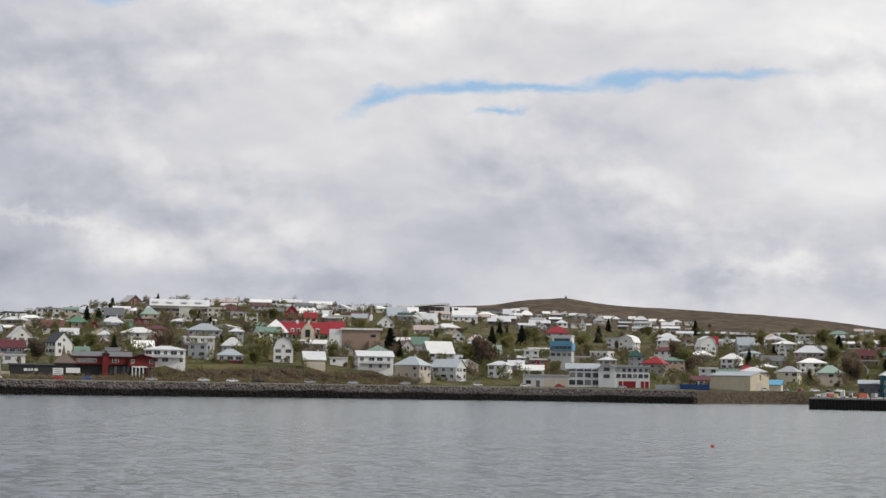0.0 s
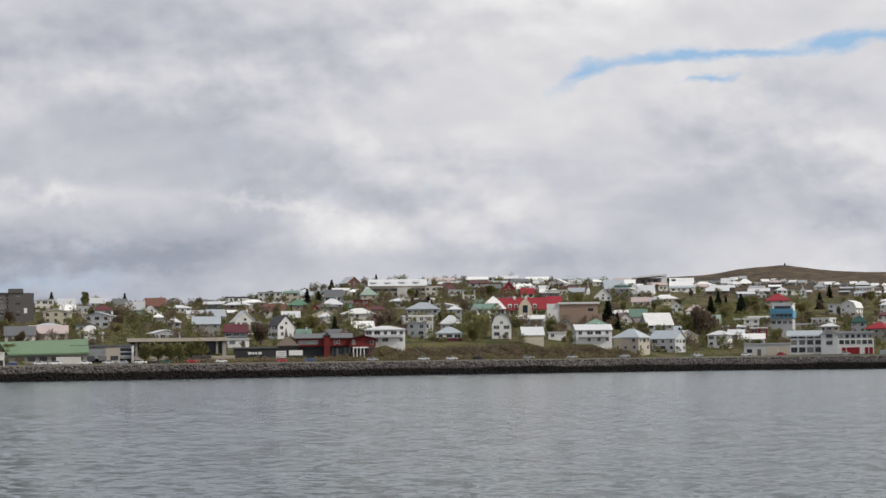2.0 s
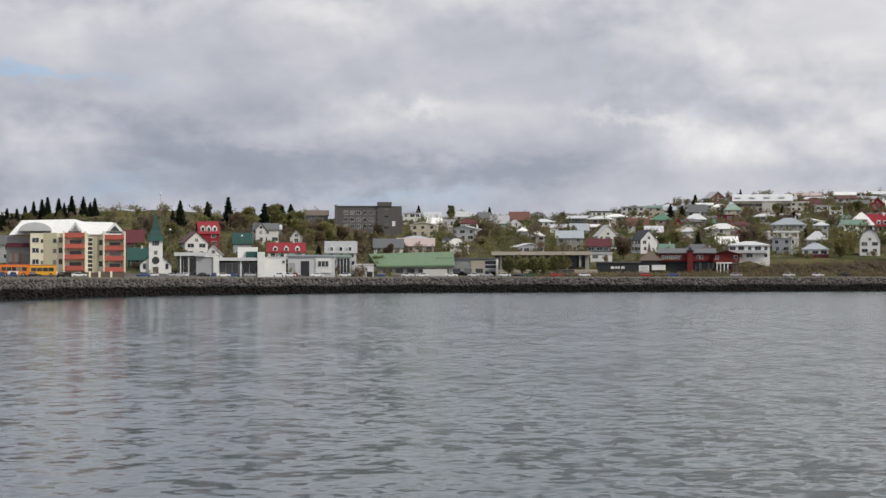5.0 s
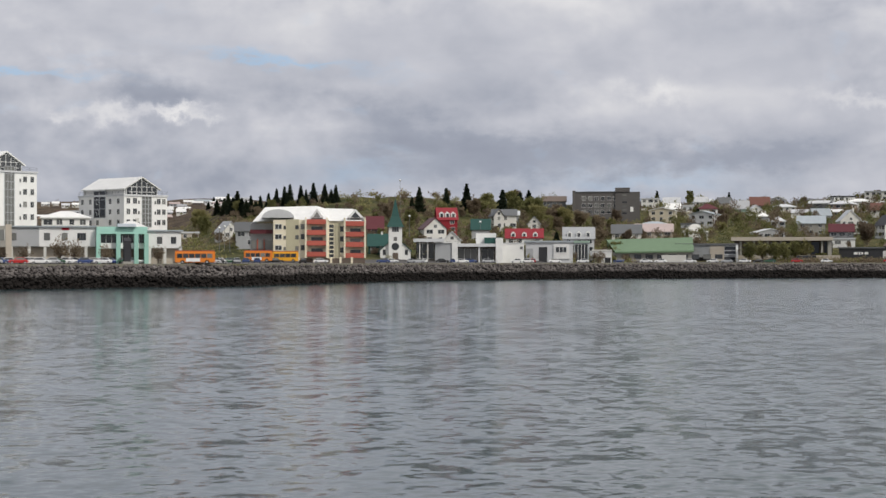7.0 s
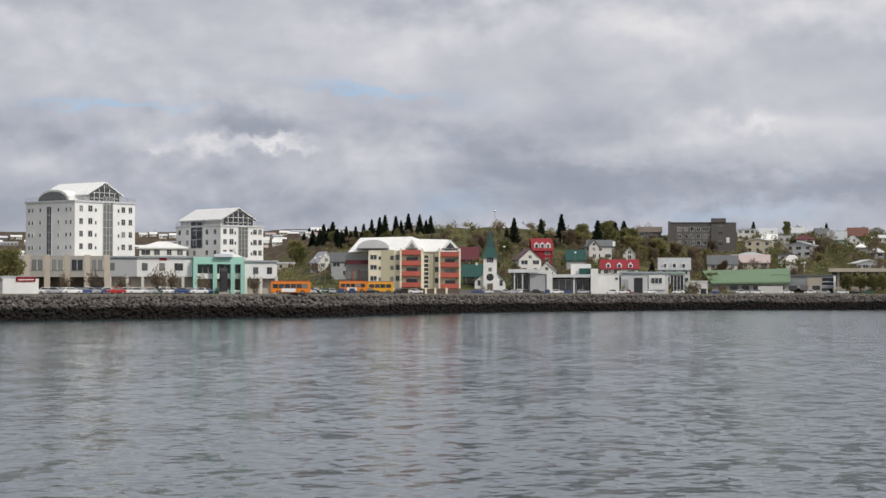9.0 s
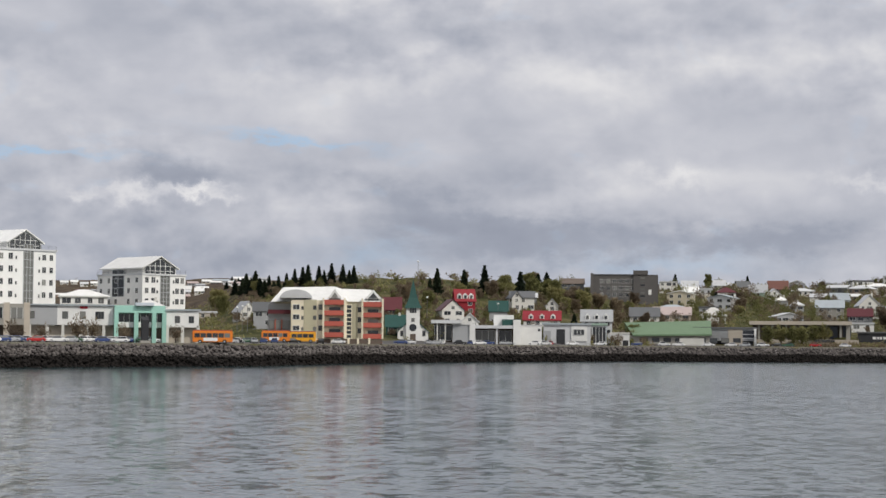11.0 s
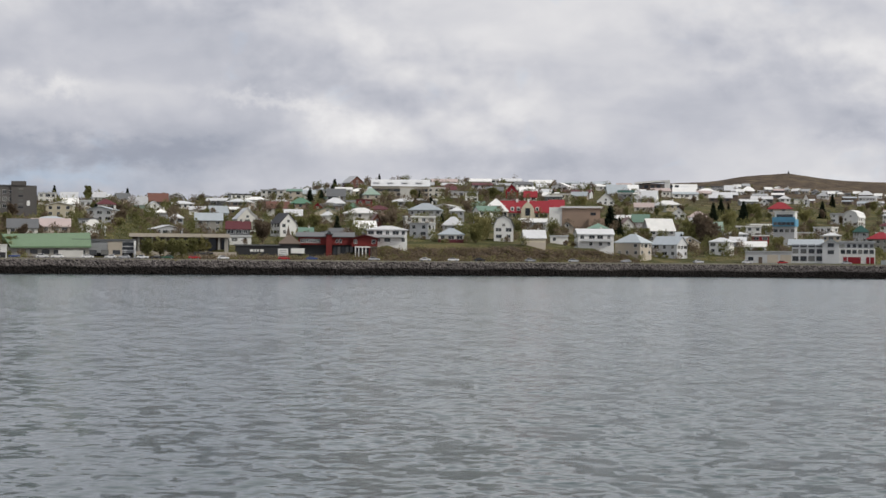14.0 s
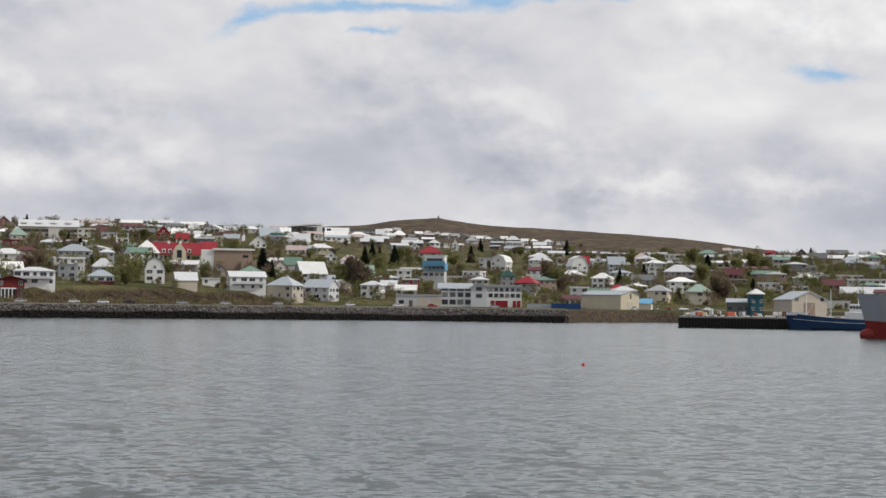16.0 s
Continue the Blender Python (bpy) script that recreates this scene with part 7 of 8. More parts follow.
tree("w", -10.5, 730.8, 4.0, 1.6)
tree("w", -2.5, 732.6, 4.0, 1.8)
tree("o", 36.3, 1108.8, 6.0)
tree("w", 20.0, 918.4, 7.0, 1.4)
tree("w", 27.8, 943.5, 7.0, 1.4)
tree("o", 18.4, 889.3, 5.0, 1.6)
tree("w", -41.2, 831.8, 8.0, 1.2)
tree("o", -75.9, 889.6, 7.0, 1.3)
tree("w", -73.5, 895.8, 7.0, 1.3)
tree("o", -82.5, 848.8, 8.0, 1.3)
tree("w", -30.7, 775.3, 6.0)
tree("o", -52.5, 798.1, 7.0)
tree("s", 9.2, 961.7, 7.0, 1.6)
tree("s", -46.9, 758.0, 5.0, 1.5)
tree("t", 30.4, 726.2, 8.0, 1.35)
tree("t", 25.4, 722.4, 8.0, 1.35)
tree("t", 38.2, 725.2, 8.0, 1.35)
tree("t", 34.9, 724.0, 8.0, 1.35)
tree("t", 43.0, 738.8, 8.0, 1.35)
tree("t", 46.8, 740.2, 8.0, 1.35)
tree("o", 53.1, 740.6, 3.0, 2.5)
tree("o", 56.7, 744.8, 3.0, 2.5)
tree("o", -217.6, 877.6, 10.0, 1.3)
tree("o", -194.2, 791.6, 8.0)
tree("o", -167.7, 410.7, 10.0, 1.2)
tree("o", -168.3, 409.6, 9.0)
tree("w", -248.7, 770.9, 5.0)
tree("w", -269.6, 699.0, 6.0, 0.8)
tree("w", -221.9, 609.3, 5.0, 0.8)
tree("w", -268.7, 785.5, 5.0, 0.7)
tree("w", -257.9, 765.8, 5.0, 0.7)
tree("w", -180.8, 579.3, 3.0)
tree("o", -58.2, 813.4, 9.0, 1.3)
tree("w", -53.1, 816.7, 8.0, 1.4)
tree("o", -70.5, 850.1, 8.0, 1.3)
tree("o", -79.9, 818.6, 8.0, 1.2)
tree("w", -85.0, 816.4, 8.0, 1.3)
tree("o", -96.8, 803.2, 7.0)
tree("w", -113.7, 764.5, 7.0)
tree("o", -53.6, 702.0, 4.0, 1.3)
tree("o", -22.7, 724.8, 5.0, 1.4)
tree("w", -78.2, 652.9, 3.0, 1.6)
tree("o", -103.0, 751.9, 7.0, 1.2)
tree("w", -50.0, 807.9, 6.0, 1.5)
tree("o", -46.6, 816.5, 5.0, 1.5)
tree("o", 8.5, 1016.5, 5.0)


for az, r, h in ((-19.7, 458, 5.5), (-18.9, 456, 4.5), (-17.9, 462, 6.5), (-17.5, 464, 6.0), (-16.6, 470, 5.0), (-15.1, 468, 4.5), (-20.5, 450, 5.0)):
    tree("b", *at(az, r), h, 1.1)


def more_trees():
    """Gardens between the houses and the wooded knoll behind the church."""
    rng = random.Random(77)
    homes = [(o.location.x, o.location.y) for o in bpy.data.objects if o.parent is None and o.name.split(".")[0] not in ("tree", "spruce")]
    made = 0
    while made < 110:
        az = rng.uniform(-13, 33.5)
        knoll = -13 < az < -1 and rng.random() < 0.75
        r = rng.uniform(700, 900) if knoll else rng.uniform(820, 1420)
        x, y = at(az, r)
        if not knoll and (az < -2 or r < shore(az) + 80):
            continue
        if any(abs(x - a) < 9 and -4 < b - y < 14 for a, b in homes):
            continue
        kind = rng.choice("ooowwwp") if not knoll else rng.choice("owwowws")
        tree(kind, x, y, rng.uniform(3.5, 6.5), rng.uniform(0.9, 1.3))
        made += 1


more_trees()
for kind, pats in PROTO.items():
    for k, ob in enumerate(pats):
        if ob.name not in PLACED:
            px, py = at(-5.0 - k, 800)
            ob.matrix_basis = pose(px, py, ground_at(px, py) - 0.2)


def woods():
    """Garden trees too many to count, filling the gaps between the roofs."""
    rng, gen = random.Random(15), np.random.default_rng(15)
    homes = [(o.location.x, o.location.y) for o in bpy.data.objects if o.parent is None and o.name.split(".")[0] not in ("tree", "spruce")]
    for name, mat, count, label in (("leafy_garden_trees", LEAF, 900, "olive spring foliage filling the gardens"), ("bare_garden_trees", TWIG, 850, "brown half-bare trees filling the gardens")):
        got, made = [], 0
        while made < count:
            az = rng.uniform(-13.5, 34)
            knoll = -13.5 < az < -1
            if knoll and mat is LEAF and rng.random() < 0.65:
                continue
            r = rng.uniform(690, 850) if knoll else rng.uniform(shore(az) + 85, 1400)
            if 17 < az < 23 and r > 1130 and rng.random() < 0.85:
                continue
            x, y = at(az, r)
            if not knoll and any(abs(x - a) < 6.0 and -4 < b - y < 8 for a, b in homes):
                continue
            z, h = ground(az, r), rng.uniform(2.5, 4.5) if knoll else rng.uniform(3.5, 9.0)
            made += 1
            for _ in range(rng.randint(3, 5)):
                c = (x + rng.uniform(-0.25, 0.25) * h, y + rng.uniform(-1.5, 1.5), z + h * rng.uniform(0.34, 0.74))
                got.append(sprays(gen, 55, c, (h * 0.25, h * 0.25, h * 0.3), 0.2 + 0.032 * h, 0.75))
        tagged(new(name, blade_mesh(name, *[np.concatenate(x) for x in zip(*got)], mat)), label, "trees", kind="stuff")


woods()


def hedges():
    """Shrubs and small trees round each house."""
    rng, gen = random.Random(8), np.random.default_rng(8)
    homes = [o for o in bpy.data.objects if o.parent is None and o.name.split(".")[0] == "house"]
    bulk = {"leafy_hedges": (LEAF, []), "twiggy_hedges": (TWIG, [])}
    for o in homes:
        co = [v.co for v in o.children[0].data.vertices]
        w, d = max(c.x for c in co), max(c.y for c in co)
        for k in range(rng.randint(4, 7)):
            got = rng.choice(list(bulk.values()))[1]
            if k == 2:
                p = Vector((rng.uniform(-w, w), d + 3.0, 0))
                h = rng.uniform(6.0, 10.5)
            elif k < 2:
                p = Vector(((-1, 1)[k] * (w + rng.uniform(0.3, 2.0)), rng.uniform(-d - 2, 0), 0))
                h = rng.uniform(3.0, 6.5)
            else:
                p = Vector((rng.uniform(-w, w), -d - rng.uniform(2.0, 6), 0))
                h = rng.uniform(1.4, 3.4)
            q = o.matrix_basis @ p
            z = ground_at(q.x, q.y)
            for _ in range(rng.randint(2, 4)):
                c = (q.x + rng.uniform(-1.2, 1.2), q.y + rng.uniform(-0.8, 0.8), z + h * rng.uniform(0.25, 0.65))
                got.append(sprays(gen, 55, c, h * 0.3 if k == 2 else h * 0.34, 0.24 + 0.02 * h, 0.6))
    for name, (mat, got) in bulk.items():
        tagged(new(name, blade_mesh(name, *[np.concatenate(x) for x in zip(*got)], mat)), "olive and brown shrubs round the houses", "shrubs", kind="stuff")


hedges()


def scrub():
    """Low bushes and rough herbage over the slopes, too many to count."""
    rng, gen = random.Random(5), np.random.default_rng(5)
    for name, mat, count, label in (("scrub", TWIG, 2100, "brown leafless scrub on the slopes"), ("shrubs", LEAF, 1800, "low olive-green shrubs on the slopes")):
        got = []
        for k in range(count):
            az = rng.uniform(-15, 34)
            rs = shore(az)
            r = rng.uniform(rs + 60, 1500)
            s = rng.uniform(0.7, 2.0)
            if -13 < az < -1 and rng.random() < (0.85 if name == "scrub" else 0.3):
                r = rng.uniform(690, 900)
            if k < (900 if name == "scrub" else 250):
                # bushes over the bank behind the shore road
                az = rng.uniform(2.0, 16.3)
                r = shore(az) + rng.uniform(39, 49)
                s = rng.uniform(0.5, 1.2)
            x, y = at(az, r)
            n = 40
            p = np.stack([x + gen.normal(size=n) * 0.8 * s, y + gen.normal(size=n) * 0.8 * s, ground(az, r) + np.abs(gen.normal(0.3, 0.6, n)) * s], 1)
            _, along, wide = sprays(gen, n, p, 0.05, 0.36 * s, 0.6)
            got.append((p, along, wide))
        tagged(new(name, blade_mesh(name, *[np.concatenate(x) for x in zip(*got)], mat)), label, "shrubs", kind="stuff")


scrub()


# ---- vehicles ----
TYRE = surface("rubber", (0.02, 0.02, 0.02), 0.9, 0.1, 2.0)
CAR_PAINT = {c: surface("car_" + c, v, 0.3, 0.08, 0.5, bump=0.0, spec=0.5) for c, v in
             (("white", (0.78, 0.78, 0.78)), ("silver", (0.42, 0.43, 0.45)), ("black", (0.02, 0.02, 0.022)), ("red", (0.40, 0.02, 0.02)),
              ("blue", (0.04, 0.07, 0.2)), ("green", (0.03, 0.09, 0.05)))}


def car(colour):
    ob = new("car")
    tagged(ob, "%s parked car on the shore road" % colour, "car", "cars on the shore road")
    bm = B()
    prism(bm, [(-0.85, 0.3), (-0.88, 0.75), (-0.82, 0.92), (0.82, 0.92), (0.88, 0.75), (0.85, 0.3)], -2.15, 2.15)
    bmesh.ops.bevel(bm, geom=[e for e in bm.edges if abs(e.verts[0].co.y - e.verts[1].co.y) > 1.0], offset=0.18, segments=2, affect="EDGES")
    faces(bm, [(-1.7, -0.78, 0.9), (1.1, -0.78, 0.9), (1.1, 0.78, 0.9), (-1.7, 0.78, 0.9), (-1.2, -0.62, 1.45), (0.35, -0.62, 1.45), (0.35, 0.62, 1.45), (-1.2, 0.62, 1.45)], BOX)
    part("body", bm, CAR_PAINT[colour], ob)
    bm = B()
    for s in (-1, 1):
        faces(bm, [(-1.45, s * 0.775, 0.95), (0.9, s * 0.775, 0.95), (0.3, s * 0.65, 1.38), (-1.15, s * 0.65, 1.38)], [(0, 1, 2, 3)])
        part("side_window", bm, GLASS, ob)
        bm = B()
    faces(bm, [(1.12, -0.7, 0.95), (1.12, 0.7, 0.95), (0.4, 0.58, 1.4), (0.4, -0.58, 1.4)], [(0, 1, 2, 3)])
    part("windscreen", bm, GLASS, ob)
    bm = B()
    faces(bm, [(-1.72, -0.7, 0.95), (-1.72, 0.7, 0.95), (-1.24, 0.58, 1.4), (-1.24, -0.58, 1.4)], [(0, 1, 2, 3)])
    part("rear_window", bm, GLASS, ob)
    for x in (-1.35, 1.35):
        for y in (-0.78, 0.78):
            bm = B()
            tube(bm, (x, y - 0.1, 0.32), (x, y + 0.1, 0.32), 0.32, 0.32, 10)
            w = part("wheel", bm, TYRE, ob)
            bm = B()
            tube(bm, (x, y - 0.12, 0.32), (x, y + 0.12, 0.32), 0.18, 0.18, 8)
            part("rim", bm, CAR_PAINT["silver"], w)
    return ob


CARS = {c: car(c) for c in CAR_PAINT}
USED = {}


def park(colour, az, off, turn):
    x, y = at(az, shore(az) + off)
    ob = CARS[colour]
    m = pose(x, y, ground(az, shore(az) + off) + 0.06, 0, 0, -az + turn)
    if colour in USED:
        return copy_thing(ob, m)
    USED[colour] = True
    ob.matrix_basis = m
    return ob


def traffic():
    rng = random.Random(21)
    az = -21.0
    while az < 16.5:
        colour = rng.choice(("white", "white", "white", "silver", "black", "red", "blue", "silver", "white", "green"))
        if not (-16.6 < az < -14.2) and not (-13.4 < az < -11.2):
            park(colour, az, rng.choice((15.5, 22, 26, 33)), rng.choice((0, 180, 5, -8, 175)))
        az += rng.uniform(0.1, 0.3) if az < -13 else rng.uniform(0.25, 1.1) if az < 4 else rng.uniform(0.7, 2.4)
    az = -20.6
    while az < -2.0:
        park(rng.choice(("black", "silver", "black", "red", "green", "white", "blue", "silver")), az, rng.uniform(35, 42), rng.choice((80, 90, 96, 20, 0)))
        az += rng.uniform(0.12, 0.4) if az < -12.5 else rng.uniform(0.4, 1.1)
    for az, c, off in ((26.3, "white", 16), (26.9, "silver", 22), (27.3, "red", 18), (27.7, "white", 26), (28.1, "black", 20), (28.4, "white", 30)):
        park(c, az, off, rng.choice((0, 25, 80)))
    for az, c in ((19.4, "white"), (20.4, "red"), (22.2, "silver"), (18.0, "silver")):
        park(c, az, 24, rng.choice((0, 30)))


traffic()
for spare in [c for c in CARS if c not in USED]:
    park(spare, -9.0, 26, 0)


def bus(az, r, length, main, low, label):
    ob = site("bus", az, r, 0, label, "bus", group="buses at the stop")
    l = length / 2
    bm = B()
    box(bm, -l, l, -1.25, 1.25, 0.35, 3.0)
    bmesh.ops.bevel(bm, geom=list(bm.edges), offset=0.15, segments=2, affect="EDGES")
    part("body", bm, surface("bus_" + main, {"orange": (0.75, 0.22, 0.02), "amber": (0.80, 0.38, 0.02)}[main], 0.35, 0.08, 0.5, bump=0.0, spec=0.5), ob)
    n = int(length / 1.5)
    for i in range(n):
        x = -l + 0.5 + (length - 1.0) * i / n
        slab(ob, "window", GLASS, x, x + (length - 1.0) / n - 0.15, -1.29, 1.29, 1.45, 2.45)
    bm = B()
    box(bm, -l + 0.1, l - 0.1, -1.1, 1.1, 3.0, 3.2)
    part("roof_pod", bm, coat("orange"), ob)
    if low:
        slab(ob, "side_panel", CAR_PAINT["white"], -l * 0.45, l * 0.25, -1.31, -1.24, 0.6, 1.4, "white advertising panel")
    for x in (-l * 0.62, l * 0.6):
        for y in (-1.15, 1.15):
            bm = B()
            tube(bm, (x, y - 0.14, 0.48), (x, y + 0.14, 0.48), 0.48, 0.48, 12)
            w = part("wheel", bm, TYRE, ob)
            bm = B()
            tube(bm, (x, y - 0.16, 0.48), (x, y + 0.16, 0.48), 0.22, 0.22, 8)
            part("rim", bm, CAR_PAINT["silver"], w)


bus(-14.05, 466, 9.4, "orange", True, "orange town bus with white side panel at the stop")
bus(-12.23, 529, 7.6, "orange", True, "orange and white bus behind the sea wall")
bus(-11.44, 547, 7.2, "amber", False, "amber yellow bus before the apartment block")

def street_lamp(az, r, top):
    """Slim steel mast with a white lamp head at the given height above the sea."""
    x, y = at(az, r)
    z = ground(az, r)
    ob = empty("street_lamp", x, y, z, -az, "slim grey lamp post with a white head", "street lamp", "street lamps of the town")
    h = top - z
    bm = B()
    tube(bm, (0, 0, -0.5), (0, 0, h - 0.3), 0.11, 0.06, 6)
    part("pole", bm, surface("galvanised", (0.22, 0.22, 0.22), 0.5, 0.15, 1.0, 0.6), ob)
    bm = B()
    bmesh.ops.create_icosphere(bm, subdivisions=2, radius=0.42)
    bm.transform(Matrix.Translation((0, 0, h - 0.2)) @ Matrix.Diagonal((1.0, 1.0, 0.8, 1)))
    part("head", bm, coat("snow"), ob, "white lamp head", True)


for az, r, top in ((-7.83, 712, 22.6), (-7.15, 715, 20.8), (-5.76, 720, 20.6), (-13.35, 650, 17.2), (-13.2, 655, 17.8), (-13.05, 650, 18.2), (-8.10, 700, 35.0)):
    street_lamp(az, r, top)

# ---- harbour: quay, ships, buoy ----
def quay():
    steel = surface("sheet_piling", (0.022, 0.02, 0.018), 0.85, 0.4, 0.4)
    top = surface("quay_concrete", (0.26, 0.25, 0.23), 0.9, 0.25, 0.3)
    pts = [at(27.55, 632), at(40, 596), at(40, 900), at(27.95, 900)]
    bm = B()
    zt = 3.65
    faces(bm, [(x, y, -3) for x, y in pts] + [(x, y, zt - 0.5) for x, y in pts], BOX)
    ob = link_mesh("quay_wall", bm, steel)
    tagged(ob, "dark steel sheet-pile quay wall above the water", "quay", kind="structure")
    bm = B()
    faces(bm, [(x, y, zt - 0.5) for x, y in pts] + [(x, y, zt) for x, y in pts], BOX)
    cap = link_mesh("quay_deck", bm, top)
    tagged(cap, "pale concrete quay deck", "quay", kind="structure")
    a, b = Vector((*pts[0], 0)), Vector((*pts[1], 0))
    d = (b - a).normalized()
    nrm = Vector((d.y, -d.x, 0))
    bm = B()
    for i in range(80):
        p = a + d * (0.6 + i * 1.1)
        q = p + nrm * 0.35
        faces(bm, [(p.x, p.y, -1), (p.x + d.x * 0.5, p.y + d.y * 0.5, -1), (q.x + d.x * 0.5, q.y + d.y * 0.5, -1), (q.x, q.y, -1),
                   (p.x, p.y, 3.1), (p.x + d.x * 0.5, p.y + d.y * 0.5, 3.1), (q.x + d.x * 0.5, q.y + d.y * 0.5, 3.1), (q.x, q.y, 3.1)], BOX)
    bmesh.ops.recalc_face_normals(bm, faces=bm.faces)
    part("piling_rib", bm, steel, ob)
    for i in range(10):
        p = a + d * (3 + i * 4.2) - nrm * 0.8
        bm = B()
        tube(bm, (p.x, p.y, zt), (p.x, p.y, zt + 0.55), 0.2, 0.3, 8)
        part("bollard", bm, coat("brown"), cap)
    # boxes, gear and tanks lying on the deck
    rng = random.Random(9)
    for i in range(26):
        az, r = rng.uniform(27.8, 31.2), rng.uniform(648, 770)
        x, y = at(az, r)
        c = rng.choice(("white", "lightgrey", "grey", "orange", "rust", "bluegrey", "offwhite", "yellow"))
        w, h = rng.uniform(1.0, 3.2), rng.uniform(0.8, 2.0)
        o = empty("fish_crate", x, y, zt, rng.uniform(0, 90), "%s storage crate on the quay" % COLOUR_WORD.get(c, c), "crate", "crates on the quay")
        bm = B()
        box(bm, -w / 2, w / 2, -0.6, 0.6, 0.12, h)
        bmesh.ops.bevel(bm, geom=list(bm.edges), offset=0.06, segments=1, affect="EDGES")
        part("body", bm, coat(c), o)
        bm = B()
        for q in (-w * 0.4, 0, w * 0.4):
            box(bm, q - 0.1, q + 0.1, -0.6, 0.6, 0, 0.12)
        part("skid", bm, coat("brown"), o)


quay()


def hull_mesh(l, beam, depth, sheer, z0, zsplit, flare=0.25):
    """Lofted hull, bow at -x; second material below zsplit."""
    bm = B()
    n, rings = 22, []
    levels = 7
    for i in range(n + 1):
        s = i / n
        w = beam / 2 * (1 - (1 - min(1, s / 0.38)) ** 2.2) * (1 if s < 0.85 else 1 - ((s - 0.85) / 0.15) ** 2 * 0.25)
        top = depth + sheer * (1 - s) ** 2.5 + sheer * 0.2 * max(0, s - 0.7)
        row = []
        for side in (-1, 1):
            for k in range(levels):
                f = k / (levels - 1)
                z = z0 + (top - z0) * f
                rake = (1 - s) ** 3 * (1 - f) * l * 0.07
                row.append(bm.verts.new((-l / 2 + s * l + rake, side * w * (1 - flare * (1 - f) ** 1.5) + side * 0.02, z)))
        rings.append(row)
    for a, b in zip(rings, rings[1:]):
        for o in (0, levels):
            for k in range(levels - 1):
                q = (a[o + k], b[o + k], b[o + k + 1], a[o + k + 1])
                f = bm.faces.new(q if o == 0 else q[::-1])
                f.material_index = 1 if (a[o + k].co.z + a[o + k + 1].co.z) / 2 < zsplit else 0
        bm.faces.new((a[levels - 2], b[levels - 2], b[2 * levels - 2], a[2 * levels - 2]))
    for row, flip in ((rings[0], False), (rings[-1], True)):
        loop = row[:levels] + row[levels:][::-1]
        bm.faces.new(loop if flip else loop[::-1])
    bmesh.ops.recalc_face_normals(bm, faces=bm.faces)
    return bm


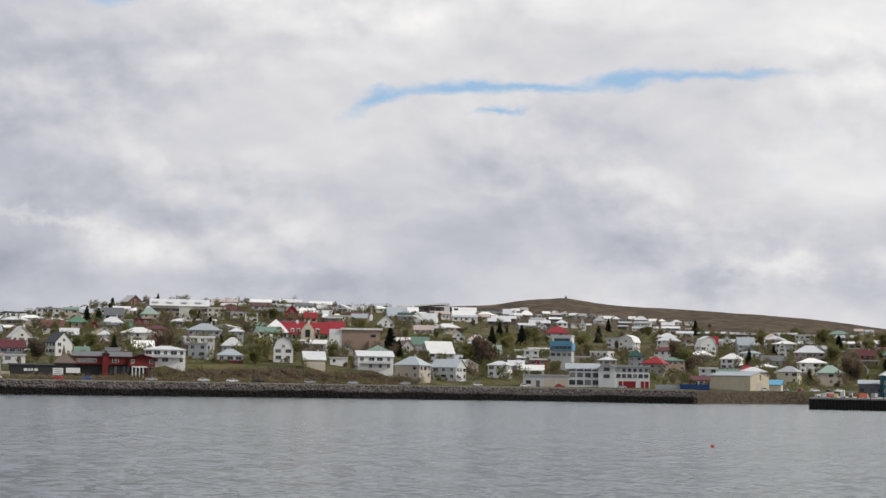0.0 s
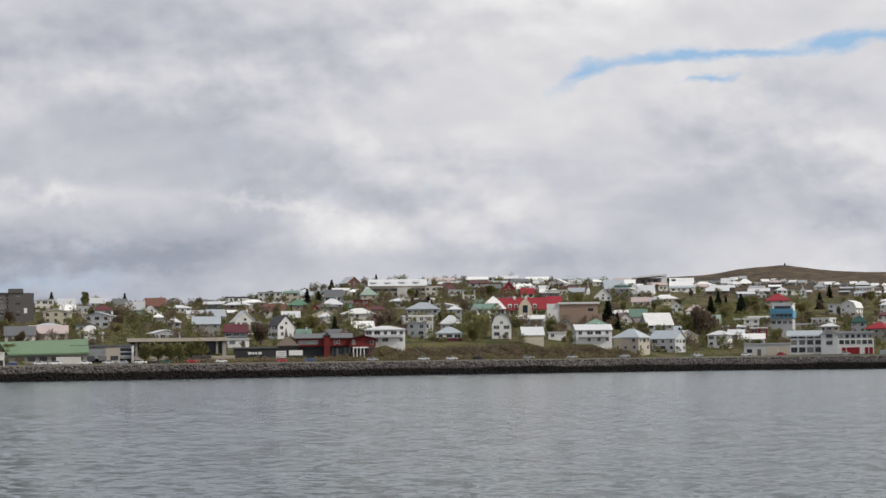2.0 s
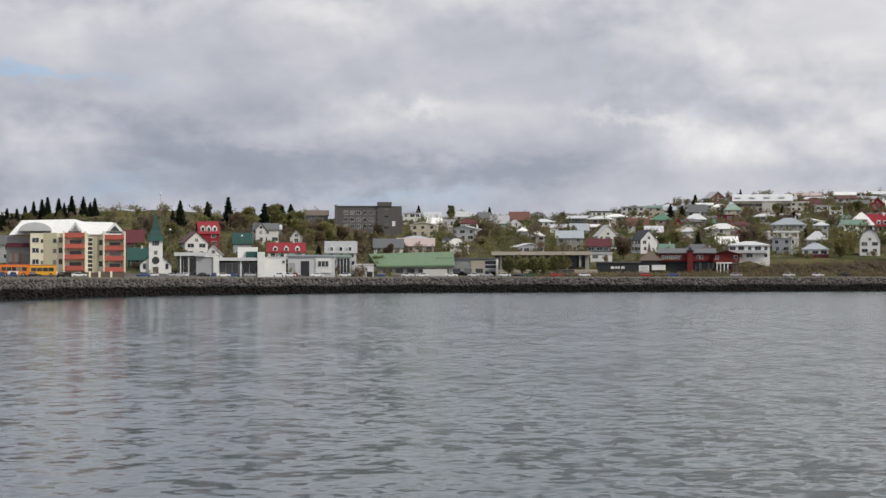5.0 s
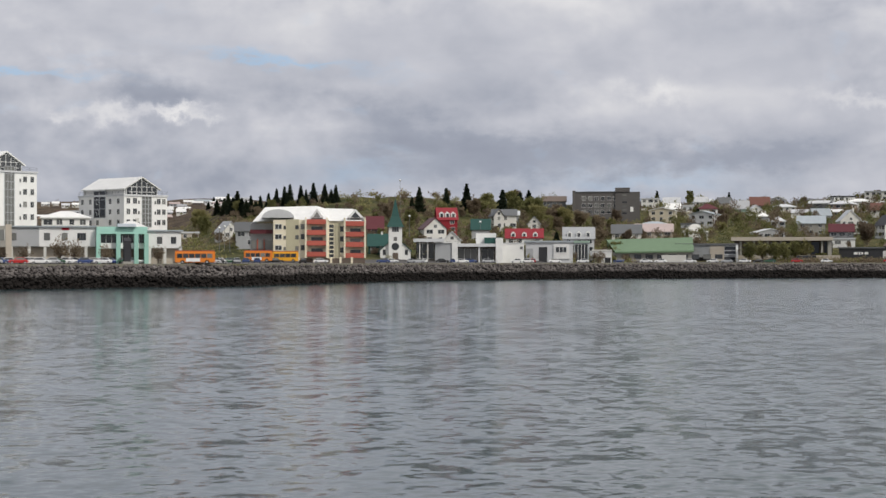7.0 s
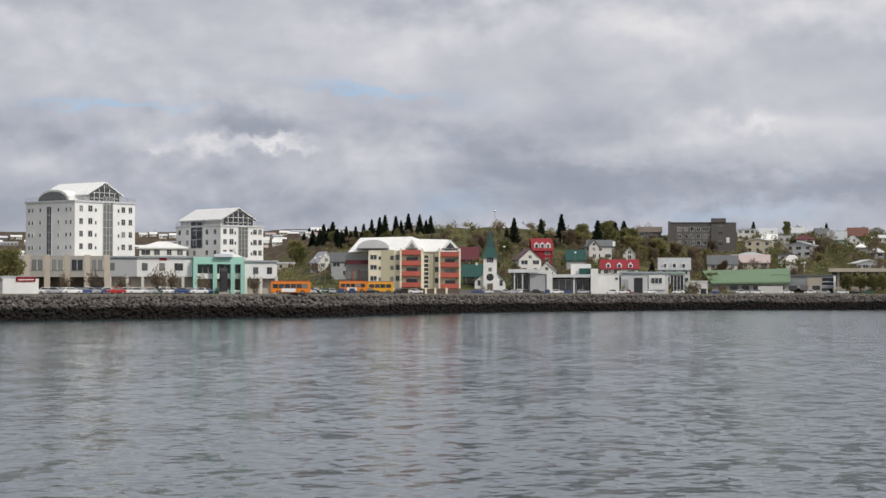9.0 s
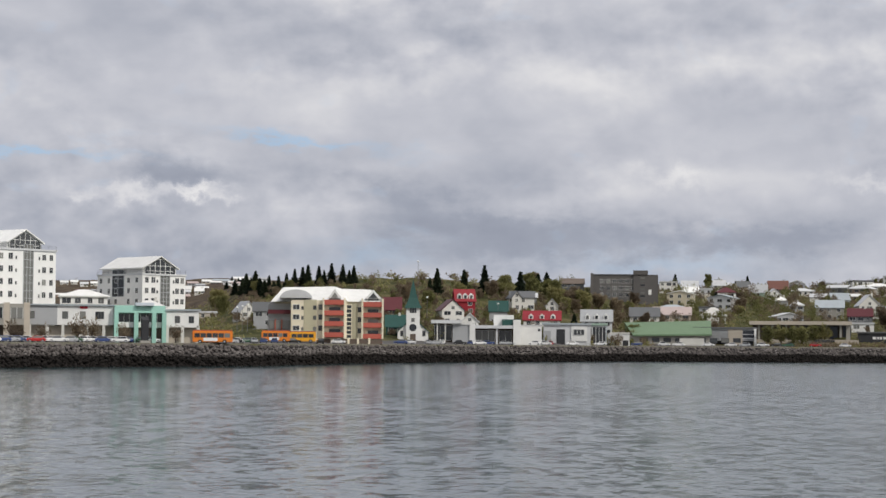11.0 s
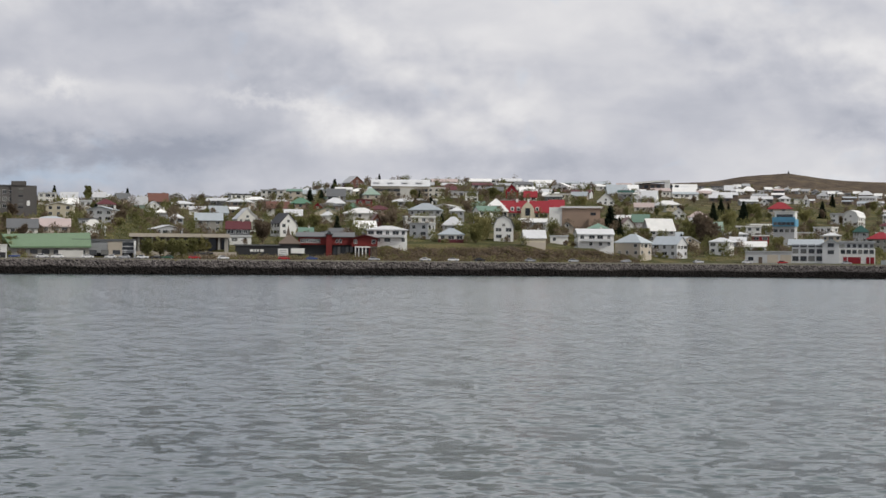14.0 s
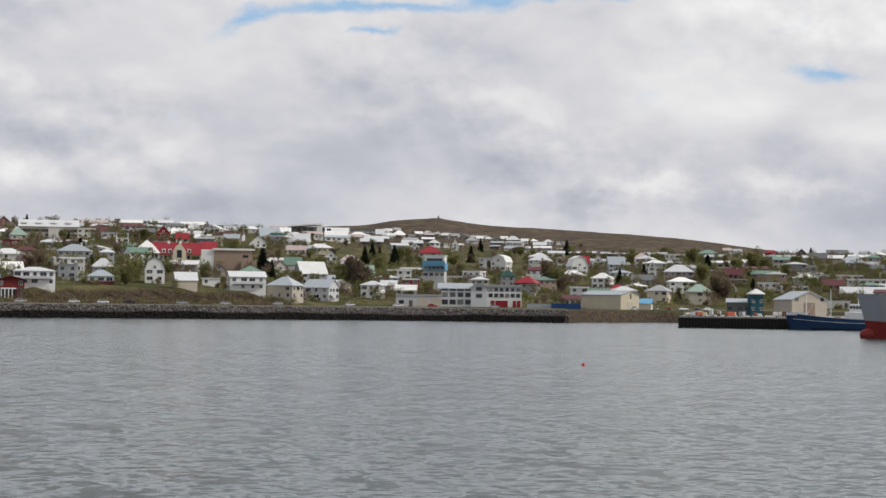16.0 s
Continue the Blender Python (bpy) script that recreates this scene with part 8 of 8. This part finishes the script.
def trawler():
    az0, az1 = 30.57, 33.69
    r = 612
    c = (az0 + az1) / 2
    l = 2 * r * math.tan(radians((az1 - az0) / 2))
    ob = site("trawler", c, r, -2, "blue-hulled fishing trawler with white wheelhouse moored at the quay", "ship", z=0.0)
    bm = hull_mesh(l, 8.0, 3.2, 2.2, -1.2, 0.2)
    part("hull", bm, [surface("hull_blue", (0.018, 0.045, 0.11), 0.45, 0.2, 0.4), surface("hull_black", (0.015, 0.015, 0.018), 0.6, 0.2, 0.4)], ob, "dark blue steel hull")
    bm = B()
    for i in range(16):
        s0, s1 = 0.08 + 0.05 * i, 0.08 + 0.05 * (i + 1)
        if s1 > 0.8:
            break
        y0, y1 = [-(4.0 * (1 - (1 - min(1, s / 0.38)) ** 2.2) + 0.06) for s in (s0, s1)]
        z0, z1 = [2.1 + 1.5 * (1 - s) ** 2.5 for s in (s0, s1)]
        tube(bm, (-l / 2 + s0 * l, y0 * 0.96, z0), (-l / 2 + s1 * l, y1 * 0.96, z1), 0.09, 0.09, 4)
    part("white_stripe", bm, WHITE, ob, "white stripe along the hull")
    x = lambda u: -l / 2 + l * u
    bm = B()
    box(bm, x(0.55), x(0.81), -3.2, 3.2, 2.6, 5.6)
    box(bm, x(0.59), x(0.73), -2.6, 2.6, 5.6, 8.0)
    bmesh.ops.bevel(bm, geom=list(bm.edges), offset=0.15, segments=1, affect="EDGES")
    wh = part("wheelhouse", bm, WHITE, ob)
    bm = B()
    for i in range(5):
        box(bm, x(0.595) + i * 0.9, x(0.595) + i * 0.9 + 0.7, -2.66, -2.55, 6.6, 7.4)
    box(bm, x(0.59) - 0.05, x(0.59) + 0.05, -2.2, 2.2, 6.6, 7.4)
    part("wheelhouse_window", bm, GLASS, wh)
    bm = B()
    box(bm, x(0.02), x(0.2), -2.2, 2.2, 4.4, 5.3)
    part("whaleback", bm, WHITE, ob, "white raised bow deck")
    bm = B()
    for u, h in ((0.2, 11.0), (0.42, 12.5), (0.67, 13.0)):
        tube(bm, (x(u), 0, 2.5), (x(u), 0, h), 0.22, 0.1, 6)
        box(bm, x(u) - 0.08, x(u) + 0.08, -1.2, 1.2, h - 1.2, h - 1.0)
    part("mast", bm, WHITE, ob)
    bm = B()
    tube(bm, (x(0.42), 0, 4.0), (x(0.30), -0.6, 9.0), 0.14, 0.1, 5)
    tube(bm, (x(0.2), 0, 4.2), (x(0.27), -0.5, 8.2), 0.12, 0.08, 5)
    part("derrick", bm, coat("offwhite"), ob)
    bm = B()
    for y in (-2.6, 2.6):
        tube(bm, (x(0.83), y, 2.6), (x(0.79), y, 9.0), 0.25, 0.22, 6)
    tube(bm, (x(0.79), -2.6, 9.0), (x(0.79), 2.6, 9.0), 0.25, 0.25, 6)
    tube(bm, (x(0.79), 0, 9.0), (x(0.70), 0, 10.5), 0.15, 0.15, 6)
    part("gantry", bm, WHITE, ob)
    bm = B()
    for i in range(22):
        u = 0.03 + i * 0.027
        w = 4.0 * (1 - (1 - min(1, u / 0.38)) ** 2.2)
        top = 3.2 + 2.2 * (1 - u) ** 2.5
        tube(bm, (x(u), -w, top - 0.1), (x(u), -w, top + 0.9), 0.04, 0.04, 4)
    part("railing", bm, WHITE, ob)
    bm = B()
    box(bm, x(0.3), x(0.38), -1.6, 1.6, 2.6, 3.8)
    box(bm, x(0.45), x(0.51), -1.4, 1.4, 2.6, 4.1)
    part("winch", bm, coat("beige"), ob)


trawler()


def red_ship():
    l, r = 46.0, 426
    az = 32.61
    x0, y0 = at(az, r)
    ob = site("cargo_ship", az, r, 0, "large moored ship with red lower hull and grey topsides", "ship", z=0.0)
    bm = hull_mesh(l, 13.0, 7.8, 1.9, -2.0, 3.2, 0.35)
    bm.transform(Matrix.Translation((l / 2, 6.0, 0)))
    part("hull", bm, [surface("hull_grey", (0.30, 0.31, 0.33), 0.5, 0.2, 0.3), surface("hull_red", (0.22, 0.025, 0.02), 0.55, 0.25, 0.3)], ob, "grey hull with dark red lower part")
    bm = B()
    bmesh.ops.create_icosphere(bm, subdivisions=3, radius=1.0)
    bm.transform(Matrix.Translation((2.6, 6.0, 0.7)) @ Matrix.Diagonal((2.0, 1.2, 1.5, 1)))
    part("bulbous_bow", bm, surface("hull_red", (0, 0, 0)), ob, "", True)
    bm = B()
    box(bm, l * 0.6, l * 0.85, 1.5, 10.5, 7.4, 17)
    part("deckhouse", bm, WHITE, ob)
    bm = B()
    tube(bm, (6.5, 1.2, 6.6), (6.5, 1.6, 6.6), 0.4, 0.4, 8)
    box(bm, 6.25, 6.75, 1.0, 1.5, 5.2, 6.6)
    part("anchor", bm, coat("black"), ob)


red_ship()


def buoy():
    ob = site("buoy", 24.82, 197, 0, "small red mooring buoy floating in the harbour", "buoy", z=0.0)
    bm = B()
    bmesh.ops.create_icosphere(bm, subdivisions=3, radius=0.17)
    bm.transform(Matrix.Translation((0, 0, 0.07)))
    part("float", bm, surface("buoy_red", (0.55, 0.05, 0.02), 0.5, 0.1, 2.0), ob, "", True)
    bm = B()
    tube(bm, (0, 0, 0.2), (0, 0, 0.34), 0.03, 0.03, 6)
    part("eye", bm, coat("darkgrey"), ob)


buoy()


def cairn():
    x, y = at(20.55, 2600)
    ob = empty("cairn", x, y, ground(20.55, 2600), 0, "small stone cairn on the top of the far hill", "cairn")
    rng = random.Random(2)
    for k in range(5):
        for i in range(6 - k):
            bm = B()
            bmesh.ops.create_icosphere(bm, subdivisions=1, radius=0.7 - 0.06 * k)
            for v in bm.verts:
                v.co *= rng.uniform(0.8, 1.15)
            a = 6.28 * i / (6 - k) + k
            bm.transform(Matrix.Translation((math.cos(a) * (0.9 - 0.18 * k), math.sin(a) * (0.9 - 0.18 * k), 0.35 + k * 0.6)))
            part("stone", bm, coat("darkgrey"), ob)


cairn()

# ---- sea wall: rock armour with a weed-dark tidal zone ----
def rock_material():
    mat = bpy.data.materials.new("sea_wall_rock")
    mat.use_nodes = True
    g = Graph(mat.node_tree)
    out, b = g.n("ShaderNodeOutputMaterial"), g.n("ShaderNodeBsdfPrincipled")
    g.t.links.new(b.outputs[0], out.inputs[0])
    p = g.n("ShaderNodeNewGeometry").outputs["Position"]
    isl = g.n("ShaderNodeNewGeometry").outputs["Random Per Island"]
    rnd = g.n("ShaderNodeObjectInfo").outputs["Random"]
    fine = g.noise(p, 2.2, 4, 0.65)
    wide = g.noise(p, 0.05, 3, 0.5)
    pick = g.m("FRACT", g.m("ADD", g.m("ADD", isl, rnd), g.m("MULTIPLY", fine, 0.4)))
    dry = g.ramp(pick, [(0.0, (0.08, 0.071, 0.068)), (0.5, (0.105, 0.094, 0.09)), (0.85, (0.14, 0.126, 0.12)), (1.0, (0.21, 0.194, 0.185))])
    weed = g.ramp(fine, [(0.3, (0.009, 0.008, 0.008)), (0.7, (0.021, 0.018, 0.016))])
    sep = g.n("ShaderNodeSeparateXYZ")
    g.put(sep.inputs[0], p)
    # tide mark
    h = g.m("ADD", sep.outputs[2], g.m("ADD", g.m("MULTIPLY", g.m("SUBTRACT", wide, 0.5), 2.0), g.m("MULTIPLY", g.m("SUBTRACT", fine, 0.5), 1.0)))
    mr = g.n("ShaderNodeMapRange")
    g.put(mr.inputs[0], h)
    mr.inputs[1].default_value, mr.inputs[2].default_value = 2.3, 3.0
    g.put(b.inputs["Base Color"], g.mix(mr.outputs[0], weed, dry))
    b.inputs["Roughness"].default_value = 0.9
    b.inputs["Specular IOR Level"].default_value = 0.12
    bp = g.n("ShaderNodeBump")
    bp.inputs["Strength"].default_value, bp.inputs["Distance"].default_value = 0.5, 0.15
    g.put(bp.inputs["Height"], fine)
    g.put(b.inputs["Normal"], bp.outputs[0])
    return mat


def sea_wall():
    mat = rock_material()
    bm = B()
    last = None
    az = -45.0
    while az <= 24.45:
        rs = shore(min(az, 24.3))
        prof = [(rs - 0.7, -1.6), (rs + 8.4, 4.1), (rs + 9.8, 4.6), (rs + 9.8, 4.0)]
        cur = [bm.verts.new((*at(az, r), z)) for r, z in prof]
        if last:
            for i in range(3):
                bm.faces.new((last[i], cur[i], cur[i + 1], last[i + 1]))
        last = cur
        az += 0.25
    wall = link_mesh("sea_wall", bm, mat)
    tagged(wall, "sloping rock-armour sea wall, dark with weed below the tide mark", "sea wall", kind="structure")
    rng = random.Random(3)
    pats = []
    for s in range(8):
        bm = B()
        bmesh.ops.create_icosphere(bm, subdivisions=1, radius=1.0)
        for v in bm.verts:
            v.co *= rng.uniform(0.72, 1.15)
            v.co.z *= 0.75
        me = bpy.data.meshes.new("rock")
        bm.to_mesh(me)
        bm.free()
        me.materials.append(mat)
        pats.append(me)
    raw = [([tuple(v.co) for v in me.vertices], [tuple(p.vertices) for p in me.polygons]) for me in pats]
    vs, fs = [], []
    single = 0
    az = -25.0
    while az < 24.4:
        rs = shore(min(az, 24.3))
        step = math.degrees(0.85 / rs)
        for k in range(12):
            f = (k + rng.uniform(-0.5, 0.5)) / 11
            r = rs - 0.6 + 9.2 * f
            z = -0.48 + 5.22 * min(1, f * 1.04)
            a = az + rng.uniform(-0.5, 0.5) * step
            size = rng.uniform(0.3, 0.72) * (1.0 if az < 14 else 0.85)
            x, y = at(a, r)
            j = rng.randrange(8)
            rot = Euler((rng.uniform(-0.5, 0.5), rng.uniform(-0.5, 0.5), rng.uniform(0, 6.28)))
            if -21.9 < az < -16.5 and k in (7, 10) and single < 300:
                o = piece("rock", pats[j], wall, Matrix.LocRotScale((x, y, z), rot, (size, size, size)))
                single += 1
                continue
            m = Matrix.LocRotScale((x, y, z), rot, (size, size, size))
            i = len(vs)
            vs += [m @ Vector(v) for v in raw[j][0]]
            fs += [tuple(q + i for q in p) for p in raw[j][1]]
        az += step
    rest = new("boulders", leaf_mesh("boulders", vs, fs, mat))
    tagged(rest, "grey and weed-dark armour boulders of the sea wall", "boulders", kind="stuff")


sea_wall()
